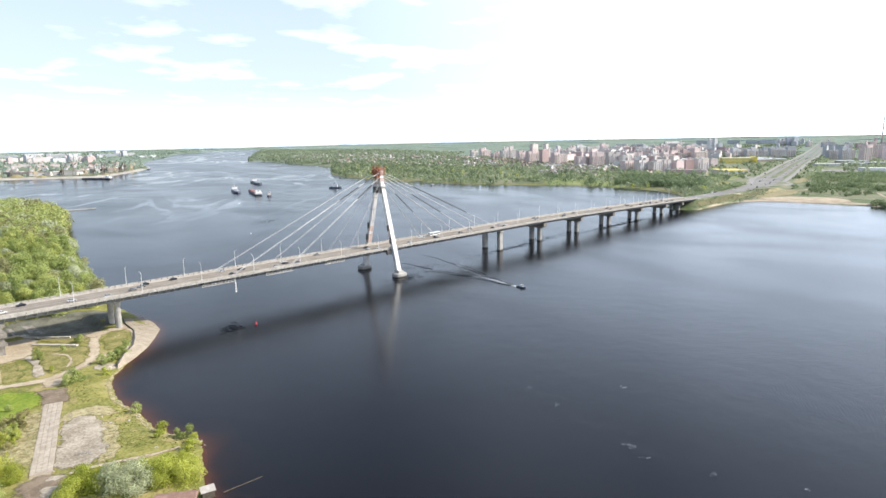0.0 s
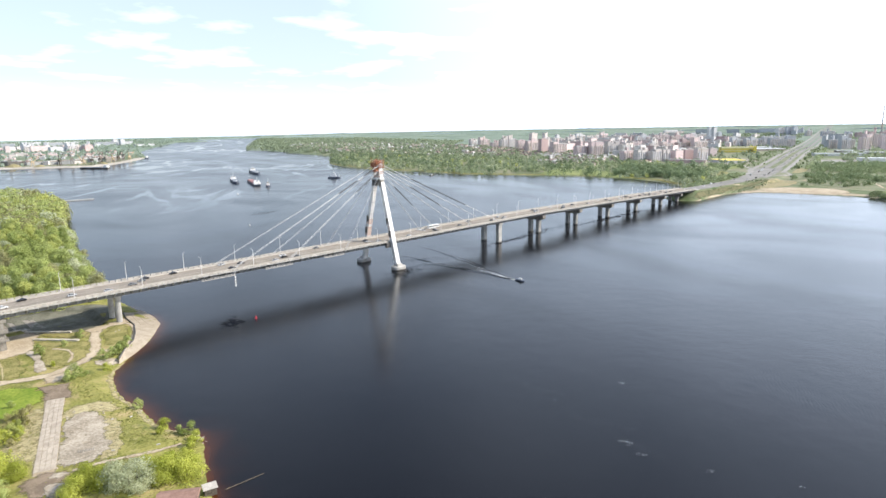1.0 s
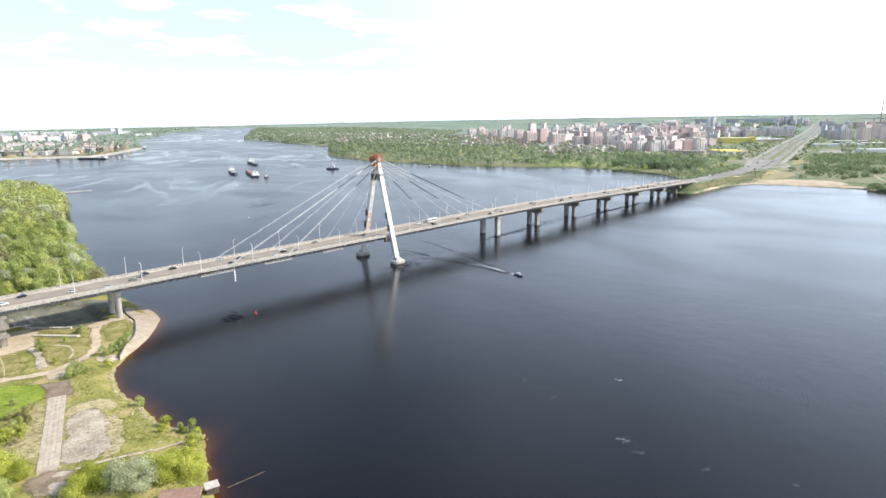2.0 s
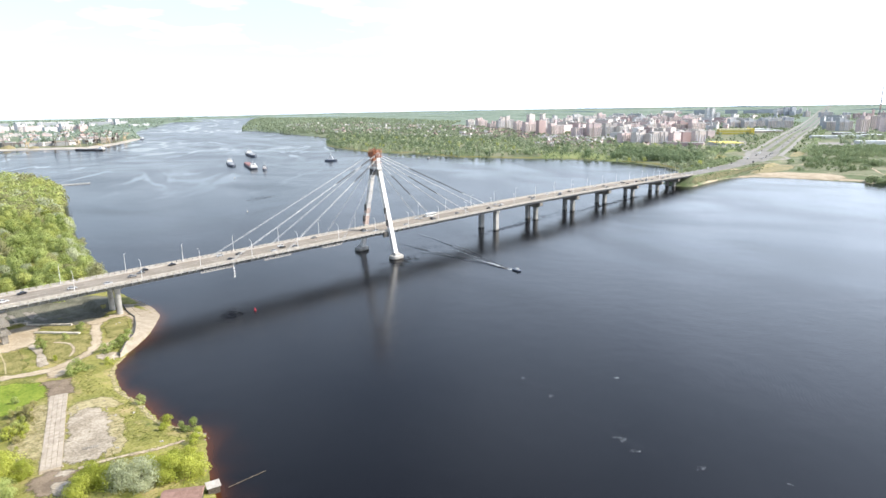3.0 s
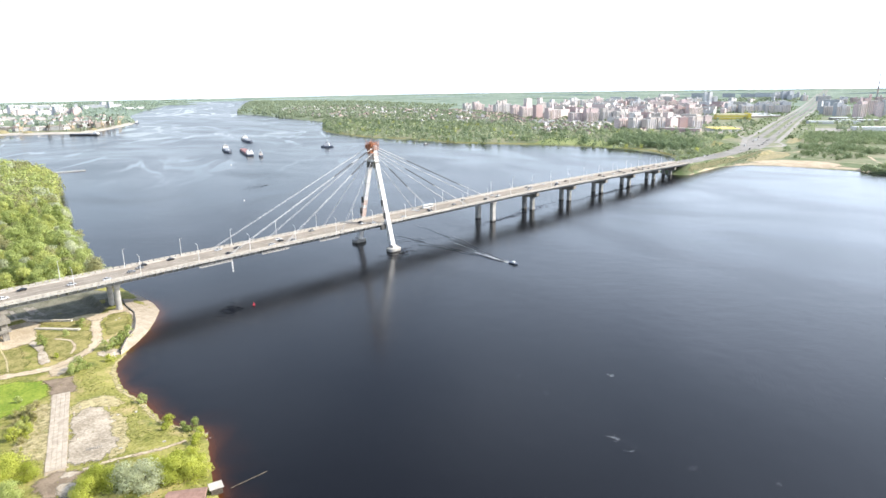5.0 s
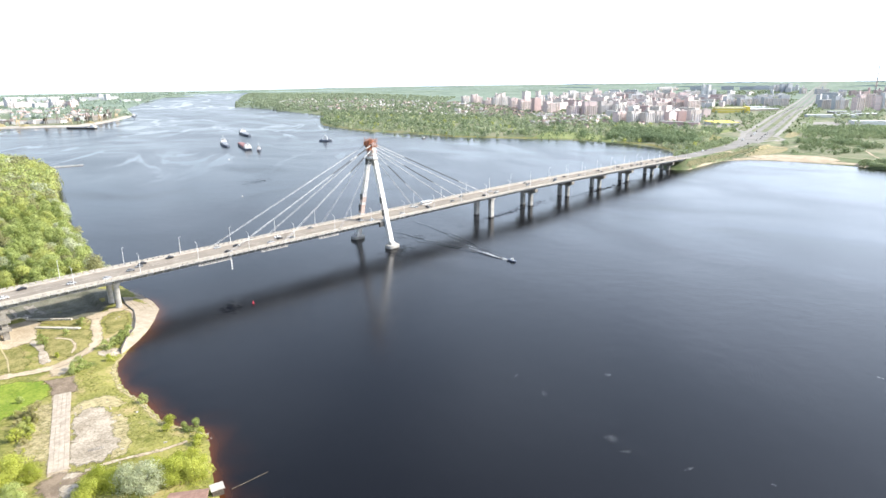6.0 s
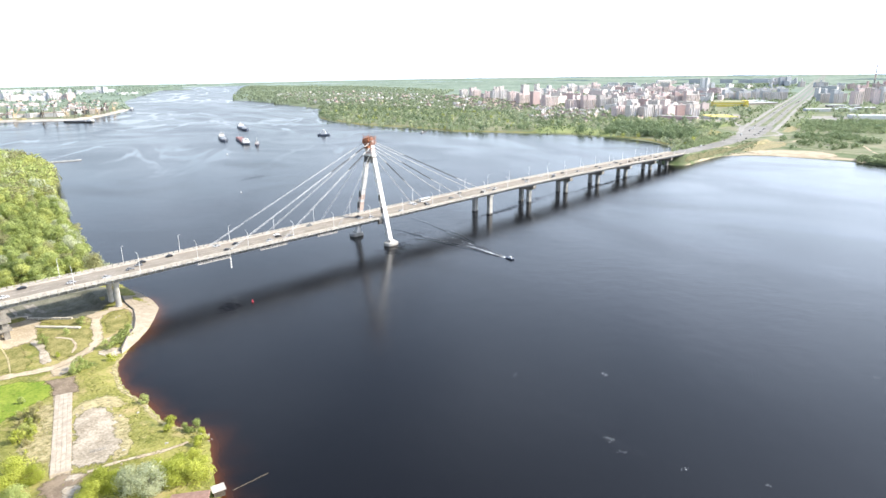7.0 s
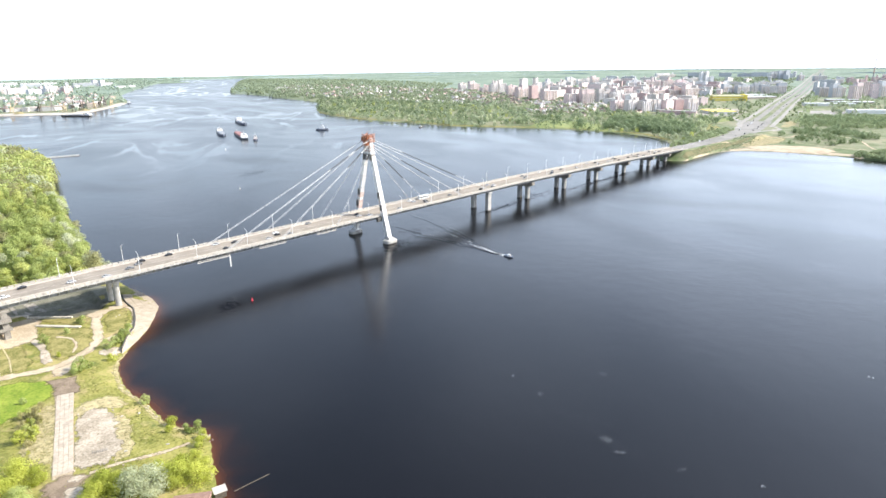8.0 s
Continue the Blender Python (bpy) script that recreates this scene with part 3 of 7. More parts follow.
def span_mesh(x0, x1, y0, y1, dz0, dz1, step=6.0):
    """A long bar that follows the road's height: y0..y1 across, dz0..dz1 from the road surface."""
    xs = np.linspace(x0, x1, max(2, int((x1 - x0) / step) + 1))
    b = Build()
    b.loft([[(x, y0, z + dz0), (x, y1, z + dz0), (x, y1, z + dz1), (x, y0, z + dz1)] for x, z in ((x, float(road_z(x))) for x in xs)])
    return b


GIRDER = material("girder_steel", (0.15, 0.15, 0.15), (0.25, 0.25, 0.245), 0.4, 0.6)
bridge = thing("cable_stayed_bridge", "long grey road bridge deck with white railings over the river", "bridge")
deck = part("deck_slab", span_mesh(BX0, BX1, BY - HW + 0.25, BY + HW - 0.25, -0.55, -0.06), CONCRETE, bridge, fix=True)
part("roadway", span_mesh(BX0, BX1, BY - 9.0, BY + 9.0, -0.06, 0.0), ASPHALT, bridge, "worn grey-brown asphalt", fix=True)
for s in (-1, 1):
    a, c = sorted((BY + s * 9.35, BY + s * (HW - 0.3)))
    part("footway", span_mesh(BX0, BX1, a, c, -0.06, 0.16), PAVING, bridge, fix=True)
    a, c = sorted((BY + s * 9.0, BY + s * 9.35))
    part("crash_barrier", span_mesh(BX0, BX1, a, c, -0.06, 0.75), RAIL_PAINT, bridge, "white crash barrier", fix=True)
    a, c = sorted((BY + s * (HW - 0.25), BY + s * HW))
    part("fascia", span_mesh(BX0, BX1, a, c, -0.5, 0.2), CONCRETE, bridge, "pale concrete fascia", fix=True)
    # box girders under the deck
    a, c = sorted((BY + s * 5.2, BY + s * 9.6))
    part("girder", span_mesh(BX0, BX1, a, c, -2.9, -0.55), GIRDER, bridge, "grey steel box girder", fix=True)
    # railing
    y = BY + s * (HW - 0.12)
    part("handrail", span_mesh(BX0, BX1, y - 0.05, y + 0.05, 1.15, 1.27), RAIL_PAINT, bridge, fix=True)
    part("lower_rail", span_mesh(BX0, BX1, y - 0.04, y + 0.04, 0.62, 0.70), RAIL_PAINT, bridge, fix=True)
    # railing panels between posts, every other one filled
    me = Build().box(-1.3, -0.04, 0.25, 1.3, 0.04, 1.05).mesh("railing_panel")
    me.materials.append(RAIL_PAINT)
    for k in range(274):
        x = BX0 + 3 + k * 3.2
        ob = new("railing_panel", me)
        ob.parent = bridge
        ob.matrix_local = pose(x, y, float(road_z(x)))
    # brackets that carry the footway
    me = Build().add([(-0.12, 0, -0.6), (0.12, 0, -0.6), (0.12, 2.7, -0.6), (-0.12, 2.7, -0.6), (-0.12, 0, -2.7), (0.12, 0, -2.7), (0.12, 2.6, -1.0), (-0.12, 2.6, -1.0)],
                     [(0, 1, 2, 3), (7, 6, 5, 4), (0, 4, 5, 1), (1, 5, 6, 2), (2, 6, 7, 3), (3, 7, 4, 0)]).mesh("bracket")
    me.materials.append(STEEL_GREY)
    for k in range(int((BX1 - BX0) / 4.4)):
        x = BX0 + 2 + k * 4.4
        ob = new("bracket", me)
        ob.parent = bridge
        ob.matrix_local = pose(x, BY + s * 9.6, float(road_z(x))) @ Matrix.Diagonal((1, s, 1, 1))
# plate between the girders, the shade under the deck put into its dark colour
part("shade_plate", span_mesh(BX0, BX1, BY - 5.2, BY + 5.2, -0.9, -0.56), STEEL_DARK, bridge, fix=True)
# lane lines
for y, dash in ((BY - 0.22, 0), (BY + 0.22, 0), (BY - 4.3, 1), (BY + 4.3, 1), (BY - 8.6, 0), (BY + 8.6, 0)):
    if dash:
        for k in range(70):
            x = BX0 + 4 + k * 12.0
            part("lane_dash", span_mesh(x, x + 5, y - 0.09, y + 0.09, 0.004, 0.012), RAIL_PAINT, bridge)
    else:
        part("lane_line", span_mesh(BX0, BX1, y - 0.07, y + 0.07, 0.004, 0.012, 12), RAIL_PAINT, bridge, "worn white lane line", fix=True)
# inspection gantries hung under the near edge
for x, half in ((-139.6, 10.3), (-99.1, 9.8), (-56.6, 8.3)):
    b = Build()
    z = float(road_z(x)) - 1.2
    b.box(x - half, BY - HW - 0.9, z - 1.6, x + half, BY - HW - 0.1, z - 1.3)
    b.box(x - half, BY - HW - 0.95, z - 0.6, x + half, BY - HW - 0.8, z - 0.45)
    for k in range(int(half) + 1):
        b.box(x - half + k * 2, BY - HW - 0.95, z - 1.3, x - half + 0.2 + k * 2, BY - HW - 0.8, z - 0.2)
    part("inspection_walkway", b, RAIL_PAINT, bridge, "pale steel inspection walkway")
gauge = thing("clearance_gauge", "white and grey clearance gauge board hung under the bridge", "gauge", at=(-129.0, BY - HW, float(road_z(-129)) - 0.5))
part("hanger", Build().box(-0.12, -0.12, -9.2, 0.12, 0.12, 0.0), STEEL_GREY, gauge)
for k in range(4):
    part("board", Build().box(-0.45, -0.2, -9.0 + k * 1.7, 0.45, -0.13, -8.0 + k * 1.7), PAINT_WHITE, gauge)


# ---- pylon
PX, PY = -4.0, 1.5
LEG_Y, LEG_TOP_Y, HEAD_Z0, HEAD_Z1 = 19.3, 2.6, 65.0, 77.0


def leg_y(z):
    return LEG_Y - (LEG_Y - LEG_TOP_Y) * (z - 2.5) / (HEAD_Z0 + 3 - 2.5)


pylon = thing("bridge_pylon", "tall white A-shaped steel pylon with rust and orange scaffolding", "pylon")
for s in (-1, 1):
    b = Build()
    b.beam((PX, PY + s * leg_y(2.5), 2.5), (PX, PY + s * leg_y(HEAD_Z0 + 3), HEAD_Z0 + 3), 2.9, 3.6, 2.5, 3.2)
    leg = part("leg", b, PYLON_PAINT, pylon, fix=True)
    # panel seams
    for z in (12, 30, 39, 48, 57):
        w = 2.97
        c = (PX, PY + s * leg_y(z), z)
        e = (PX, PY + s * leg_y(z + 0.25), z + 0.25)
        part("seam", Build().beam(c, e, w, 3.68), STEEL_GREY, leg, fix=True)
    # rusted stretches just above the road
    for z, h in ((22, 7), (31, 4)) if s > 0 else ((23, 9),):
        c, e = (PX, PY + s * leg_y(z), z), (PX, PY + s * leg_y(z + h), z + h)
        part("rusty_panel", Build().beam(c, e, 2.94 if s > 0 else 1.2, 3.66), FADED_RED, leg, "faded primer-red panel", fix=True)
    # ladder cage and platforms on the inner edge
    for z in (24, 33):
        y = PY + s * (leg_y(z) - 0.2)
        b = Build().box(PX - 2.7, y - 0.7, z, PX - 1.75, y + 0.7, z + 4.5)
        part("lift_cage", b, STEEL_DARK, leg, "dark steel lift cage")
    # pier footing
    b = Build()
    ring = lambda z, g: [(PX + g * 5.4 * math.copysign(abs(math.cos(t)) ** 0.6, math.cos(t)), PY + s * 20.2 + g * 3.7 * math.copysign(abs(math.sin(t)) ** 0.6, math.sin(t)), z) for t in np.linspace(0, 2 * math.pi, 24, endpoint=False)]
    b.loft([ring(-2, 1.0), ring(2.3, 1.0), ring(2.9, 0.86)])
    foot = part("pier_footing", b, CONCRETE, pylon, "grey concrete footing at the water", fix=True)
    b = Build()
    b.loft([ring(-1.9, 1.012), ring(0.7, 1.012)])
    part("waterline_band", b, CONCRETE_DARK, foot, "dark wet band", fix=True)
    b = Build().box(PX - 2.8, PY + s * 20.0 - 2.4, 2.9, PX + 2.8, PY + s * 20.0 + 2.4, 4.6, taper=0.8)
    part("plinth", b, CONCRETE, foot)
# head: two boxes that carry the saddles
b = Build()
b.box(PX - 2.3, PY - 4.4, HEAD_Z0, PX + 2.3, PY + 4.4, HEAD_Z0 + 1.2)
b.box(PX - 1.7, PY - 3.5, HEAD_Z0 + 1.2, PX + 1.7, PY + 3.5, HEAD_Z1, taper=0.25)
head = part("head_box", b, PYLON_PAINT, pylon)
# dark box added for the shade in the gap between the leg tops
part("head_shadow_gap", Build().box(PX - 2.0, PY - 1.2, HEAD_Z0 - 2.2, PX + 2.0, PY + 1.2, HEAD_Z0 - 0.01), STEEL_DARK, head)
for z in (HEAD_Z0 + 2.6, HEAD_Z0 + 6.0, HEAD_Z0 + 9.4):
    part("platform", Build().box(PX - 2.3, PY - 4.0, z, PX + 2.3, PY + 4.0, z + 0.2), RUST, head, "rusty steel platform")
rng = random.Random(5)
scaf = part("scaffold", Build().box(PX - 2.8, PY - 3.9, HEAD_Z1 - 3.3, PX + 2.8, PY + 3.9, HEAD_Z1 - 3.1), RUST, pylon, "orange-red scaffolding")


def pole(a, c):
    part("scaffold_pole", Build().beam(a, c, 0.24, 0.24), RUST_RED if rng.random() < 0.6 else RUST, scaf, fix=True)


for ix in range(5):
    for iy in range(5):
        if 0 < ix < 4 and 0 < iy < 4:
            continue
        x, y = PX - 2.7 + ix * 1.35, PY - 3.8 + iy * 1.9
        pole((x, y, HEAD_Z1 - 3.1), (x, y, HEAD_Z1 + 2.4 + rng.uniform(-1.6, 1.6)))
for k in range(1, 4):
    z = HEAD_Z1 - 3.2 + k * 1.75
    for y in (PY - 3.8, PY + 3.8):
        pole((PX - 2.9, y, z), (PX + 2.9, y, z))
    for x in (PX - 2.7, PX + 2.7):
        pole((x, PY - 4.0, z), (x, PY + 4.0, z))
b = Build()
for k in (0, 2):
    z = HEAD_Z1 - 3.1 + k * 1.9
    b.box(PX - 2.8, PY - 3.9, z, PX - 1.8, PY + 3.9, z + 0.2)
    b.box(PX + 1.8, PY - 3.9, z, PX + 2.8, PY + 3.9, z + 0.2)
b.box(PX - 1.2, PY - 2.6, HEAD_Z1, PX + 1.2, PY + 2.6, HEAD_Z1 + 1.8, taper=0.3)
part("saddle_housing", b, RUST_RED, scaf, "orange painted saddle housing")

for z, h, y0, y1 in ((HEAD_Z0 + 6.6, 2.2, -3.0, 1.2), (HEAD_Z0 + 9.8, 2.6, -1.5, 3.4), (HEAD_Z1 - 0.6, 2.2, -3.4, 0.4)):
    part("saddle_frame", Build().box(PX - 4.1, PY + y0, z, PX - 1.75, PY + y1, z + h, taper=0.2), RUST, scaf, "rusty steel saddle frame")
    for y in (y0 + 0.3, (y0 + y1) / 2, y1 - 0.3):
        pole((PX - 4.3, PY + y, z - 0.8), (PX - 4.3, PY + y, z + h + 1.1))
    pole((PX - 5.6, PY + y0 + 0.5, z + h * 0.6), (PX - 1.8, PY + y0 + 0.5, z + h * 0.6))
part("flange", Build().box(PX - 2.7, PY - 4.9, HEAD_Z0 + 0.2, PX + 2.7, PY + 4.9, HEAD_Z0 + 0.75), STEEL_GREY, head, "grey steel flange")
part("flange", Build().box(PX - 2.5, PY - 4.2, HEAD_Z0 + 4.6, PX + 2.5, PY + 4.2, HEAD_Z0 + 5.0), FADED_RED, head, "faded primer-red flange")
part("aerial", Build().tube((PX + 1.4, PY - 2.6, HEAD_Z1), (PX + 1.4, PY - 2.6, HEAD_Z1 + 7.5), 0.14, 0.07, 6), STEEL_GREY, head)
for s_ in (-1, 1):
    part("rust_streak", Build().box(PX - 1.72, PY + s_ * 1.9 - 0.9, HEAD_Z0 + 1.3, PX - 1.60, PY + s_ * 1.9 + 0.9, HEAD_Z0 + 6.4), FADED_RED, head, "rust-stained plate")
    part("lattice_box", Build().box(PX - 2.05, PY + s_ * 3.6 - 1.5, HEAD_Z0 - 4.6, PX + 1.6, PY + s_ * 3.6 + 1.3, HEAD_Z0 - 0.1, taper=0.15), OLD_CONCRETE if s_ < 0 else STEEL_DARK, head, "dark access platform under the head")
part("service_box", Build().box(PX - 6.2, PY - 14.6, 16.2, PX - 2.0, PY - 12.9, 19.6), STEEL_DARK, pylon, "dark steel service box beside the deck")

# ---- stay cables
# dark wrapped lengths, as shares from the top of a cable
WRAPS = {(-1, -1, 0): ((0.05, 0.12), (0.17, 0.31)), (-1, -1, 1): ((0.10, 0.27),), (1, -1, 0): ((0.22, 0.68),), (1, -1, 1): ((0.28, 0.60),), (1, -1, 2): ((0.20, 0.52),)}
for side, anchors in ((-1, (-130, -90, -45)), (1, (122, 88, 46))):
    for s in (-1, 1):
        for k, ax in enumerate(anchors):
            top = Vector((PX + side * 1.9, PY + s * 3.0, HEAD_Z1 - 1.5 - k * 3.4))
            bot = Vector((ax, BY + s * 10.9, float(road_z(ax)) + 0.5))
            cab = thing("stay_cable", "pale steel stay cable bundle from pylon head to deck", "stay cable", group="stay cables")
            for dy in (-0.75, 0.75):
                part("strand", Build().tube(bot + Vector((0, dy, 0)), top + Vector((0, dy * 0.6, 0)), 0.12, sides=6), CABLE, cab)
            for f0, f1 in WRAPS.get((side, s, k), ()):
                for dy in (-0.75, 0.75):
                    u0, u1 = top.lerp(bot, f0) + Vector((0, dy * (0.6 + 0.4 * f0), 0)), top.lerp(bot, f1) + Vector((0, dy * (0.6 + 0.4 * f1), 0))
                    part("wrapping", Build().tube(u0, u1, 0.19, sides=8), CABLE_DARK, cab, "dark protective wrapping")
            part("anchor_block", Build().box(ax - 1.2, bot.y - 0.9, bot.z - 0.6, ax + 1.2, bot.y + 0.9, bot.z + 0.3, taper=0.2), CONCRETE, cab)


# ---- piers
def pier(x, half, r, cap, z_foot, shape, body=None):
    p = thing("bridge_pier", "grey concrete bridge pier of two columns with a cross-head" if cap else "pair of slender grey concrete bridge columns", "bridge pier", at=(x, BY, 0), group="bridge piers")
    zt = float(road_z(x)) - 2.95
    for s in (-1, 1):
        b = Build()
        if shape == "round":
            b.tube((0, s * half, z_foot - 3), (0, s * half, zt - (3.0 if cap else 0)), r, r * 0.96, 16)
        else:
            b.box(-r, s * half - r * 0.8, z_foot - 3, r, s * half + r * 0.8, zt - (3.0 if cap else 0.8))
        col = part("column", b, body or CONCRETE, p, fix=True)
        if z_foot <= 0:
            part("waterline_band", Build().tube((0, s * half, -3), (0, s * half, 1.1), r * 1.03, sides=16) if shape == "round" else Build().box(-r * 1.02, s * half - r * 0.82, -3, r * 1.02, s * half + r * 0.82, 1.1), CONCRETE_DARK, col, "dark wet band")
        if not cap and shape == "round":
            part("capital", Build().tube((0, s * half, zt - 3.4), (0, s * half, zt - 0.8), r * 0.97, r * 1.35, 16), CONCRETE, col)
        if not cap:
            part("bearing_block", Build().box(-r * 1.25, s * half - r * 1.3, zt - 0.8, r * 1.25, s * half + r * 1.3, zt), CONCRETE, col)
    if cap:
        b = Build()
        pr = [(-1, 0.35), (-0.70, 0.0), (0.70, 0.0), (1, 0.35), (1, 1), (-1, 1)]
        b.loft([[(sx * r * 1.2, q * (HW - 1.2), zt - 4.4 + h * 4.4) for q, h in pr] for sx in (-1, 1)])
        part("cross_head", b, OLD_CONCRETE, p, fix=True)
    return p


PIER_GREY = material("pier_concrete", (0.19, 0.185, 0.175), (0.33, 0.32, 0.30), 0.25, 0.9, bump=0.02)
pier(-193.5, 5.6, 1.55, False, 2.0, "round")
pier(126.0, 8.6, 2.1, False, 0.0, "box")
for x in (192, 258, 324, 390, 456, 505):
    pier(x, 4.7, 2.0, True, 0.0, "box", PIER_GREY)
pier(-252, 7.0, 1.6, True, 6.0, "box")

# near abutment: heavy concrete frame at the end of the spans
ab = thing("bridge_abutment", "heavy grey concrete abutment frame under the bridge end", "abutment", at=(-247, BY, 0))
for z0, z1, g in ((16.0, 17.2, 12.6), (11.2, 13.2, 13.6), (6.8, 8.2, 13.0)):
    part("cross_beam", Build().box(-3.6, -g, z0, 2.2, g, z1), OLD_CONCRETE, ab)
for y in (-11.5, -4, 4, 11.5):
    part("column", Build().box(-1.6, y - 0.8, 2.0, 1.0, y + 0.8, 16.0), OLD_CONCRETE, ab)
part("back_wall", Build().box(-6.0, -12.5, 1.5, -5.2, 12.5, 17.0), OLD_CONCRETE, ab)
# far abutment
ab = thing("bridge_abutment", "concrete abutment where the bridge meets the far embankment", "abutment", at=(540, BY, 0))
zt = float(road_z(540))
part("wall", Build().box(-1.0, -12.2, -1, 9.0, 12.2, zt - 3.15), CONCRETE, ab)
for s in (-1, 1):
    part("wing_wall", Build().box(6.0, s * 12.55 - 0.3, 3, 18.0, s * 12.55 + 0.3, zt + 0.1), CONCRETE, ab)


# ---- lamp posts
def lamp_post(x, side):
    y = BY + side * (HW - 0.7)
    z = float(road_z(x)) + 0.16
    p = thing("street_lamp", "tall pale grey steel street lamp with a short arm", "street lamp", at=(x, y, z), group="bridge lamps")
    part("post", LAMP_POST, None, p)
    ob = part("arm", LAMP_ARM, None, p)
    ob.matrix_local = Matrix.Diagonal((1, -side, 1, 1))
    ob = part("lantern", LAMP_HEAD, None, p)
    ob.matrix_local = Matrix.Diagonal((1, -side, 1, 1))


LAMP_POST = Build().tube((0, 0, 0), (0, 0, 10.4), 0.17, 0.11, 8).mesh("post")
LAMP_ARM = Build().tube((0, 0, 10.3), (0, 1.9, 11.1), 0.09, 0.07, 6).mesh("arm")
LAMP_HEAD = Build().box(-0.16, 1.7, 11.02, 0.16, 2.6, 11.2, taper=0.03).mesh("lantern")
LAMP_POST.materials.append(PAINT_WHITE), LAMP_ARM.materials.append(PAINT_WHITE), LAMP_HEAD.materials.append(STEEL_GREY)
for k in range(27):
    x = -314 + k * 33.0
    if x < BX1:
        for s in (-1, 1):
            lamp_post(x, s)


# ---------------------------------------------------------------- trees
def leaf_cloud(rng, centres, radii, n, size):
    """n small tilted leaf clumps on the skins of several round masses, as arrays."""
    k = rng.integers(0, len(centres), n)
    d = rng.normal(size=(n, 3))
    d /= np.linalg.norm(d, axis=1)[:, None]
    d[:, 2] = np.where(d[:, 2] < -0.35, -d[:, 2], d[:, 2])
    c = centres[k] + d * radii[k] * rng.uniform(0.5, 1.1, (n, 1)) ** 0.8
    nrm = d + rng.normal(size=(n, 3)) * 0.4
    nrm /= np.linalg.norm(nrm, axis=1)[:, None]
    u = np.cross(nrm, rng.normal(size=(n, 3)))
    u /= np.linalg.norm(u, axis=1)[:, None] + 1e-9
    w = np.cross(nrm, u)
    s = (size * rng.uniform(0.55, 1.35, n))[:, None]
    a = rng.uniform(0.5, 0.9, (n, 1))
    q = np.stack([c - u * s, c - w * s * a + nrm * s * 0.15, c + u * s * 0.9, c + w * s * a], 1)
    return q.reshape(-1, 3), np.arange(4 * n).reshape(-1, 4)


def crown_masses(rng, h, spread, n, low=0.3):
    c, r = [], []
    for i in range(n):
        a = rng.uniform(0, 2 * math.pi)
        t = rng.uniform(0, 1)
        zz = h * (low + (0.97 - low) * t)
        reach = spread * math.sin(math.pi * min(0.95, 0.22 + 0.72 * t)) * rng.uniform(0.25, 0.8)
        c.append((math.cos(a) * reach, math.sin(a) * reach, zz - 0.12 * h))
        g = spread * (rng.uniform(0.36, 0.58) if spread > 3 else rng.uniform(0.28, 0.48))
        r.append((g, g, g * rng.uniform(0.7, 1.0)))
    return np.array(c), np.array(r)


def tree_meshes(seed, h, spread, masses, leaves, size, low):
    rng = np.random.default_rng(seed)
    c, r = crown_masses(rng, h, spread, masses, low)
    v, f = leaf_cloud(rng, c, r, leaves, size)
    crown = big_mesh("crown", v, f)
    b = Build()
    p = Vector((0, 0, -0.6))
    for i in range(4):
        q = Vector((rng.uniform(-0.25, 0.25), rng.uniform(-0.25, 0.25), h * (0.16 + 0.17 * i)))
        b.tube(p, q, 0.028 * h * (1 - 0.2 * i), 0.028 * h * (0.8 - 0.2 * i), 7, False)
        p = q
    trunk = b.mesh("trunk")
    limbs = []
    for i in range(min(5, masses)):
        z = h * rng.uniform(0.18, 0.5)
        l = Build().tube((0, 0, z), Vector(c[i]), 0.011 * h, 0.004 * h, 5, False).mesh("limb")
        limbs.append(l)
    return trunk, limbs, crown


TREES = {}
for kind, (h, spread, masses, leaves, size, low) in {"round": (11, 5.4, 11, 2150, 0.35, 0.1), "tall": (13, 5.0, 12, 2250, 0.35, 0.1), "wide": (10, 6.4, 13, 2500, 0.35, 0.1),
                                                      "willow": (8, 5.4, 14, 2450, 0.32, 0.03), "sallow": (7.5, 5.2, 26, 6000, 0.185, 0.0), "bush": (3.4, 2.1, 11, 900, 0.155, 0.02)}.items():
    for i in range(2):
        TREES[kind, i] = tree_meshes(11 + 7 * i + len(kind) * 3, h, spread, masses, leaves, size, low)


def plant(kind, i, leaf, x, y, z, scale, turn, label, group=""):
    trunk, limbs, crown = TREES[kind, i]
    bushy = kind == "bush"
    t = thing("bush" if bushy else "tree", label, "bush" if bushy else "tree", at=(x, y, z), turn=turn, group=group)
    t.scale = (scale, scale, scale * 1.0)
    part("trunk", trunk, BARK, t)
    for l in limbs[:1 if bushy else 2]:
        part("limb", l, BARK, t)
    ob = new("crown", crown)
    ob.parent = t
    if not crown.materials:
        crown.materials.append(LEAF_FRESH)
    ob.material_slots[0].link = "OBJECT"
    ob.material_slots[0].material = leaf
    return t


LEAVES = ((LEAF_FRESH, "leafy tree with fresh green spring foliage on the river bank"), (LEAF_YELLOW, "leafy tree with yellow-green young foliage on the river bank"), (LEAF_SILVER, "pale silver-green willow on the river bank"), (LEAF_LIME, "leafy tree with lime-green young foliage on the river bank"), (LEAF_OLIVE, "olive-brown tree just coming into leaf on the river bank"))
rng = np.random.default_rng(4)
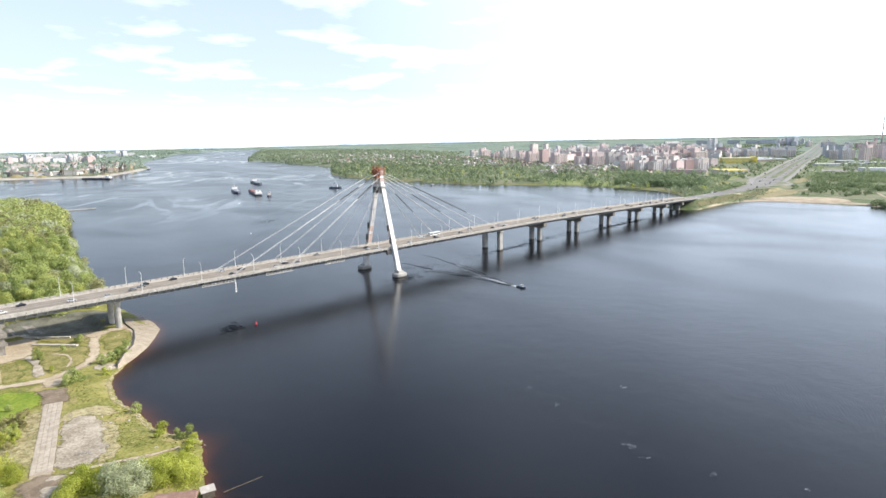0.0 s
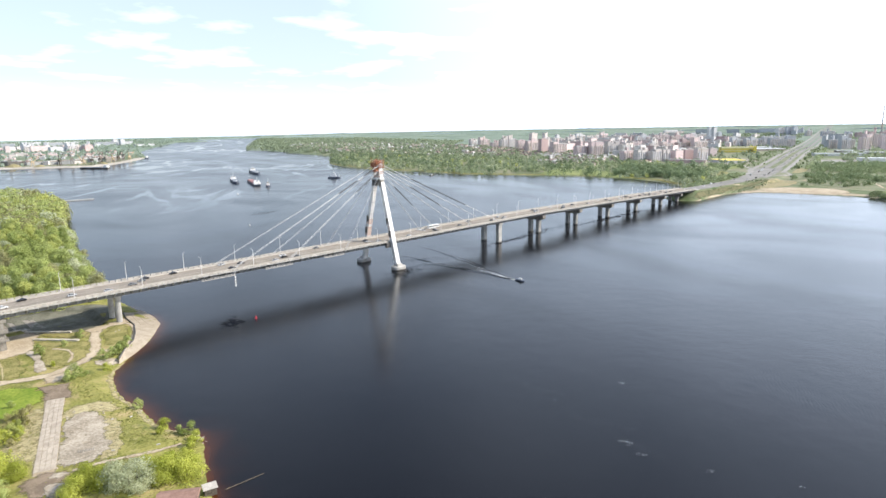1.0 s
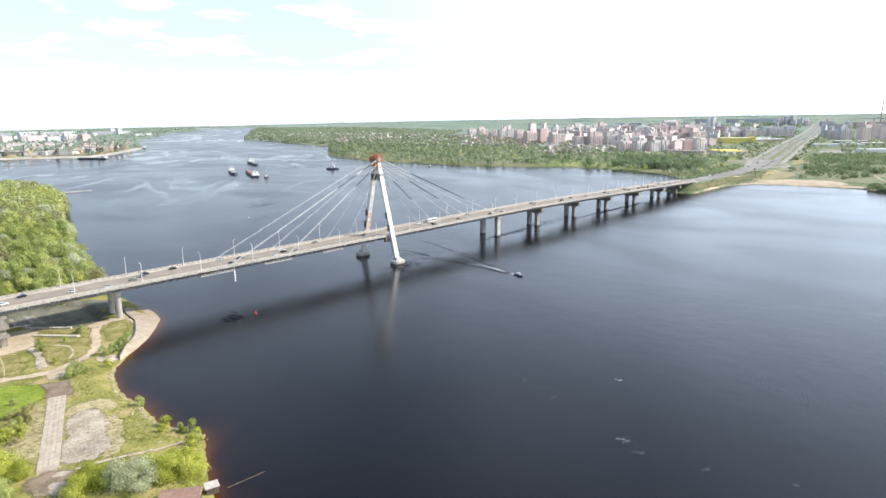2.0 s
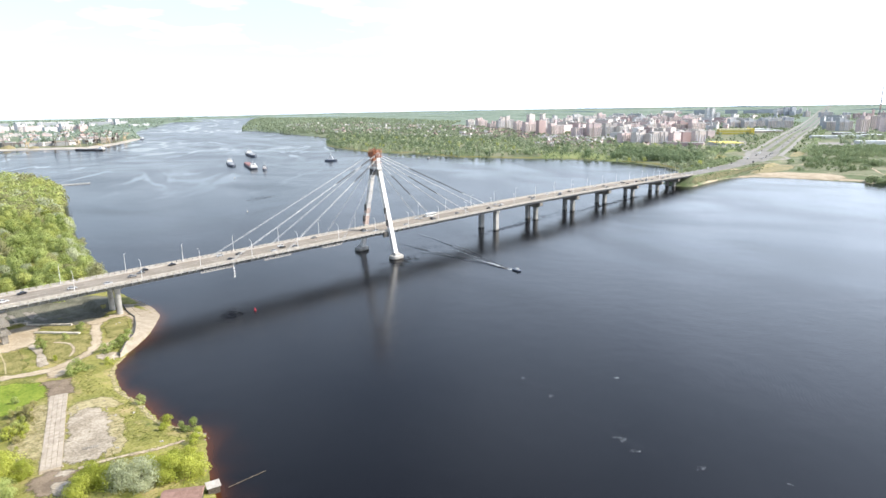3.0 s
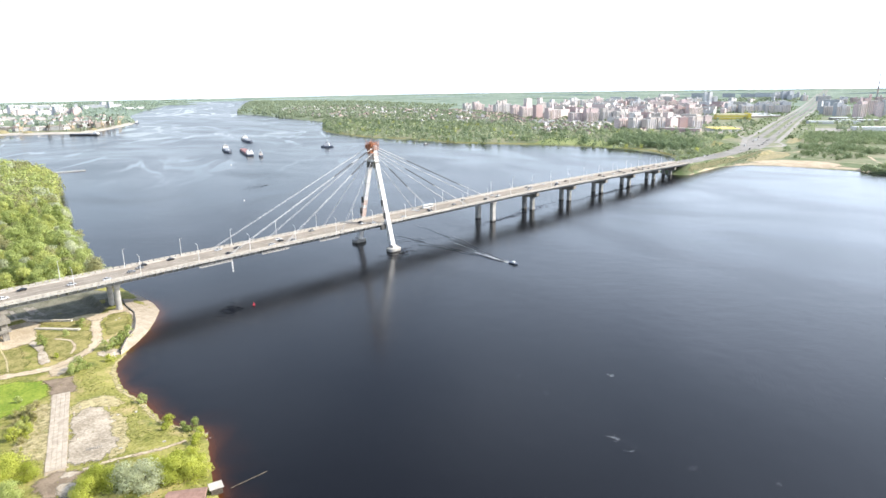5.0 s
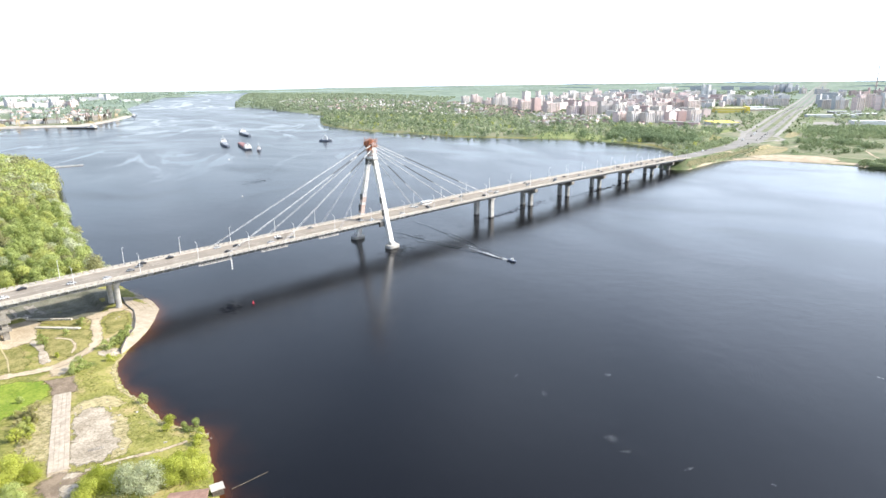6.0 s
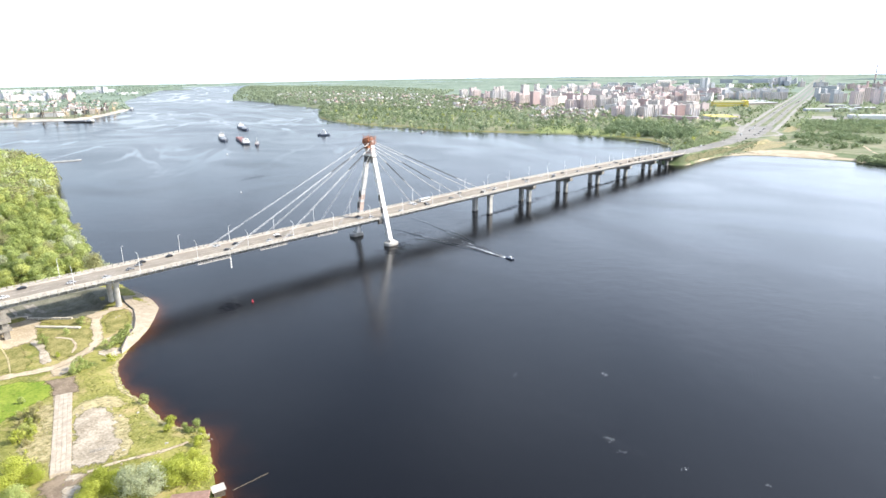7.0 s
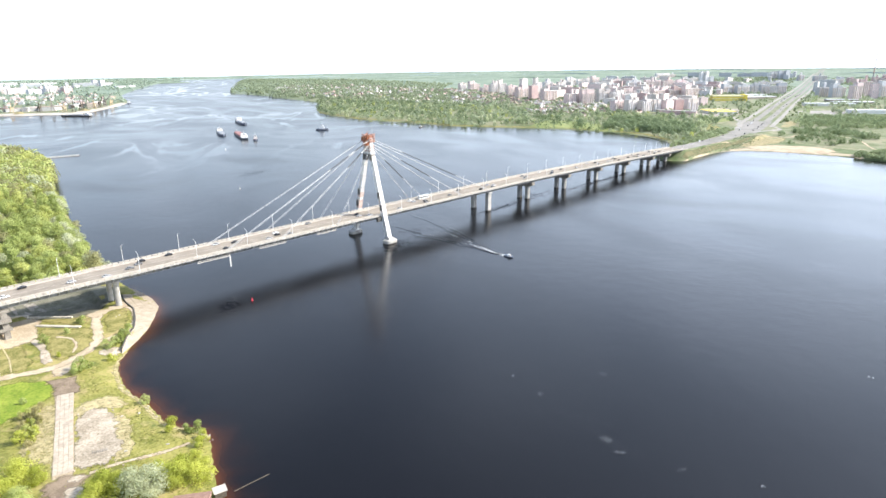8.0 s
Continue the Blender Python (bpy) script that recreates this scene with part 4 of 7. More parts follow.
# wood behind the bridge, on the near bank
spots = []
for _ in range(30000):
    y = rng.uniform(34, 340)
    x = rng.uniform(-300, -120)
    if x < -305 + (y + 355) * 0.193 - 32:
        continue
    if y < 40 + (10 if x > -205 else 0) + 4 * math.sin(x * 0.3):
        continue
    if all((x - a) ** 2 + (y - b) ** 2 > 8.8 ** 2 for a, b in spots):
        spots.append((x, y))
ds = bank_distance(*np.array(spots).T)
hs = relief(*np.array(spots).T)
n_tree = 0
for (x, y), d, h in zip(spots, ds, hs):
    if d < 1.0:
        continue
    c = noise.noise((x * 0.035, y * 0.035, 0)) + rng.uniform(-0.5, 0.5)
    li = 2 if c < -0.62 or (d < 14 and c < -0.25) else (3 if c < -0.12 else (4 if c > 0.45 else 0))
    kind = "willow" if li == 2 or d < 7 else ("wide", "round", "tall", "willow")[int(rng.integers(0, 4))]
    plant(kind, int(rng.integers(0, 2)), LEAVES[li][0], x, y, h - 0.3, rng.uniform(0.85, 1.45) * (1.2 if li == 2 else 1), rng.uniform(0, 360), LEAVES[li][1], "bank wood")
    n_tree += 1


def far_wood(name, label, rng, xs, ys, size, quads, leaf, height):
    """A far wood: many uneven crowns in one mesh."""
    ok = (bank_distance(xs, ys) > 1) & (np.hypot(xs - CX, ys - CY) < 7000)
    xs, ys = xs[ok], ys[ok]
    zz = relief(xs, ys)
    n = len(xs)
    px, py, lift = far_place(xs, ys)
    sc = rng.uniform(0.6, 1.25, n) * np.hypot(px - CX, py - CY) / np.hypot(xs - CX, ys - CY)
    hh = height * sc
    rad = hh * rng.uniform(0.34, 0.5, n)
    k = np.repeat(np.arange(n), quads)
    m = n * quads
    d = rng.normal(size=(m, 3))
    d /= np.linalg.norm(d, axis=1)[:, None]
    lump = 1 + 0.25 * np.sin(d[:, 0] * 5 + k) * np.cos(d[:, 1] * 4 + 2 * k)
    c = np.stack([px[k] + d[:, 0] * rad[k] * lump, py[k] + d[:, 1] * rad[k] * lump, (zz + lift)[k] + hh[k] * 0.52 + d[:, 2] * hh[k] * 0.46 * lump], 1)
    nrm = d + rng.normal(size=(m, 3)) * 0.3
    nrm /= np.linalg.norm(nrm, axis=1)[:, None]
    u = np.cross(nrm, rng.normal(size=(m, 3)))
    u /= np.linalg.norm(u, axis=1)[:, None] + 1e-9
    w = np.cross(nrm, u)
    s = (size * sc[k] * rng.uniform(0.7, 1.3, m))[:, None]
    q = np.stack([c - u * s, c - w * s * 0.8, c + u * s, c + w * s * 0.8], 1).reshape(-1, 3)
    ob = part(name, big_mesh(name, q, np.arange(4 * m).reshape(-1, 4)), leaf)
    return tagged(ob, label, "wood", kind="stuff")


def in_poly(x, y, poly):
    inside = np.zeros(x.shape, bool)
    p = np.array(poly, float)
    for (ax, ay), (bx, by) in zip(p, np.roll(p, -1, 0)):
        if ay != by:
            inside ^= ((ay > y) != (by > y)) & (x < (bx - ax) * (y - ay) / (by - ay) + ax)
    return inside


def scatter(rng, poly, n, patch=0.0, freq=0.01):
    p = np.array(poly, float)
    x, y = rng.uniform(p[:, 0].min(), p[:, 0].max(), n), rng.uniform(p[:, 1].min(), p[:, 1].max(), n)
    ok = in_poly(x, y, poly)
    if patch:
        w = np.sin(x * freq + 2 * np.sin(y * freq * 0.7)) * np.cos(y * freq * 1.1 + 1.5 * np.sin(x * freq * 0.6))
        ok &= w + rng.uniform(-0.5, 0.5, n) > patch - 0.6
    path = np.array([(766, -212), (880, -160), (925, -130), (940, -90), (900, -60), (850, -60), (846, -8), (700, -16), (760, -40), (800, -75), (770, -150)], float)
    for a, b in zip(path[:-1], path[1:]):
        for f in (0.0, 0.33, 0.66):
            ok &= np.hypot(x - a[0] - (b[0] - a[0]) * f, y - a[1] - (b[1] - a[1]) * f) > 15
    off = np.abs(y - road_y(x))
    ok &= (off > np.where(x < 900, 34, 75)) | (x < 500)
    return x[ok], y[ok]


BANK_WOOD = [(-165, 332), (-108, 332), (-45, 620), (-45, 720), (-80, 810), (-190, 860), (-190, 640)]
for n, leaf, h, freq, label in ((620, LEAF_FRESH, 14, 0.05, "leafy wood along the near river bank"), (460, LEAF_LIME, 13, 0.041, "lime-green trees in the wood along the near bank"),
                                (330, LEAF_OLIVE, 14, 0.067, "budding olive trees in the wood along the near bank"), (260, LEAF_SILVER, 12, 0.058, "pale willows in the wood along the near river bank")):
    far_wood("bank_woods", label, rng, *scatter(rng, BANK_WOOD, n * 2, 0.5, freq), 1.0, 130, leaf, h)
SHORE = [(640, 60), (780, 60), (1150, 120), (1150, 330), (1130, 560), (1080, 800), (1150, 1100), (1500, 1500), (960, 1400), (690, 1060), (620, 800), (640, 520), (750, 300), (755, 150)]
GLADE = [(705, 190), (735, 200), (850, 300), (880, 420), (790, 400), (712, 345)]


def outside(x, y, *polys):
    ok = np.ones(x.shape, bool)
    for p in polys:
        ok &= ~in_poly(x, y, p)
    return x[ok], y[ok]


far_wood("shore_woods", "belt of fresh green trees along the far shore", rng, *outside(*scatter(rng, SHORE, 4000, 0.45, 0.03), GLADE), 1.25, 40, LEAF_FAR, 8.5)
far_wood("shore_woods", "grey-green trees along the far shore", rng, *outside(*scatter(rng, SHORE, 2000, 0.4, 0.026), GLADE), 1.25, 40, LEAF_SUBURB_HAZE, 9)
far_wood("shore_woods", "lime-green young trees along the far shore", rng, *outside(*scatter(rng, SHORE, 500, 0.5, 0.021), GLADE), 1.2, 40, LEAF_LIME, 7)
far_wood("shore_woods", "dark green firs and old trees along the far shore", rng, *scatter(rng, SHORE, 2600, 0.5, 0.045), 1.2, 36, LEAF_DARK, 11)
far_wood("shore_woods", "dense dark green grove beside the bridge end", rng, *scatter(rng, [(799, 250), (799, 183), (790, 119), (785, 70), (900, 115), (1000, 270), (960, 325)], 900), 1.3, 40, LEAF_DARK, 11)
far_wood("shore_woods", "pale silver willows along the far shore", rng, *outside(*scatter(rng, SHORE, 900, 0.45, 0.06), GLADE), 1.1, 40, LEAF_SILVER, 7)
far_wood("shore_woods", "low scrub in the glade by the far shore", rng, *scatter(rng, GLADE, 260), 0.8, 30, LEAF_FAR, 3.5)
far_wood("shore_woods", "scrubby young wood before the trade halls", rng, *scatter(rng, [(1040, -20), (1270, 40), (1420, -60), (1330, -230), (1105, -145)], 1500, 0.2, 0.05), 1.0, 40, LEAF_FAR, 6.5)
far_wood("shore_woods", "dark trees before the trade halls", rng, *scatter(rng, [(1040, -20), (1270, 40), (1420, -60), (1330, -230), (1105, -145)], 900, 0.45, 0.03), 1.1, 40, LEAF_DARK, 9)
far_wood("shore_woods", "loose scrub behind the sandy beach", rng, *scatter(rng, [(770, -80), (970, -30), (1030, -120), (940, -180), (790, -150)], 620, 0.35, 0.06), 0.9, 40, LEAF_FAR, 6.5)
far_wood("shore_woods", "dark bushes behind the sandy beach", rng, *scatter(rng, [(860, -45), (1000, 0), (1080, -90), (960, -170), (880, -110)], 420, 0.5, 0.04), 1.0, 40, LEAF_DARK, 7.5)
far_wood("shore_woods", "green bushes at the end of the sandy beach", rng, *scatter(rng, [(694, -178), (720, -182), (760, -215), (720, -300), (668, -300), (672, -222)], 520), 1.0, 40, LEAF_FAR, 6)
far_wood("shore_woods", "scrub at the water beside the sandy beach", rng, *scatter(rng, [(690, -205), (760, -215), (900, -300), (900, -420), (670, -420), (680, -260)], 1500, 0.1, 0.06), 0.9, 36, LEAF_FAR, 5.5)
ex, eo = rng.uniform(528, 800, 420), rng.uniform(15, 44, 420)
far_wood("embankment_scrub", "low scrub and rough grass on the road embankment", rng, ex, road_y(ex) - eo, 0.45, 26, LEAF_DARK, 0.9)
ex, eo = rng.uniform(560, 900, 420), rng.uniform(17, 60, 420)
far_wood("embankment_scrub", "scrub on the far side of the road embankment", rng, ex, road_y(ex) + eo, 0.9, 34, LEAF_FAR, 4.0)
for off, n, h in ((44, 90, 4.5), (-46, 110, 4.5), (66, 190, 6.0), (-70, 200, 6.0)):
    ax = rng.uniform(1090, 3000, n)
    far_wood("avenue_trees", "row of small trees and bushes along the avenue", rng, ax, road_y(ax) + off + rng.normal(size=n) * 6, 1.3, 20, LEAF_FAR, h)
far_wood("garden_trees", "trees between the houses of the near suburb", rng, *scatter(rng, [(1000, 420), (1200, 330), (1300, 560), (1420, 850), (1600, 1150), (1250, 1000), (1050, 700)], 1500, 0.2, 0.03), 1.5, 26, LEAF_SUBURB_HAZE, 7)
far_wood("garden_trees", "trees between the houses of the far suburb", rng, *scatter(rng, [(1080, 700), (1350, 1050), (1800, 1600), (1900, 2600), (1500, 2700), (1060, 2050), (1000, 1600), (1000, 1200)], 5500, 0.2, 0.02), 2.6, 16, LEAF_SUBURB_HAZE, 9)
far_wood("garden_trees", "trees before the apartment blocks", rng, *scatter(rng, [(1130, 740), (1400, 700), (1480, 900), (1720, 1260), (1950, 1650), (1500, 1500), (1200, 1000)], 2200, 0.0, 0.03), 1.7, 20, LEAF_SUBURB_HAZE, 7)
far_wood("far_woods", "hazy wooded country behind the suburb", rng, *scatter(rng, [(1040, 2090), (1000, 1620), (1300, 1500), (1900, 1700), (2300, 2000), (2600, 3200), (2300, 4200), (1300, 2600)], 6500, -0.3, 0.012), 3.0, 11, LEAF_SUBURB_HAZE, 9)
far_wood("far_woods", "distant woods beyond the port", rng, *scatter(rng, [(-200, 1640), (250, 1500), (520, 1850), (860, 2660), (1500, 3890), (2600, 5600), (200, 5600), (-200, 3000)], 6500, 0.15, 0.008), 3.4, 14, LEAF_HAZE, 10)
far_wood("city_trees", "trees between the distant apartment blocks", rng, *scatter(rng, [(1150, 130), (4200, 700), (4200, 1100), (2000, 1500), (1200, 650)], 5000, 0.1, 0.015), 2.8, 14, LEAF_SUBURB_HAZE, 9)
far_wood("city_trees", "trees between the distant sheds and towers", rng, *scatter(rng, [(1300, -20), (1500, -300), (4200, -300), (4200, 600)], 3500, 0.35, 0.012), 2.8, 14, LEAF_SUBURB_HAZE, 9)


# ---------------------------------------------------------------- the far city
def facade(name, wall, glass, storey=3.0, bay=3.4, rough=0.85):
    """Far apartment wall: rows of windows too small to tell apart."""
    mt = material(name, tuple(c * 0.88 for c in wall), wall, 0.06, rough, vary=0.14)
    nt = mt.node_tree
    N, L = nt.nodes.new, nt.links.new
    p = nt.nodes["Principled BSDF"]
    co, sep = N("ShaderNodeTexCoord"), N("ShaderNodeSeparateXYZ")
    L(co.outputs["Object"], sep.inputs[0])

    def m(op, a, b):
        n = N("ShaderNodeMath")
        n.operation = op
        for i, v in enumerate((a, b)):
            if isinstance(v, (int, float)):
                n.inputs[i].default_value = v
            else:
                L(v, n.inputs[i])
        return n.outputs[0]
    fz = m("FRACT", m("DIVIDE", sep.outputs[2], storey), 0)
    fx = m("FRACT", m("DIVIDE", m("ADD", sep.outputs[0], sep.outputs[1]), bay), 0)
    win = m("MULTIPLY", m("MULTIPLY", m("GREATER_THAN", fz, 0.35), m("LESS_THAN", fz, 0.80)), m("MULTIPLY", m("GREATER_THAN", fx, 0.25), m("LESS_THAN", fx, 0.72)))
    mix = N("ShaderNodeMix")
    mix.data_type = "RGBA"
    mix.inputs[7].default_value = (*glass, 1)
    L(win, mix.inputs[0])
    L(p.inputs["Base Color"].links[0].from_socket, mix.inputs[6])
    L(mix.outputs[2], p.inputs["Base Color"])
    return mt


# light glass tones: the sky's reflection is put into the window colour
F_PINK = facade("pink_brick", (0.78, 0.62, 0.60), (0.36, 0.32, 0.34))
F_CREAM = facade("cream_panels", (0.72, 0.64, 0.60), (0.38, 0.37, 0.38))
F_WHITE = facade("white_panels", (0.73, 0.70, 0.70), (0.42, 0.43, 0.46))
F_GREY = facade("grey_panels", (0.52, 0.52, 0.54), (0.33, 0.36, 0.41))
F_RED = facade("red_brick", (0.62, 0.45, 0.43), (0.34, 0.29, 0.30))
ROOF_GREY = material("flat_roof", (0.38, 0.36, 0.35), (0.54, 0.52, 0.50), 0.05, 0.9)
ROOF_PALE = material("pale_metal_roof", (0.52, 0.53, 0.55), (0.74, 0.75, 0.76), 0.05, 0.6)
ROOF_BROWN = material("tiled_roof", (0.26, 0.19, 0.165), (0.42, 0.33, 0.29), 0.08, 0.85, vary=0.3)
YELLOW = material("yellow_cladding", (0.66, 0.50, 0.07), (0.82, 0.66, 0.14), 0.05, 0.6)
PALE_YELLOW = material("pale_yellow_cladding", (0.66, 0.58, 0.32), (0.80, 0.72, 0.44), 0.05, 0.6)

FACADES = {"pink": (F_PINK, "pink brick"), "cream": (F_CREAM, "cream panel"), "white": (F_WHITE, "white panel"), "grey": (F_GREY, "grey panel"), "red": (F_RED, "red brick")}
crng = random.Random(21)


def block(x, y, length, depth, h, turn, tone, stepped=False):
    px, py, lift = (float(v) for v in far_place(x, y))
    t = thing("apartment_building", f"distant {FACADES[tone][1]} apartment block of {max(2, round(h / 3))} storeys", "apartment building", at=(px, py, lift + 4.0), turn=turn, group="far apartment blocks")
    k = math.hypot(px - CX, py - CY) / math.hypot(x - CX, y - CY)
    length, depth, h = length * k, depth * k, h * k * (1 if k > 0.999 or x < 2000 else 0.66)
    n = 3 if stepped else 1
    w = Build()
    rf = Build()
    for i in range(n):
        a, c = -length / 2 + i * length / n, -length / 2 + (i + 1) * length / n
        hh = h * (1 if not stepped else crng.choice((0.72, 0.85, 1.0)))
        o = depth * 0.12 * (i % 2)
        w.box(a, -depth / 2 + o, -2, c, depth / 2 + o, hh)
        rf.box(a - 0.25, -depth / 2 + o - 0.25, hh, c + 0.25, depth / 2 + o + 0.25, hh + 0.9)
    wall = part("wall", w, FACADES[tone][0], t)
    roof = part("roof", rf, ROOF_GREY, t)
    if stepped:
        k = max(2, int(length / 7))
        for i in range(k):
            a = -length / 2 + (i + 0.5) * length / k
            part("bay", Build().box(a - 1.1, depth / 2 + 0.1, 0, a + 1.1, depth / 2 + 1.4 + depth * 0.12, h * 0.72), F_CREAM if tone != "cream" else F_WHITE, wall)
    for i in range(max(1, int(length / 40))):
        a = -length / 2 + (i + 0.5) * length / max(1, int(length / 40))
        part("stair_head", Build().box(a - 3, -2.5, h * (0.7 if stepped else 1.0), a + 3, 2.5, h + 3.4), FACADES[tone][0], roof)


def row_of_blocks(x0, y0, x1, y1, n, length, h, tones, jitter=12, stepped=0.3):
    turn = math.degrees(math.atan2(y1 - y0, x1 - x0))
    for i in range(n):
        f = i / max(1, n - 1)
        x, y = x0 + (x1 - x0) * f + crng.uniform(-jitter, jitter), y0 + (y1 - y0) * f + crng.uniform(-jitter, jitter)
        block(x, y, length * crng.uniform(0.7, 1.25), crng.uniform(13, 17), h * crng.uniform(0.8, 1.12), turn + crng.choice((0, 0, 0, 90)), crng.choice(tones), crng.random() < stepped)


# x, y, length, height, facing of the blocks that stand out, district by district
CITY_A = (
    (1816, 1508, 36, 36, "cream"),
    (1806, 1434, 55, 46, "pink"),
    (1720, 1304, 38, 34, "pink"),
    (1705, 1248, 33, 55, "cream"),
    (1761, 1249, 38, 58, "cream"),
    (1646, 1115, 33, 41, "pink"),
    (1466, 934, 46, 55, "pink"),
    (1611, 1032, 28, 72, "cream"),
    (1414, 849, 30, 56, "red"),
    (1773, 1085, 34, 70, "cream"),
    (1395, 780, 56, 55, "pink"),
    (1865, 1036, 35, 59, "cream"),
    (2125, 1273, 48, 51, "white"),
)
CITY_B = (
    (1350, 666, 48, 45, "pink"),
    (1376, 632, 44, 47, "pink"),
    (1500, 647, 43, 42, "cream"),
    (1524, 616, 41, 44, "cream"),
    (1182, 428, 37, 36, "pink"),
    (1187, 393, 36, 39, "cream"),
    (1208, 367, 36, 40, "cream"),
    (1243, 353, 34, 33, "cream"),
    (1261, 331, 28, 30, "pink"),
    (1314, 324, 35, 31, "red"),
    (1315, 293, 33, 34, "cream"),
    (1538, 351, 25, 24, "pink"),
)
CITY_C = (
    (2513, 1395, 60, 43, "white"),
    (2679, 1421, 79, 45, "cream"),
    (2581, 1298, 45, 49, "pink"),
    (2747, 1323, 73, 51, "cream"),
    (2778, 1278, 47, 55, "pink"),
    (1775, 700, 53, 30, "pink"),
    (1870, 694, 55, 33, "white"),
    (1772, 593, 58, 38, "pink"),
    (1803, 552, 56, 42, "red"),
    (1836, 511, 63, 47, "pink"),
    (2348, 967, 67, 44, "white"),
    (2393, 906, 75, 49, "pink"),
    (2541, 900, 79, 46, "red"),
    (2469, 801, 65, 44, "pink"),
)
CITY_D = (
    (3963, 1551, 190, 43, "white"),
    (3304, 1114, 106, 43, "white"),
    (2874, 881, 19, 66, "white"),
    (2888, 862, 19, 66, "white"),
    (2902, 842, 19, 66, "white"),
    (3086, 835, 33, 27, "white"),
    (2202, 516, 60, 37, "grey"),
    (2233, 475, 60, 37, "grey"),
    (2347, 465, 50, 36, "grey"),
    (2299, 387, 105, 40, "grey"),
    (3060, 617, 136, 36, "grey"),
    (3956, 869, 40, 65, "white"),
    (3979, 834, 32, 74, "grey"),
    (4000, 802, 32, 78, "grey"),
    (3825, 682, 39, 63, "white"),
    (3780, 573, 76, 58, "grey"),
)
CITY_E = (
    (2206, 197, 54, 50, "grey"),
    (2195, 154, 55, 52, "grey"),
    (2056, 76, 37, 73, "pink"),
    (2325, 99, 58, 79, "red"),
    (2196, 46, 32, 56, "pink"),
    (2214, 22, 48, 66, "white"),
    (3384, 406, 68, 63, "grey"),
    (3592, 380, 54, 48, "red"),
    (3498, 241, 87, 71, "red"),
)
CITY_F = (
    (405, 2822, 44, 41, "grey"),
    (451, 2761, 73, 24, "grey"),
    (482, 2648, 84, 26, "grey"),
    (533, 2653, 51, 44, "grey"),
    (595, 2647, 40, 28, "red"),
    (1005, 3535, 30, 42, "grey"),
    (1031, 3499, 30, 42, "grey"),
    (743, 4208, 119, 21, "grey"),
    (775, 3862, 118, 22, "grey"),
    (901, 3980, 102, 20, "grey"),
    (1023, 3805, 119, 16, "grey"),
    (1015, 3134, 118, 11, "grey"),
)

for rows, tall in ((CITY_A, 0.84), (CITY_B, 0.9), (CITY_C, 0.95), (CITY_D, 1.0), (CITY_E, 0.85), (CITY_F, 0.75)):
    for x, y, length, h, tone in rows:
        h *= tall
        across = math.degrees(math.atan2(y - CY, x - CX)) + 90
        block(x, y, length, min(16, length * 0.7), h, across + 42 + crng.uniform(-9, 9), tone, length > 32 and h > 28)
ALL = ("pink", "cream", "white", "red", "pink")
row_of_blocks(1640, 640, 1620, 430, 5, 45, 20, ALL)
row_of_blocks(2000, 900, 2000, 520, 7, 50, 24, ALL)
row_of_blocks(2250, 1250, 2230, 620, 9, 55, 26, ALL)
row_of_blocks(2650, 1250, 2600, 680, 7, 60, 30, ALL)
row_of_blocks(3050, 1600, 3000, 760, 8, 65, 32, ("cream", "white", "pink"))
row_of_blocks(3500, 1700, 3500, 860, 8, 80, 34, ("white", "grey", "cream"))
row_of_blocks(4300, 1500, 4500, 1000, 6, 90, 40, ("white", "grey"))
row_of_blocks(2600, 300, 3000, 340, 4, 60, 36, ("grey", "grey", "white"), stepped=0)
row_of_blocks(2700, 40, 2600, -60, 4, 50, 40, ("grey", "red"), stepped=0)
row_of_blocks(3700, 760, 4700, 1000, 8, 70, 44, ("grey", "white", "grey"), 60, 0)
row_of_blocks(2900, 60, 4200, 260, 8, 80, 46, ("grey", "red", "pink"), 70, 0)
AREA = [(1280, 340), (1440, 860), (1820, 1360), (2650, 1400), (2650, 600), (1950, 480), (1500, 400)]
k = 0
while k < 95:
    x, y = crng.uniform(1250, 2650), crng.uniform(300, 1400)
    if in_poly(np.array([x]), np.array([y]), AREA)[0]:
        block(x, y, crng.uniform(34, 70), crng.uniform(12, 15), crng.choice((15, 15, 18, 27, 30)), crng.choice((12, 102)) + crng.uniform(-4, 4), crng.choice(("pink", "pink", "cream", "white", "red")))
        k += 1
# across the river
row_of_blocks(240, 2950, 820, 3300, 12, 40, 15, ("grey", "cream", "pink"), 40, 0.1)
row_of_blocks(100, 2350, 420, 2250, 9, 26, 9, ("cream", "grey", "pink"), 30, 0.1)
row_of_blocks(340, 2760, 620, 2720, 6, 60, 24, ("cream", "pink", "grey"), 35, 0)
row_of_blocks(560, 3700, 1000, 3560, 7, 110, 20, ("white", "grey", "grey"), 60, 0)
row_of_blocks(180, 2020, 420, 1900, 8, 30, 7, ("cream", "grey", "pink"), 30, 0)


def shed(x, y, length, depth, h, turn, wall, roof, label, name="shed"):
    px, py, lift = (float(v) for v in far_place(x, y))
    t = thing(name, label, "warehouse" if name == "shed" else name.replace("_", " "), at=(px, py, lift + 4.0), turn=turn)
    part("wall", Build().box(-length / 2, -depth / 2, -2, length / 2, depth / 2, h), wall, t)
    part("roof", Build().box(-length / 2 - 0.4, -depth / 2 - 0.4, h, length / 2 + 0.4, depth / 2 + 0.4, h + 0.8), roof, t)
    return t


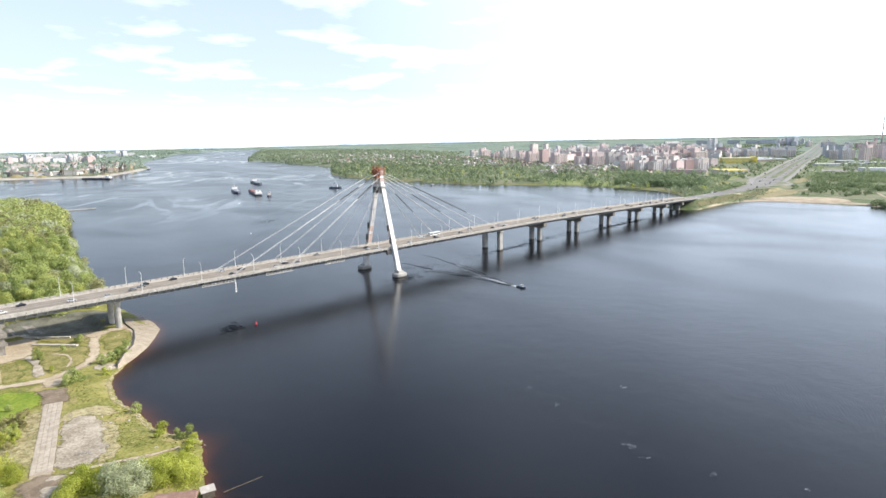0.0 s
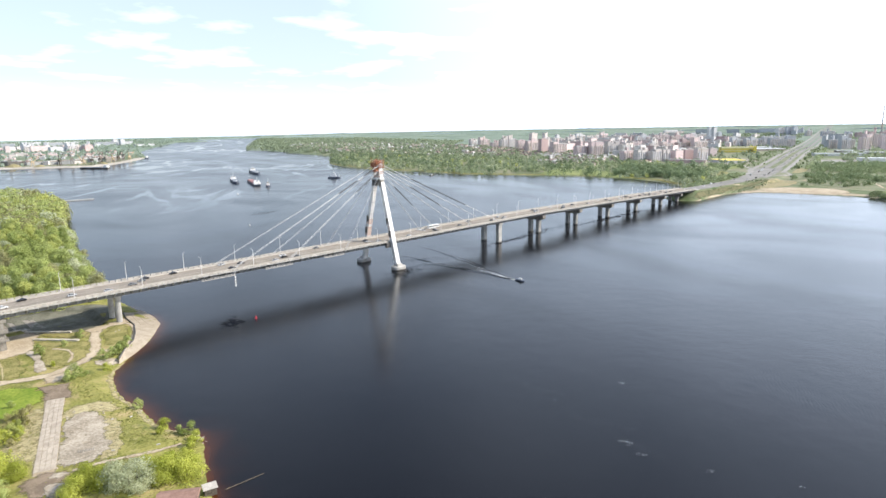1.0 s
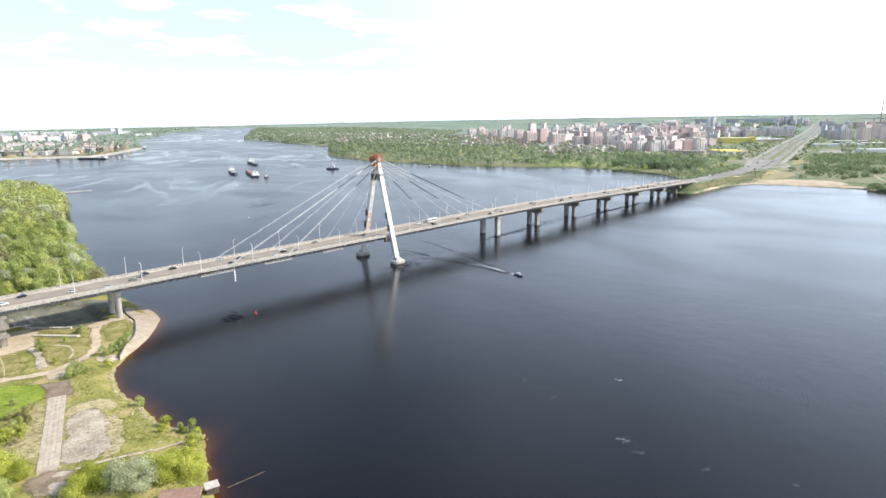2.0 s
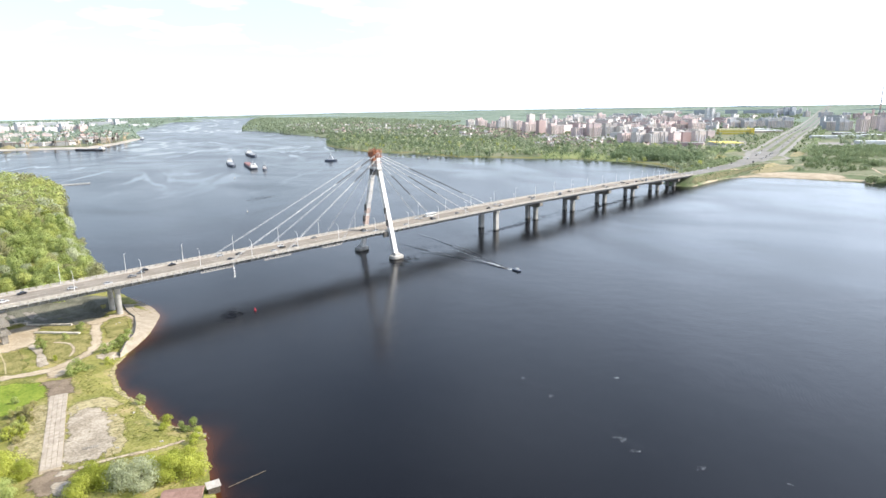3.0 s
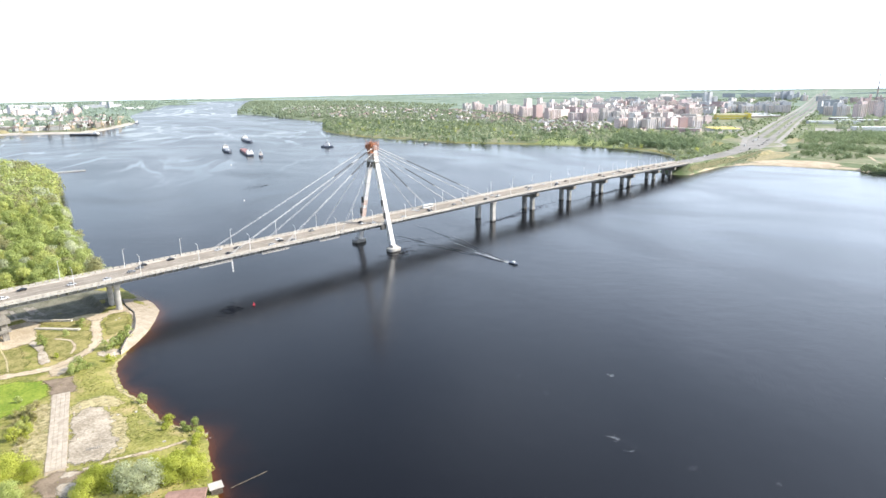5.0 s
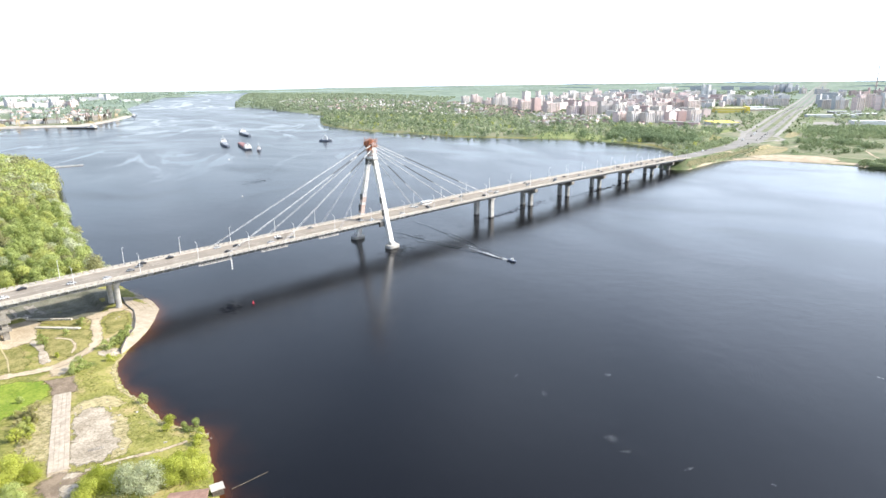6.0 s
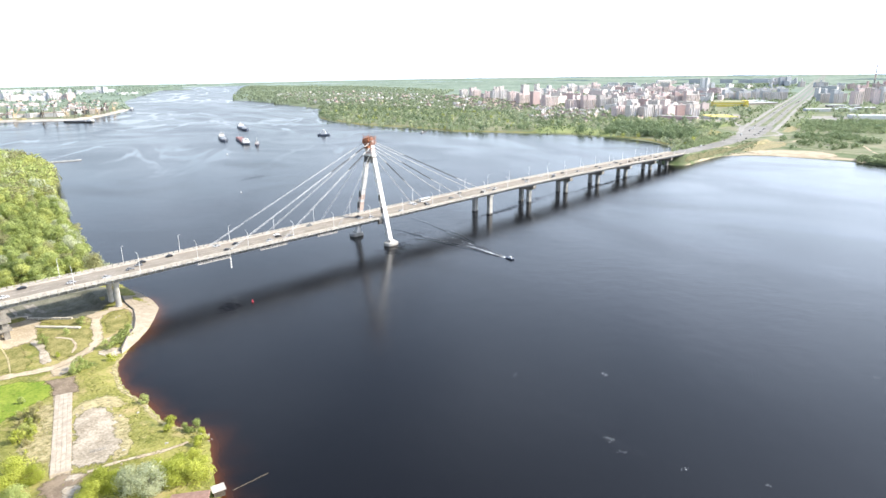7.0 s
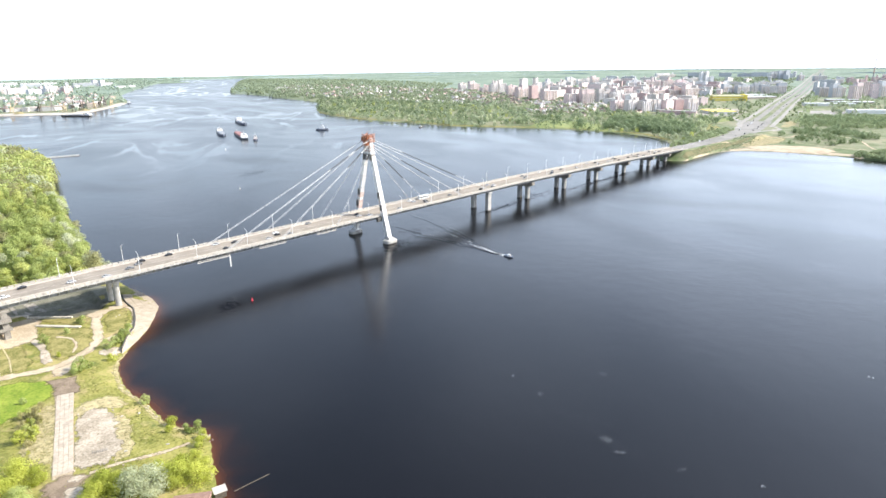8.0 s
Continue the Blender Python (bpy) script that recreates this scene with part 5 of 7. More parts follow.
# ---------------------------------------------------------------- far road, sheds, houses
def ribbon(pts, width, lift=0.12, across=4, step=6.0, flat=None, rough=False, bare=0.0):
    """A strip along a line of points, laid on the ground."""
    p = np.array(pts, float)
    seg = np.hypot(*np.diff(p, axis=0).T)
    s = np.concatenate([[0], np.cumsum(seg)])
    t = np.linspace(0, s[-1], max(3, int(s[-1] / step)))
    x, y = np.interp(t, s, p[:, 0]), np.interp(t, s, p[:, 1])
    k = max(1, int(len(t) * 0.02))
    for _ in range(3 * k):
        x[1:-1] = (x[:-2] + 2 * x[1:-1] + x[2:]) / 4
        y[1:-1] = (y[:-2] + 2 * y[1:-1] + y[2:]) / 4
    tx, ty = np.gradient(x), np.gradient(y)
    n = np.hypot(tx, ty) + 1e-9
    wob = width * (1 + (0.05 * np.sin(t * 0.9) + 0.04 * np.sin(t * 0.37)) * (3.0 if rough else 1))
    b = Build()
    rows = []
    for j in range(across + 1):
        o = (j / across - 0.5) * wob
        gx, gy = x - ty / n * o, y + tx / n * o
        px, py, up = far_place(gx, gy)
        gz = relief(gx, gy) if flat is None else flat(gx)
        rows.append(np.stack([px, py, gz + up + lift], 1))
    m = len(t)
    v = np.concatenate(rows)
    f = [(j * m + i, j * m + i + 1, (j + 1) * m + i + 1, (j + 1) * m + i) for j in range(across) for i in range(m - 1)]
    b.add(v, [tuple(reversed(q)) for q in f])
    wide = min(2.4, width * 0.42)
    b.border = np.repeat([max(bare, 1 - (0.5 - abs(j / across - 0.5)) * width / wide) for j in range(across + 1)], m)
    return b


def blob(outline, lift=0.12, rings=10, soft=1, bare=0.0):
    """A patch of ground cover inside an outline; bare: how much of the ground shows through it."""
    p = smooth_outline(outline, soft)
    q = np.roll(p, -1, 0)
    p = np.concatenate([p + (q - p) * f for f in np.arange(0, 1, 0.2)], 1).reshape(-1, 2)
    c = p.mean(0)
    jig = np.random.default_rng(int(abs(c[0] * 7 + c[1] * 13))).normal(size=p.shape)
    jig = jig + np.roll(jig, 1, 0) * 0.8 + np.roll(jig, 2, 0) * 0.5
    p = p + 0.45 * jig * min(1.0, np.ptp(p, axis=0).min() / 14)
    b = Build()
    n = len(p)
    wide = min(3.6, np.ptp(p, axis=0).min() * 0.25)
    out = np.hypot(*(p - c).T)
    p = c + (p - c) * (1 + 0.4 * wide / np.maximum(out, 2.0))[:, None]
    ks = 1 - (1 - np.linspace(0.02, 1, rings)) ** 1.5
    b.border = np.concatenate([np.clip(1 - (1 - k) * out / wide, bare, 1) for k in ks])
    v = np.concatenate([c + (p - c) * k for k in ks])
    z = relief(v[:, 0], v[:, 1]) + lift
    f = [(k * n + i, k * n + (i + 1) % n, (k + 1) * n + (i + 1) % n, (k + 1) * n + i) for k in range(rings - 1) for i in range(n)]
    area = np.sum(p[:, 0] * np.roll(p[:, 1], -1) - p[:, 1] * np.roll(p[:, 0], -1))
    if area > 0:
        f = [tuple(reversed(q)) for q in f]
    b.add(np.column_stack([v, z]), f)
    return b


def lay(name, b, mt, label, category):
    return tagged(part(name, b, mt), label, category, kind="structure")


FAR_TURF = material("far_turf", (0.15, 0.19, 0.06), (0.26, 0.29, 0.11), 0.03, 0.95)
ASPHALT_PALE = material("pale_asphalt", (0.24, 0.228, 0.21), (0.34, 0.322, 0.295), 0.05, 0.9)
rx = np.concatenate([np.arange(548, 1000, 15), np.arange(1000, 7000, 60)])
ry = road_y(rx)
lay("road", ribbon(np.stack([rx, ry + np.clip((rx - 560) / 400, 0, 1) * 12], 1), 12.5, 0.25), AVENUE, "wide grey asphalt avenue leading from the bridge into the city", "road")
lay("road", ribbon(np.stack([rx, ry - np.clip((rx - 560) / 400, 0, 1) * 12], 1), 12.5, 0.22), AVENUE, "wide grey asphalt avenue leading from the bridge into the city", "road")
lay("road", ribbon([(548, 0.5), (620, 0.5), (730, 3), (840, 14), (960, 33)], 25, 0.28), AVENUE, "grey asphalt road on the embankment behind the bridge", "road")
lay("road", ribbon([(850, 15), (930, 29), (1040, 50), (1120, 66)], 48, 0.18), AVENUE, "broad asphalt junction with cars", "road")
sx = np.concatenate([np.arange(1010, 1500, 30), np.arange(1500, 5200, 80)])
lay("road", ribbon(np.stack([sx, road_y(sx) + 31], 1), 10, 0.2), ASPHALT_PALE, "pale service road beside the avenue", "road")
lay("road", ribbon(np.stack([sx, road_y(sx) - 31], 1), 9, 0.2), ASPHALT_PALE, "pale service road beside the avenue", "road")
lay("road", ribbon([(850, 45), (905, 58), (945, 52), (1000, 66), (1100, 100), (1200, 150), (1300, 230)], 9, 0.22), ASPHALT_PALE, "pale slip road curving to the avenue", "road")
lay("road", ribbon([(1020, 10), (985, -12), (930, -8), (880, 4)], 9, 0.22), ASPHALT_PALE, "pale slip road curving to the avenue", "road")
lay("footpath", ribbon([(766, -212), (795, -188), (880, -160), (925, -130), (940, -90), (900, -60), (850, -60), (846, -8)], 7, 0.15), SAND, "sandy track through the scrub", "path")
lay("footpath", ribbon([(640, -10), (700, -16), (760, -40), (800, -75), (770, -150), (775, -190)], 5, 0.15), SAND, "sandy path along the beach", "path")
lay("beach", ribbon([(668, -33), (684, -40), (712, -92), (712, -140), (720, -172), (705, -196)], 17, 0.12, 5), SAND, "narrow pale sandy beach at the water", "beach")
lay("beach", blob([(690, -40), (735, -50), (765, -120), (740, -158), (708, -150)], 0.14), SAND, "wide pale sandy beach at the water", "beach")
lay("beach", ribbon([(508, -8), (516, -22), (545, -25), (583, -22), (640, -25), (672, -36)], 7, 0.10, 6, 4.0, rough=True), SAND, "stony sand at the foot of the road embankment", "beach")
lay("road", ribbon([(1450, 880), (1330, 650), (1240, 490), (1225, 410), (1262, 318)], 13, 0.3), ASPHALT_PALE, "pale street along the front of the apartment blocks", "road")
lay("shore_meadow", ribbon([(720, 80), (774, 152), (782, 215), (778, 270), (770, 330), (718, 425), (666, 529), (674, 613), (643, 792), (703, 1050)], 11, 0.12, 5, rough=True), TURF, "strip of grass along the far shore", "meadow")
lay("shore_meadow", blob([(772, 200), (860, 300), (885, 420), (800, 405), (735, 380), (772, 330), (780, 265)], 0.16), FAR_TURF, "green glade among the trees of the far shore", "meadow")
lay("shore_meadow", blob([(1005, 130), (1149, 112), (1200, 160), (1090, 190)], 0.14), FAR_TURF, "bright green lawn beside the slip road", "meadow")
lay("shore_meadow", blob([(890, 70), (954, 84), (1005, 130), (950, 150), (880, 110)], 0.14), TURF, "rough grass beside the junction", "meadow")
lay("embankment_slope", ribbon([(534, -18), (580, -17.5), (640, -18), (700, -20), (760, -24), (830, -18)], 8, 0.25, 4, 4.0, rough=True), SLOPE, "dry grassy slope of the road embankment", "slope")
lay("dirt_patch", blob([(690, -34), (745, -30), (800, -25), (860, -20), (850, -60), (790, -70), (740, -62)], 0.15), DRY, "worn dry ground between road and beach", "dirt")
lay("dirt_patch", blob([(1000, -5), (1080, 12), (1180, 30), (1160, 5), (1060, -15)], 0.15), DRY, "bare dry ground beside the avenue", "dirt")
lay("car_park", blob([(1367, -34), (1348, 46), (1420, 75), (1495, 83), (1552, 3), (1480, -60)], 0.16), ASPHALT_PALE, "pale asphalt car park before the sheds", "car park")
lay("square", blob([(1110, 200), (1240, 150), (1440, 190), (1450, 300), (1260, 345), (1150, 320)], 0.16), PAVING, "pale paved ground round the shops", "square")

SHEDS = ((1728, 74, 130, 26, 7, -55, PAINT_WHITE, ROOF_PALE, "long white warehouse with a pale metal roof"), (1500, -70, 110, 30, 9, -54, PAINT_WHITE, ROOF_PALE, "white trade hall with a pale metal roof"),
         (1960, 90, 90, 24, 6, -55, PAVING, ROOF_PALE, "grey metal warehouse with a pale roof"), (1860, 40, 110, 30, 6, -57, PAVING, ROOF_PALE, "grey metal warehouse with a pale roof"),
         (1950, 330, 120, 40, 7, -30, PAVING, ROOF_PALE, "grey metal warehouse with a pale roof"), (2050, 380, 80, 30, 8, -30, PAINT_WHITE, ROOF_PALE, "white warehouse with a pale metal roof"))
for row in SHEDS:
    shed(*row)
t = shed(1775, 365, 96, 34, 17, -54, PALE_YELLOW, PALE_YELLOW, "bright yellow shopping hall with banded walls", "shopping_hall")
for z, h in ((2.0, 4.6), (9.0, 4.6)):
    part("band", Build().box(-48.3, -17.35, z, 48.3, 17.35, z + h), YELLOW, t, "saturated yellow wall band")
part("entrance_tower", Build().box(43, -21, -2, 53, 21, 20), YELLOW, t)
t = shed(1290, 215, 60, 75, 6, -50, PAINT_WHITE, YELLOW, "low shop with a bright yellow roof", "shop")
t = shed(1186, 275, 92, 14, 9, -81, F_RED, ROOF_GREY, "long low dark-red brick hall", "brick_hall")
# television mast
px, py, up = (float(v) for v in far_place(3483, 272))
mast = thing("lattice_mast", "tall thin red and white lattice mast", "mast", at=(px, py, up + 3))
for k in range(6):
    z0, z1 = k * 26.0, (k + 1) * 26.0
    b = Build()
    for a in range(3):
        b.tube((3.4 * (1 - k / 7.5) * math.cos(a * 2.09), 3.4 * (1 - k / 7.5) * math.sin(a * 2.09), z0), (3.4 * (1 - (k + 1) / 7.5) * math.cos(a * 2.09), 3.4 * (1 - (k + 1) / 7.5) * math.sin(a * 2.09), z1), 1.5, sides=5)
    part("mast_section", b, FADED_RED if k % 2 == 0 else STEEL_GREY, mast)
part("antenna", Build().tube((0, 0, 150), (0, 0, 178), 1.6, 1.0, 6), STEEL_DARK, mast)


def house(x, y, turn, w, d, h, wall, roof, label):
    px, py, up = (float(v) for v in far_place(x, y))
    t = thing("house", label, "house", at=(px, py, up + 4.3), turn=turn, group="suburb houses")
    part("wall", Build().box(-w / 2, -d / 2, -1, w / 2, d / 2, h), wall, t)
    o = 0.5
    part("roof", Build().add([(-w / 2 - o, -d / 2 - o, h - 0.2), (w / 2 + o, -d / 2 - o, h - 0.2), (w / 2 + o, d / 2 + o, h - 0.2), (-w / 2 - o, d / 2 + o, h - 0.2), (-w / 2 - o, 0, h + d * 0.45), (w / 2 + o, 0, h + d * 0.45)],
                             [(3, 2, 1, 0), (0, 1, 5, 4), (2, 3, 4, 5), (1, 2, 5), (3, 0, 4)]), roof, t)


hr = random.Random(8)
count = 0
HOUSE_AREA = [(1150, 800), (1400, 1050), (1750, 1450), (1850, 2300), (1500, 2500), (1200, 2000), (1060, 1500), (1080, 1100)]
while count < 150:
    x, y = hr.uniform(1050, 1900), hr.uniform(780, 2500)
    if not in_poly(np.array([x]), np.array([y]), HOUSE_AREA)[0]:
        continue
    count += 1
    k = hr.randrange(4)
    house(x, y, hr.choice((12, 102)) + hr.uniform(-8, 8), hr.uniform(8, 13), hr.uniform(7, 9), hr.uniform(3.5, 6.5), (F_WHITE, F_CREAM, F_PINK, F_GREY)[k], (ROOF_BROWN, ROOF_GREY, ROOF_BROWN, ROOF_GREY)[k],
          ("small white house with a brown gable roof", "small cream house with a grey gable roof", "small brick house with a brown gable roof", "small grey house with a grey gable roof")[k])
for x, y, n in ((1080, 560, 9), (1150, 480, 9), (1050, 430, 6), (1210, 600, 10), (1300, 760, 10), (1180, 380, 6)):
    for i in range(n):
        house(x + hr.uniform(-60, 60), y + hr.uniform(-60, 60), hr.uniform(0, 90), hr.uniform(8, 14), 8, hr.uniform(3, 5), hr.choice((F_PINK, F_GREY)), ROOF_BROWN, "small house with a brown gable roof among trees")


count = 0
while count < 90:
    x, y = hr.uniform(960, 1400), hr.uniform(420, 830)
    if in_poly(np.array([x]), np.array([y]), [(1060, 430), (1384, 560), (1340, 824), (1180, 660), (1090, 600), (969, 569)])[0]:
        count += 1
        house(x, y, hr.choice((20, 110)) + hr.uniform(-8, 8), hr.uniform(8, 15), hr.uniform(7, 9), hr.uniform(3, 5.5), hr.choice((F_PINK, F_RED, F_CREAM)), hr.choice((ROOF_BROWN, ROOF_GREY, ROOF_GREY)), "small brick house with a gable roof among gardens")


def far_houses(name, label, seed, n, poly, wall_mt, roof_mt):
    """Many tiny gabled houses far off, in one mesh."""
    r = random.Random(seed)
    b, tops = Build(), []
    xs, ys = [p[0] for p in poly], [p[1] for p in poly]
    made = 0
    while made < n:
        x, y = r.uniform(min(xs), max(xs)), r.uniform(min(ys), max(ys))
        if not in_poly(np.array([x]), np.array([y]), poly)[0]:
            continue
        made += 1
        px, py, up = (float(v) for v in far_place(x, y))
        w, d, h = r.uniform(8, 14), r.uniform(7, 9), r.uniform(3.5, 6.5)
        m = pose(px, py, up + 4.3, 0, 0, r.choice((12, 102)) + r.uniform(-8, 8))
        b.box(-w / 2, -d / 2, -1, w / 2, d / 2, h, m)
        k, o = len(b.f), 0.5
        q = [(-w / 2 - o, -d / 2 - o, h - 0.2), (w / 2 + o, -d / 2 - o, h - 0.2), (w / 2 + o, d / 2 + o, h - 0.2), (-w / 2 - o, d / 2 + o, h - 0.2), (-w / 2 - o, 0, h + d * 0.45), (w / 2 + o, 0, h + d * 0.45)]
        b.add([m @ Vector(c) for c in q], [(3, 2, 1, 0), (0, 1, 5, 4), (2, 3, 4, 5), (1, 2, 5), (3, 0, 4)])
        tops += range(k, k + 5)
    me = b.mesh(name)
    me.materials.append(wall_mt), me.materials.append(roof_mt)
    for k in tops:
        me.polygons[k].material_index = 1
    return tagged(part(name, me, None), label, "houses", kind="stuff")


far_houses("far_houses", "far suburb of small white and grey gabled houses", 5, 170, HOUSE_AREA, F_WHITE, ROOF_GREY)
far_houses("far_houses", "far suburb of small brick houses with brown gable roofs", 6, 150, HOUSE_AREA, F_PINK, ROOF_BROWN)
far_houses("far_houses", "small houses before the apartment blocks", 7, 110, [(1150, 760), (1400, 720), (1480, 900), (1700, 1250), (1600, 1350), (1200, 1000)], F_CREAM, ROOF_BROWN)
far_houses("far_houses", "small far houses behind the port", 8, 60, [(100, 1800), (400, 1760), (560, 2050), (640, 2500), (250, 2500), (120, 2100)], F_GREY, ROOF_BROWN)


# wooded rises on the skyline
def ridge(r, a0, a1, h, seed):
    rg = np.random.default_rng(seed)
    a = np.radians(np.arange(a0, a1, 0.12))
    top = h + 3.0 * np.sin(a * 31 + seed) + 2.0 * np.sin(a * 83) + rg.uniform(-1.6, 1.6, len(a))
    x, y = CX + r * np.cos(a), CY + r * np.sin(a)
    x2, y2 = CX + (r + 60) * np.cos(a), CY + (r + 60) * np.sin(a)
    z0 = EYE_MEAN * (1 - r / (R0 / (1 - (r - R0) / (R1 - R0) * 0.547))) * skyline(np.cos(a), np.sin(a)) - 3
    n = len(a)
    v = np.concatenate([np.stack([x, y, z0], 1), np.stack([x, y, z0 + top], 1), np.stack([x2, y2, z0 + top * 0.9], 1)])
    f = np.concatenate([np.stack([np.arange(n - 1) + k * n, np.arange(1, n) + k * n, np.arange(1, n) + (k + 1) * n, np.arange(n - 1) + (k + 1) * n], 1) for k in (0, 1)])
    return big_mesh("backdrop", v, f[:, ::-1])


# aerial haze put into the ridge colours: paler and bluer farther out
DISTANCE = material("hazed_distant_wood", (0.21, 0.27, 0.205), (0.27, 0.325, 0.245), 0.006, 1.0, spec=0.0)
DISTANCE_BLUE = material("hazed_farthest_wood", (0.30, 0.37, 0.36), (0.36, 0.425, 0.41), 0.004, 1.0, spec=0.0)
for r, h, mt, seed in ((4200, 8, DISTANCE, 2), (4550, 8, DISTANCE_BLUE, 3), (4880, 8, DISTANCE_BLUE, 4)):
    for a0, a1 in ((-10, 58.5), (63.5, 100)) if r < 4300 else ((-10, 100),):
        tagged(part("backdrop", ridge(r, a0, a1, h, seed), mt), "far wooded skyline with haze put into its pale colour", "distance", kind="structure")


# ---------------------------------------------------------------- near bank, ground cover
# the bridge's shade, laid as a dark patch of ground colour
lay("dirt_patch", blob([(-252, 20), (-240, 17), (-233, 12), (-225, 5), (-217, -3), (-210, -5), (-200, -1), (-188, 6), (-184, 24), (-192, 38), (-215, 42), (-246, 42)], 0.34, 30, 0), SHADE_EARTH, "earth under the bridge with the shade put into its dark colour", "dirt")
lay("sand_bank", blob([(-272, 6), (-262, 14), (-250, 18), (-240, 18), (-232, 10), (-228, 5), (-231, 0), (-233, -8), (-238, -23), (-252, -24), (-272, -20)], 0.24, 20), SAND, "pale trodden sand beside the abutment", "sand")
lay("sand_bank", blob([(-213, -7), (-209, -8), (-203, -6), (-195, -2), (-187, 2), (-186, -8), (-194, -12), (-202, -12), (-209, -18)], 0.24, 20), SAND, "pale trodden sand under the bridge", "sand")
lay("meadow", blob([(-231, 8), (-222, -1), (-212, -9), (-214, -19), (-220, -16), (-231, 2)], 0.22, 16), TURF, "terrace of green grass", "meadow")


def low_wall(name, label, pts, thick, low, high):
    """A low concrete wall of short lengths along a line; low and high from the ground in front."""
    w = tagged(new(name), label, "wall", kind="structure")
    for (xa, ya), (xb, yb) in zip(pts[:-1], pts[1:]):
        n = max(1, round(math.hypot(xb - xa, yb - ya) / 3.1))
        for k in range(n):
            c = [(xa + (xb - xa) * f, ya + (yb - ya) * f) for f in ((k + 0.02) / n, (k + 0.98) / n)]
            zz = max(ground_z(*c[0]), ground_z(*c[1]), 2.0)
            mid, turn = ((c[0][0] + c[1][0]) / 2, (c[0][1] + c[1][1]) / 2), math.degrees(math.atan2(yb - ya, xb - xa))
            half = math.hypot(c[1][0] - c[0][0], c[1][1] - c[0][1]) / 2
            ob = part("block", Build().box(-half, -thick / 2, low, half, thick / 2, high, taper=0.04), WALL_PALE, w)
            ob.matrix_local = pose(*mid, zz + 0.05 * math.sin(k * 2.3 + xa), 0, 0, turn)
    return w


WALL_PALE = material("pale_wall_concrete", (0.38, 0.345, 0.29), (0.55, 0.51, 0.44), 0.5, 0.9, bump=0.02)
low_wall("retaining_wall", "pale concrete retaining wall above the shaded ground under the bridge", [(-238, 15), (-233, 11), (-225, 3), (-217, -5)], 1.5, -2.6, 0.8)
low_wall("terrace_step", "low pale concrete step across the grass terrace", [(-233.5, -3), (-226.5, -11.5), (-218.6, -22)], 2.1, -0.6, 0.6)
# worn concrete strips down the shaded slope
for x in (-238, -231, -224):
    lay("slope_strip", ribbon([(x, 19), (x - 4, 33)], 4.6, 0.32), OLD_CONCRETE, "grey concrete paving strip under the bridge", "paving")
lay("meadow", blob([(-234, -9), (-226, -16), (-215, -26), (-218, -38), (-222, -49), (-230, -54), (-240, -57), (-238, -36), (-238, -22)], 0.22, 16), TURF, "slope of mottled green and dry grass", "meadow")
lay("dirt_road", ribbon([(-231, -26), (-226, -34), (-227, -44), (-231, -50)], 2.4, 0.28, 6, 2.0, rough=True, bare=0.1), SAND, "worn footpath across the slope", "path")
lay("sand_bank", blob([(-241, -20), (-237, -22), (-238, -38), (-240, -54), (-245, -54), (-241, -38)], 0.24, 12), RUBBLE, "tongue of bare stony ground", "sand")
lay("meadow", blob([(-262, -16), (-252, -18), (-243, -23), (-246, -40), (-248, -55), (-262, -52)], 0.2, 14), TURF, "slope of mottled green and dry grass", "meadow")
for o in (0, 4.5):
    lay("dirt_road", ribbon([(-252 - o, -19), (-253 - o, -36), (-256 - o, -53)], 1.5, 0.27, 6, 2.0, rough=True, bare=0.1), STRAW, "faint wheel rut in the grass", "path")
lay("dirt_road", ribbon([(-300, -50), (-268, -54), (-258, -56.5), (-250, -59), (-241, -61), (-230, -55), (-222, -50), (-216, -40), (-211, -20), (-204, -6)], 7.4, 0.19, 8, 3.0, rough=True), SAND, "pale sandy track on the river bank", "dirt road")
lay("sand_bank", blob([(-246, -60), (-238, -59), (-229, -52), (-222, -48), (-222, -53), (-230, -60), (-240, -72), (-246, -70)], 0.18, 14), SAND, "trodden sandy fork of the track", "sand")
lay("dirt_road", ribbon([(-218, -46), (-210, -45), (-204, -42), (-198, -36), (-192, -24), (-190, -12), (-194, -6)], 5.0, 0.2, 8, 3.0, rough=True), SAND, "pale sandy loop of track round a grass island", "dirt road")
lay("meadow", blob([(-208, -21), (-202, -13), (-196, -12), (-193.5, -20), (-197, -30), (-203, -37), (-212, -40)], 0.22, 12), TURF, "round grass island inside the track", "meadow")
lay("sand_bank", blob([(-222, -55), (-213, -56), (-211, -62), (-219, -66), (-225, -62)], 0.16), RUBBLE, "bare stony ground at the shore", "sand")
lay("meadow", blob([(-300, -58), (-268, -60), (-252, -66), (-247, -74), (-249, -86), (-256, -90), (-266, -97), (-300, -100)], 0.13, 16), MEADOW, "patch of bright fresh grass", "meadow")
lay("dry_grass", ribbon([(-212, -64), (-221, -73), (-225, -85), (-228.4, -100), (-226.6, -112), (-227.6, -128), (-227.6, -140), (-221.5, -150), (-220.5, -156)], 3.6, 0.10, 6, 2.5, rough=True, bare=0.33), STRAW, "bleached straw along the water's edge", "dry grass")
lay("dry_grass", blob([(-238, -100), (-229, -106), (-232, -118), (-240, -112), (-250, -113), (-251, -106)], 0.14, 14, 1, 0.22), STRAW, "bleached dry grass round the rubble", "dry grass")
lay("dry_grass", blob([(-240, -118), (-234, -126), (-239, -140), (-243, -152), (-250, -153), (-246, -138), (-243, -126)], 0.14, 14, 1, 0.26), STRAW, "bleached dry grass round the rubble", "dry grass")
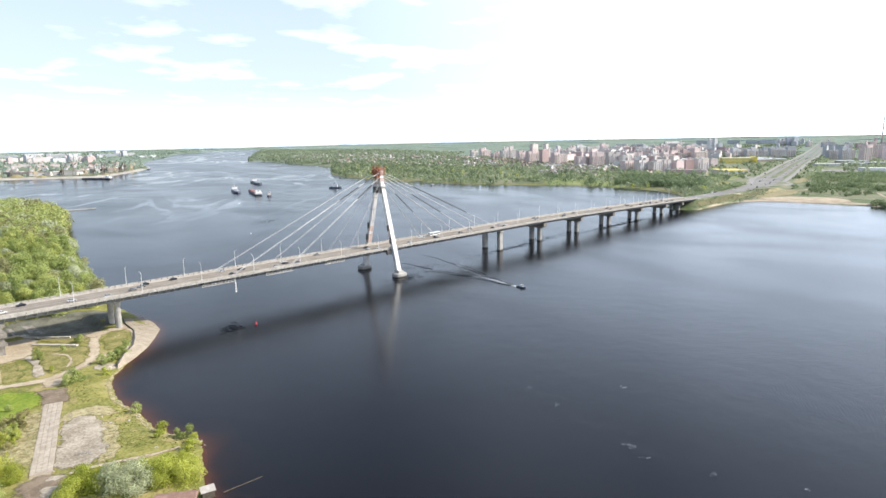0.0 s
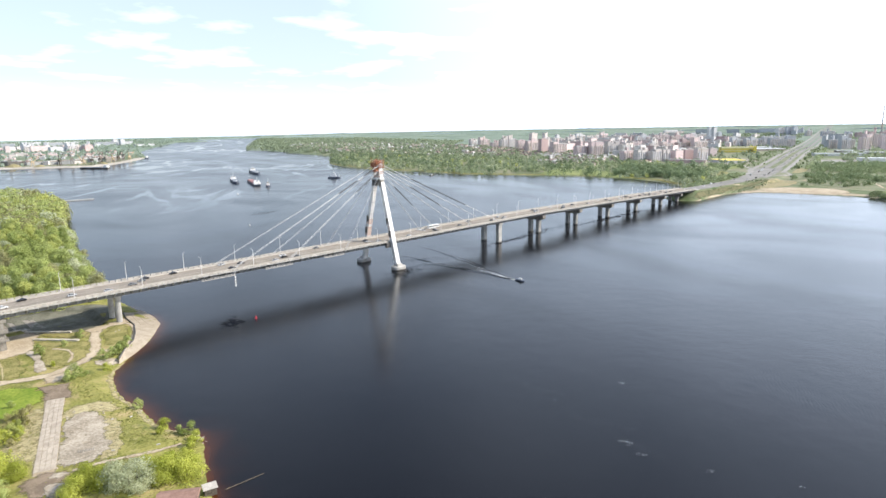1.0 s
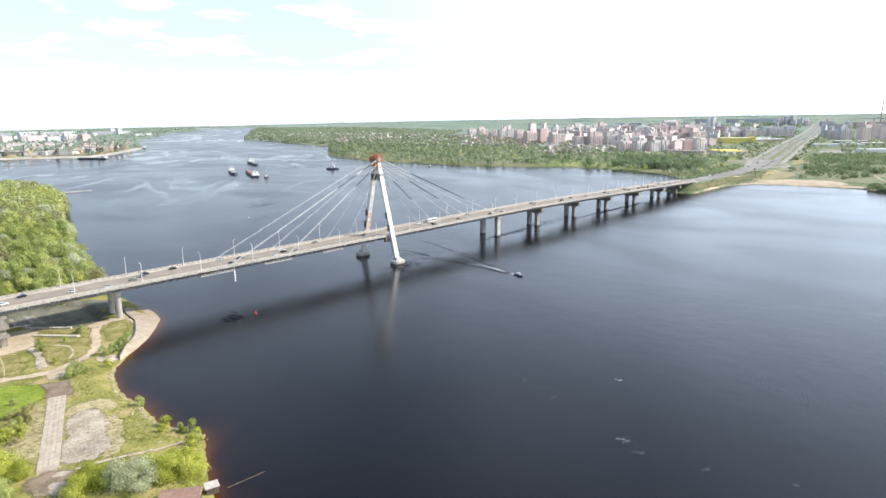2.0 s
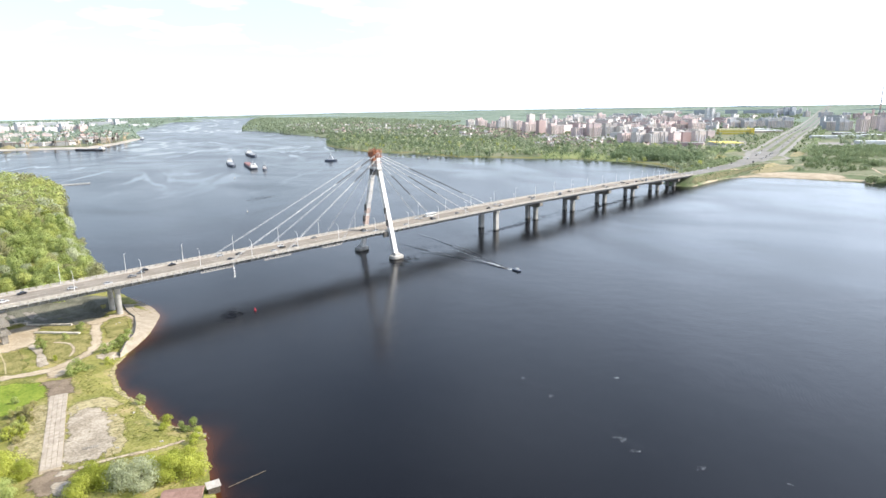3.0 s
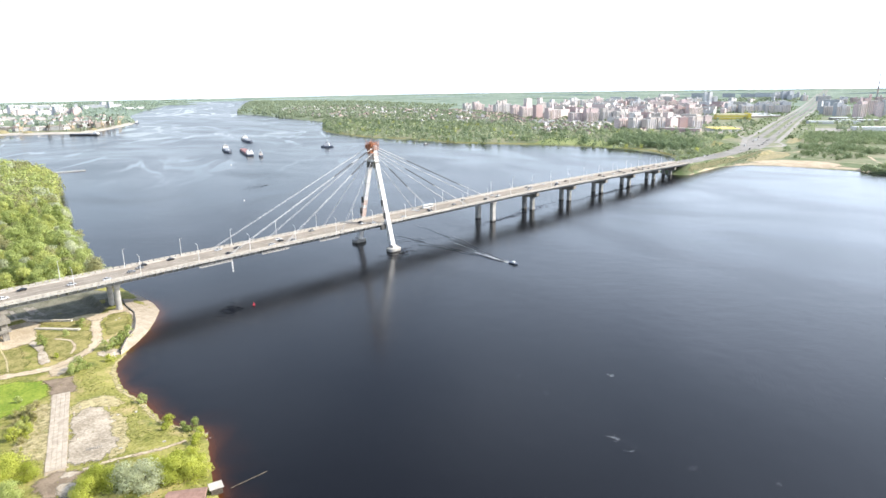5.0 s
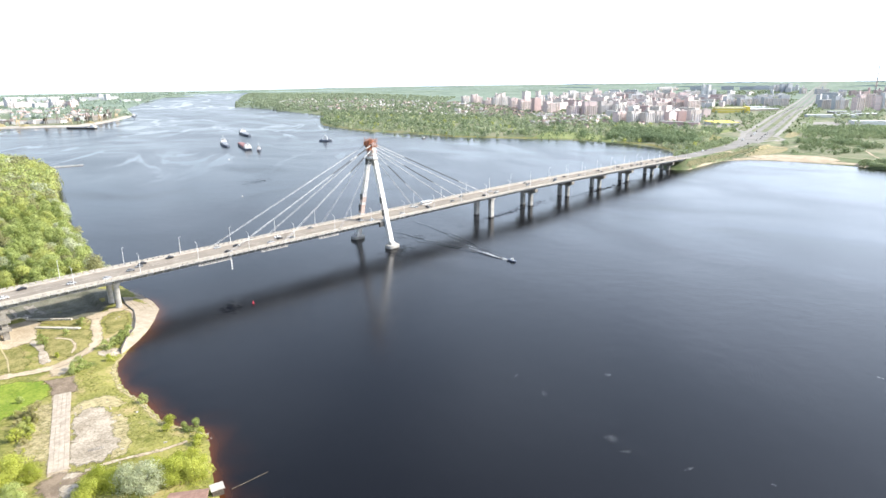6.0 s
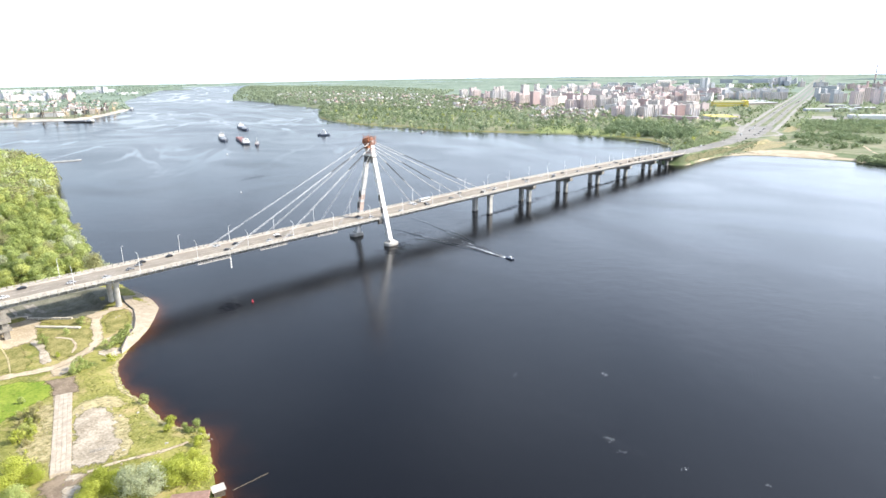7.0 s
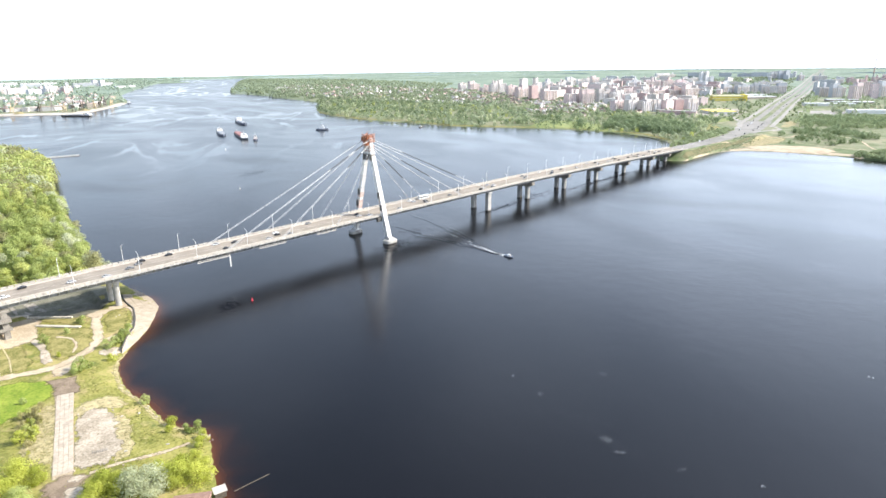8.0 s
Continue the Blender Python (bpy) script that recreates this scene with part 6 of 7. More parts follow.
lay("dry_grass", blob([(-256, -92), (-250, -96), (-256, -118), (-262, -140), (-272, -132), (-266, -108)], 0.14, 14, 1, 0.34), STRAW, "bleached dry grass among the scrub", "dry grass")
lay("rubble_field", blob([(-249.5, -112), (-242, -110), (-237.5, -114), (-238, -123), (-241.5, -132), (-244.5, -145), (-250, -151), (-260.5, -147.5), (-258, -136), (-253.5, -123)], 0.20, 18, 1, 0.11), RUBBLE, "bare field of pale rubble and dust", "rubble")
lay("dirt_patch", blob([(-248, -71), (-237, -75), (-240.5, -92), (-250.5, -89)], 0.21, 14, 0, 0.1), DIRT, "damp dark earth at the end of the slab road", "dirt")
lay("dirt_patch", blob([(-271, -146), (-260, -148), (-257, -152), (-262, -157), (-269, -164), (-274, -156)], 0.15, 12), DIRT, "dark bare earth", "dirt")
lay("sand_bank", blob([(-265, -150), (-260, -150), (-258, -153), (-263, -155)], 0.22), RUBBLE, "pale gravel spread on the earth", "sand")
lay("sand_bank", blob([(-267, -155), (-261, -157), (-263, -167), (-269, -163)], 0.22), RUBBLE, "pale gravel spread on the earth", "sand")
lay("dirt_road", ribbon([(-258, -152), (-249, -153), (-242, -156), (-234, -158.5), (-227, -158)], 3.0, 0.18, 6, 2.5, rough=True, bare=0.24), SAND, "faint pale track to the shore", "dirt road")
# concrete apron round the point
inner = smooth_outline([(-189, 31), (-186, 12), (-189, -2), (-190, -16), (-195, -31), (-200, -42), (-207, -51), (-213.5, -62)], 0)
outer = [(-176.5, 31), (-174.5, 12), (-174.5, -2), (-177, -17), (-186, -32), (-194.5, -44), (-204, -54.5), (-214.5, -64)]
apron = new("embankment")
tagged(apron, "pale concrete-slab embankment round the point", "embankment", kind="structure")
APRON = material("apron_concrete", (0.28, 0.235, 0.175), (0.40, 0.34, 0.265), 0.3, 0.9, bump=0.02)
ti = np.linspace(0, 7, 50)
ix, iy = np.interp(ti, range(8), inner[:, 0]), np.interp(ti, range(8), inner[:, 1])
ox, oy = np.interp(ti, range(8), np.array(outer)[:, 0]), np.interp(ti, range(8), np.array(outer)[:, 1])
for i in range(49):
    for j in range(4):
        q = []
        for di, dj in ((0, 0), (1, 0), (1, 1), (0, 1)):
            f = (j + dj) / 4
            c = np.array([ix[i + di] * (1 - f) + ox[i + di] * f, iy[i + di] * (1 - f) + oy[i + di] * f])
            q.append((c[0], c[1], 2.5 * (1 - f) + 0.1 * f + 0.06 * ((i * 7 + j * 3) % 5) / 5))
        mid = np.mean(q, 0)
        q = [tuple(mid + (np.array(p) - mid) * 0.975) for p in q]
        lowq = [(a, b_, c - 0.6) for a, b_, c in q]
        part("slab", Build().add(lowq + q, [(3, 2, 1, 0), (4, 5, 6, 7), (0, 1, 5, 4), (1, 2, 6, 5), (2, 3, 7, 6), (3, 0, 4, 7)]), APRON, apron, fix=True)
b = Build()
b.loft([[(x - 0.25, y, 2.0), (x + 0.25, y, 2.0), (x + 0.25, y, 2.75), (x - 0.25, y, 2.75)] for x, y in zip(ix, iy)])
part("kerb", b, CONCRETE_DARK, apron, "dark stained kerb", fix=True)

lay("dirt_road", ribbon([(-246, -88), (-264.6, -148)], 9.0, 0.13, 8, 3.0), SAND, "sandy bed of the slab road", "dirt road")

# road of concrete slabs, four abreast
slab_road = new("slab_road")
tagged(slab_road, "straight road of pale concrete slabs laid four abreast", "slab road", kind="structure")
SLAB = material("slab_concrete", (0.34, 0.288, 0.225), (0.485, 0.42, 0.342), 0.5, 0.9, vary=0.05, fine=7)
me = Build().box(-0.715, -1.478, -0.25, 0.715, 1.478, 0.1, taper=0.01).mesh("slab")
me.materials.append(SLAB)
a0, a1 = Vector((-246.2, -89.6)), Vector((-264.2, -146.5))
along = (a1 - a0).normalized()
side = Vector((-along.y, along.x))
sr = random.Random(3)
for i in range(20):
    for j in range(4):
        c = a0 + along * (i * 2.96 + 1.4) + side * ((j - 1.5) * 1.5)
        ob = new("slab", me)
        ob.parent = slab_road
        ob.matrix_local = pose(c.x, c.y, ground_z(c.x, c.y) + 0.22 + sr.uniform(-0.03, 0.04), sr.uniform(-0.3, 0.3), sr.uniform(-0.3, 0.3), math.degrees(math.atan2(along.y, along.x)) - 90 + sr.uniform(-0.6, 0.6))

# bushes and trees on the near bank
GRN, YEL, SIL = LEAF_FRESH, LEAF_YELLOW, LEAF_SILVER
BUSHES = ((-205, -46, 1.9, 0), (-207, -49, 1.4, 0), (-211, -53, 1.6, 0), (-214, -55, 1.5, 0), (-218, -56, 1.5, 0), (-209, -50, 1.1, 0), (-221, -69, 1.2, 1), (-226, -117, 1.25, 0), (-226, -141, 1.4, 1), (-224, -149, 1.0, 0), (-221.5, -152, 1.5, 0),
          (-229, -146, 0.9, 1), (-234, -71, 1.9, 0), (-237, -73, 1.5, 0), (-231, -70, 1.1, 0), (-237, -29, 1.5, 0), (-226, -26, 1.1, 0), (-237, -50, 0.8, 1), (-216, -16, 1.3, 0), (-260, -86, 0.9, 0), (-222, -158, 1.2, 1), (-225, -162, 1.3, 1))
for i, (x, y, s, k) in enumerate(BUSHES):
    plant("bush", i % 2, (GRN, YEL)[k], x, y, ground_z(x, y) - 0.1, s, 40 * i, ("dense green bush on the river bank", "yellow-green bush on the river bank")[k], "bank bushes")
BIG = ((-258, -165, "sallow", 1.0, 1), (-262, -168, "sallow", 0.9, 1), (-252, -172, "sallow", 1.12, 2), (-247, -175, "sallow", 1.15, 2), (-240, -177, "sallow", 1.15, 1), (-235, -180, "sallow", 1.05, 1), (-255, -168, "sallow", 0.9, 1),
       (-231, -176, "sallow", 0.75, 1), (-275, -140, "sallow", 1.1, 1), (-271, -144, "sallow", 0.75, 1), (-281, -146, "sallow", 1.1, 1), (-284, -137, "sallow", 1.0, 1), (-278, -153, "sallow", 0.9, 0), (-288, -152, "sallow", 1.14, 1), (-243, -170, "sallow", 0.85, 1), (-236, -171, "sallow", 0.8, 1), (-230, -168, "sallow", 0.55, 1))
for i, (x, y, kind, s, k) in enumerate(BIG):
    plant(kind, i % 2, LEAVES[k][0], x, y, ground_z(x, y) - 0.3, s, 55 * i, LEAVES[k][1], "bank trees")
sc = np.random.default_rng(12)
k = 0
while k < 48:
    x, y = sc.uniform(-290, -252), sc.uniform(-145, -92)
    if x > -249 - (-89 - y) * 0.33 - 5 or x < -306 + (y + 356) * 0.19 - 8:
        continue
    k += 1
    c = int(sc.integers(0, 3))
    plant("bush", k % 2, (LEAF_LIME, YEL, LEAF_SCRUB)[c], x, y, ground_z(x, y) - 0.1, sc.uniform(0.35, 0.95) * (1.7 if k % 7 == 0 else 1), sc.uniform(0, 360), ("low green scrub in dry grass", "yellow-green scrub in dry grass", "greyish leafless scrub in dry grass")[c], "bank bushes")


# grass tufts of the near bank
def tufts():
    n = 26000
    r = np.random.default_rng(2)
    x, y = r.uniform(-300, -180, n), r.uniform(-200, 0, n)
    d = bank_distance(x, y)
    ok = (d > 1.5) & (np.sin(x * 0.21 + 2 * np.sin(y * 0.13)) + r.uniform(-0.7, 0.7, n) > -0.2)
    lx = a0.x + (y - a0.y) / along.y * along.x
    ok &= ~((np.abs(x - lx) < 5) & (y < -85) & (y > -150))
    ok &= ~(in_poly(x, y, [(-249, -108), (-236, -112), (-246, -148), (-260, -148)]))
    ok &= ~((y > -70) & (x > -262))
    x, y = x[ok], y[ok]
    z = relief(x, y)
    m = len(x)
    a, s, h = r.uniform(0, math.pi, m), r.uniform(0.15, 0.5, m), r.uniform(0.06, 0.24, m)
    dx, dy = np.cos(a) * s, np.sin(a) * s
    q = np.stack([np.stack([x - dx, y - dy, z], 1), np.stack([x + dx, y + dy, z], 1), np.stack([x + dx * 1.2 + r.uniform(-.2, .2, m), y + dy * 1.2, z + h], 1), np.stack([x - dx * 1.2, y - dy * 1.2 + r.uniform(-.2, .2, m), z + h], 1)], 1)
    return big_mesh("grass", q.reshape(-1, 3), np.arange(4 * m).reshape(-1, 4))


GRASS = leafy("grass_blades", (0.12, 0.165, 0.03), (0.36, 0.33, 0.13), 0.09)
tagged(part("grass", tufts(), GRASS), "rough tufts of green and dry grass", "grass", kind="stuff")

# stones at the water's edge and litter on the grass
def stone(seed):
    r = random.Random(seed)
    bm = bmesh.new()
    bmesh.ops.create_icosphere(bm, subdivisions=1, radius=1)
    for v in bm.verts:
        v.co *= r.uniform(0.7, 1.15)
        v.co.z *= 0.6
    m_ = bpy.data.meshes.new("stone")
    bm.to_mesh(m_)
    bm.free()
    m_.materials.append(STONE)
    return m_


STONE = material("pale_stone", (0.30, 0.26, 0.22), (0.48, 0.43, 0.37), 0.8, 0.9, vary=0.2)
STONES = [stone(i) for i in range(3)]
sr = random.Random(17)
for i in range(36):
    f = sr.random()
    if i < 20:
        x, y = -220.6 + sr.gauss(0, 1.1), -156.5 + sr.gauss(0, 1.6)
    else:
        x, y = -226.5 + sr.uniform(-1.5, 2.0), -140 + f * 60
    ob = new("stone", STONES[i % 3])
    s = sr.uniform(0.2, 0.55)
    ob.matrix_world = pose(x, y, max(-0.1, ground_z(x, y)) + s * 0.2, 0, 0, sr.uniform(0, 360)) @ Matrix.Scale(s, 4)
    tagged(ob, "pale rounded stone at the water's edge", "stone", "shore stones")
for x, y in ((-201, -21), (-199, -20), (-231, -124), (-233, -154), (-245, -148), (-237, -123)):
    ob = part("concrete_block", Build().box(-0.6, -0.28, -0.2, 0.6, 0.28, 0.2, taper=0.05), CONCRETE)
    ob.matrix_world = pose(x, y, ground_z(x, y) + 0.1, 0, 0, x * 31 % 180)
    tagged(ob, "pale concrete block lying in the grass", "block")

def rubble_bits():
    """Broken slabs and lumps strewn over the rubble field and its rim."""
    r = random.Random(44)
    b = Build()
    for _ in range(190):
        f = r.random()
        x, y = -244 - 11 * f + r.gauss(0, 3.6), -110 - 40 * f + r.gauss(0, 2.5)
        s, h, t = r.uniform(0.12, 0.5), r.uniform(0.04, 0.18), r.uniform(0, 360)
        b.box(-s, -s * r.uniform(0.4, 0.9), -0.1, s, s * r.uniform(0.4, 0.9), h, pose(x, y, ground_z(x, y) + 0.15, r.uniform(-12, 12), r.uniform(-12, 12), t), s * 0.15)
    return b


tagged(part("rubble", rubble_bits(), RUBBLE), "broken concrete lumps strewn over the bare ground", "rubble", kind="stuff")
b = Build()
for k in range(8):
    x, y = -253.0 + k * 0.58, -140.2 - k * 0.24
    b.box(-0.14, -0.75, -0.1, 0.14, 0.75, 0.16, pose(x, y, ground_z(x, y) + 0.16, 0, 0, -24 + 3 * math.sin(k * 2.1)))
tagged(part("concrete_grid", b, OLD_CONCRETE), "dark remains of a concrete grid in the rubble", "ruin")

# boathouses at the water
hut = thing("boathouse", "small hut with a rusty brown sheet roof by the water", "hut", at=(-242.3, -191.2, ground_z(-242, -191)), turn=-35)
part("wall", Build().box(-5, -3.2, -1, 5, 3.2, 2.6), BARK, hut)
part("roof", Build().add([(-5.6, -3.8, 2.5), (5.6, -3.8, 2.5), (5.6, 3.8, 2.5), (-5.6, 3.8, 2.5), (-5.6, 0, 4.0), (5.6, 0, 4.0)], [(3, 2, 1, 0), (0, 1, 5, 4), (2, 3, 4, 5), (1, 2, 5), (3, 0, 4)]),
     material("rusty_sheet", (0.22, 0.13, 0.10), (0.32, 0.20, 0.16), 0.7, 0.8), hut, "rusty brown sheet roof")
hut = thing("boathouse", "small boat shed with a pale sheet-metal roof over the water", "hut", at=(-233.0, -190.8, 0.0), turn=-14)
hut.scale = (0.86, 0.86, 0.9)
part("wall", Build().box(-2.0, -1.4, -1, 2.0, 1.4, 2.4), BARK, hut)
part("roof", Build().add([(-2.4, -1.7, 2.4), (2.4, -1.7, 2.4), (2.4, 1.7, 3.1), (-2.4, 1.7, 3.1), (-2.4, -1.7, 2.55), (2.4, -1.7, 2.55), (2.4, 1.7, 3.25), (-2.4, 1.7, 3.25)], [(3, 2, 1, 0), (4, 5, 6, 7), (0, 1, 5, 4), (1, 2, 6, 5), (2, 3, 7, 6), (3, 0, 4, 7)]), RAIL_PAINT, hut)
boom = thing("log_boom", "dark floating log boom reaching out from the shore", "boom", at=(-229, -192, 0))
for i in range(5):
    p0, p1 = Vector((i * 2.5, -0.1 * i, 0.05)), Vector((i * 2.5 + 2.4, -0.1 * i - 0.08, 0.05))
    part("log", Build().tube(p0, p1, 0.17, 0.15, 8), BARK, boom)


# ---------------------------------------------------------------- cars
GLASS = material("car_glass", (0.02, 0.022, 0.025), (0.04, 0.042, 0.045), 1.0, 0.08)
TYRE = material("tyre", (0.02, 0.02, 0.02), (0.035, 0.035, 0.035), 2.0, 0.9)
CAR_COLOURS = {"white": (0.78, 0.78, 0.77), "silver": (0.48, 0.49, 0.50), "black": (0.022, 0.022, 0.025), "dark blue": (0.03, 0.04, 0.07), "red": (0.25, 0.04, 0.035), "grey": (0.20, 0.205, 0.21)}
CAR_PAINT = {k: material(k.replace(" ", "_") + "_car_paint", tuple(x * 0.9 for x in v), v, 0.5, 0.25) for k, v in CAR_COLOURS.items()}


def car_body(van):
    b = Build()
    if van:
        prof = [(-2.7, 0.35), (2.6, 0.35), (2.7, 0.9), (2.3, 1.25), (1.6, 2.15), (-2.65, 2.25), (-2.75, 0.9)]
    else:
        prof = [(-2.1, 0.3), (2.1, 0.3), (2.18, 0.62), (2.0, 0.84), (0.95, 0.95), (-1.25, 0.98), (-2.1, 0.95), (-2.18, 0.6)]
    b.loft([[(x * (0.97 if abs(y) > 0.85 else 1), y, z) for x, z in prof] for y in (-0.9, -0.82, 0.82, 0.9)])
    return b.mesh("body")


def car_cabin(van):
    b = Build()
    if van:
        b.loft([[(1.72, y, 1.3), (2.24, y, 1.3), (1.70, y, 2.0), (1.5, y, 2.0)] for y in (-0.915, 0.915)])
    else:
        b.loft([[(-1.5, y * 1.0, 0.96), (1.0, y, 0.94), (0.35, y * 0.84, 1.40), (-1.0, y * 0.84, 1.42)] for y in (-0.84, 0.84)])
    return b.mesh("windows")


def car_roof(van):
    return (Build().box(-2.6, -0.8, 2.2, 1.5, 0.8, 2.3, taper=0.05) if van else Build().box(-1.02, -0.70, 1.40, 0.36, 0.70, 1.47, taper=0.05)).mesh("roof")


WHEEL = Build().tube((0, -0.11, 0), (0, 0.11, 0), 0.32, sides=12).mesh("wheel")
WHEEL.materials.append(TYRE)
CAR_MESH = {}
for van in (False, True):
    for c in CAR_PAINT:
        body, roof, win = car_body(van), car_roof(van), car_cabin(van)
        for m_, mt in ((body, CAR_PAINT[c]), (roof, CAR_PAINT[c]), (win, GLASS)):
            m_.materials.append(mt)
            bm = bmesh.new()
            bm.from_mesh(m_)
            bmesh.ops.recalc_face_normals(bm, faces=bm.faces)
            bm.to_mesh(m_)
            bm.free()
        CAR_MESH[van, c] = (body, roof, win)


def car(x, y, z, turn, colour, van=False, pitch=0.0, where="on the bridge", wheels=True):
    t = thing("van" if van else "car", f"{colour} {'delivery van' if van else 'saloon car'} driving {where}", "van" if van else "car", at=(x, y, z), turn=turn, group="traffic")
    body, roof, win = CAR_MESH[van, colour]
    part("body", body, None, t)
    part("roof", roof, None, t)
    part("windows", win, None, t)
    for wx in (-1.35, 1.3) if wheels else ():
        for wy in (-0.82, 0.82):
            ob = new("wheel", WHEEL)
            ob.parent = t
            ob.matrix_local = pose(wx * (1.25 if van else 1), wy, 0.32)
    return t


cr = random.Random(31)
tones = list(CAR_PAINT)
for lane, away in ((-6.6, True), (-2.3, True), (2.3, False), (6.6, False)):
    x = -300 + cr.uniform(0, 30)
    while x < 540:
        colour = cr.choices(tones, (1.6, 2.4, 5, 1, 0.3, 3))[0]
        van = cr.random() < 0.12 and colour in ("white", "silver")
        car(x, BY + lane + cr.uniform(-0.3, 0.3), float(road_z(x)) + 0.01, (0 if away else 180) + cr.uniform(-1, 1), colour, van)
        x += cr.choice((16, 30, 48, 70, 95, 60))
for i in range(80):
    x = cr.uniform(600, 2400) if i > 12 else cr.uniform(880, 1060)
    side_ = cr.choice((-1, 1))
    o = side_ * (cr.choice((4.5, 8.0)) + np.clip((x - 560) / 400, 0, 1) * 5.5)
    y = float(road_y(x)) + o
    car(x, y, float(relief(np.array([x]), np.array([y]))[0]) + 0.3, 11 + (0 if side_ < 0 else 180), cr.choice(("white", "silver", "grey", "white", "black")), cr.random() < 0.2, 0, "on the avenue", False)

# a town bus on the bridge
bus = thing("bus", "white town bus crossing the bridge", "bus", at=(58, BY + 6.4, float(road_z(58))), turn=180)
part("body", Build().box(-5.6, -1.25, 0.35, 5.6, 1.25, 3.0, taper=0.08), CAR_PAINT["white"], bus)
part("windows", Build().box(-5.4, -1.262, 1.3, 5.55, 1.262, 2.2), GLASS, bus)
for wx in (-3.4, 3.4):
    for wy in (-1.1, 1.1):
        ob = new("wheel", WHEEL)
        ob.parent = bus
        ob.matrix_local = pose(wx, wy, 0.45) @ Matrix.Scale(1.4, 4)


# ---------------------------------------------------------------- on the water
HULL_DARK = material("dark_hull", (0.075, 0.09, 0.125), (0.13, 0.15, 0.19), 0.3, 0.5)
DECK_RED = material("red_ship_deck", (0.26, 0.13, 0.12), (0.38, 0.21, 0.20), 0.15, 0.7)
DECK_GREY = material("ship_deck", (0.20, 0.22, 0.25), (0.34, 0.36, 0.39), 0.2, 0.7)


def hull_rings(length, beam, z0, z1, flare=1.0):
    rings = []
    for z, g in ((z0, 0.86), (z0 + (z1 - z0) * 0.5, 0.97), (z1, flare)):
        r = []
        for f, w in ((-0.5, 0.72), (-0.46, 0.95), (-0.3, 1), (0.28, 1), (0.38, 0.86), (0.45, 0.55), (0.5, 0.06)):
            r.append((f * length * (0.97 + 0.03 * g), w * beam / 2 * g, z))
        r += [(x, -y, z) for x, y, z in reversed(r)]
        rings.append(r)
    return rings


def ship(x, y, turn, length, beam, hull_mt, deck_mt, label, cargo=True, house_at=-0.38, house_h=8.0, free=2.6, long=1.0):
    t = thing("ship", label, "ship", at=(x, y, 0), turn=turn, group="anchored ships")
    hull = part("hull", Build().loft(hull_rings(length, beam, -1.0, free)), hull_mt, t, fix=True)
    part("bulwark", Build().loft([[(a, b_, c + 0.02) for a, b_, c in hull_rings(length, beam, -1, free)[2]], [(a * 1.004, b_ * 1.01, c + 0.9) for a, b_, c in hull_rings(length, beam, -1, free)[2]]], caps=False), hull_mt, hull)
    part("deck", Build().add([(a * 0.99, b_ * 0.98, free + 0.05) for a, b_, c in hull_rings(length, beam, -1, free)[2]], [tuple(range(14))]), deck_mt, t)
    hx = house_at * length
    sup = part("superstructure", Build().box(hx - length * 0.09 * long, -beam * 0.42, free, hx + length * 0.07 * long, beam * 0.42, free + house_h * 0.4).box(hx - length * 0.06 * long, -beam * 0.36, free + house_h * 0.4, hx + length * 0.055 * long, beam * 0.36, free + house_h * 0.72), PAINT_WHITE, t)
    part("wheelhouse", Build().box(hx - length * 0.02, -beam * 0.32, free + house_h * 0.72, hx + length * 0.05, beam * 0.32, free + house_h), PAINT_WHITE, sup)
    part("wheelhouse_window", Build().box(hx + length * 0.048, -beam * 0.29, free + house_h * 0.82, hx + length * 0.0515, beam * 0.29, free + house_h * 0.95), GLASS, sup)
    part("funnel", Build().box(hx - length * 0.055, -1.2, free + house_h * 0.7, hx - length * 0.03, 1.2, free + house_h * 1.05, taper=0.2), HULL_DARK, sup)
    part("mast", Build().tube((hx, 0, free + house_h), (hx, 0, free + house_h + 6), 0.25, 0.12, 6), PAINT_WHITE, sup)
    if cargo:
        n = 4
        for i in range(n):
            a = -0.24 * length + i * 0.16 * length
            part("hatch", Build().box(a, -beam * 0.36, free, a + length * 0.14, beam * 0.36, free + 1.8, taper=0.15), deck_mt, t)
    part("foremast", Build().tube((length * 0.42, 0, free), (length * 0.42, 0, free + 6.5), 0.2, 0.1, 6), PAINT_WHITE, t)
    return t


ship(275, 755, 247, 78, 13, HULL_DARK, DECK_GREY, "grey river cargo ship with white stern house at anchor", True, -0.36, 7)
ship(412, 922, 249, 92, 15, HULL_DARK, DECK_GREY, "dark-hulled river cargo ship with white upper works", True, -0.34, 7, 3.0)
ship(283, 700, 68, 112, 14, HULL_DARK, DECK_RED, "long red-decked barge with white stern house at anchor", True, -0.42, 6.5)
ship(272, 630, 235, 24, 7, HULL_DARK, RUST, "small rusty work boat at anchor", False, 0.05, 6, 1.6)
ship(444, 670, 318, 25, 8.5, HULL_DARK, DECK_GREY, "river tug with white wheelhouse", False, -0.02, 9.5, 1.8, 2.6)
ship(232, 1402, 128, 80, 13, STEEL_DARK, DECK_GREY, "dark rusty barge moored at the port", True, -0.4, 7)
ship(525, 1823, 60, 45, 9, HULL_DARK, DECK_GREY, "dark work boat off the port", False, -0.2, 7, 1.8)

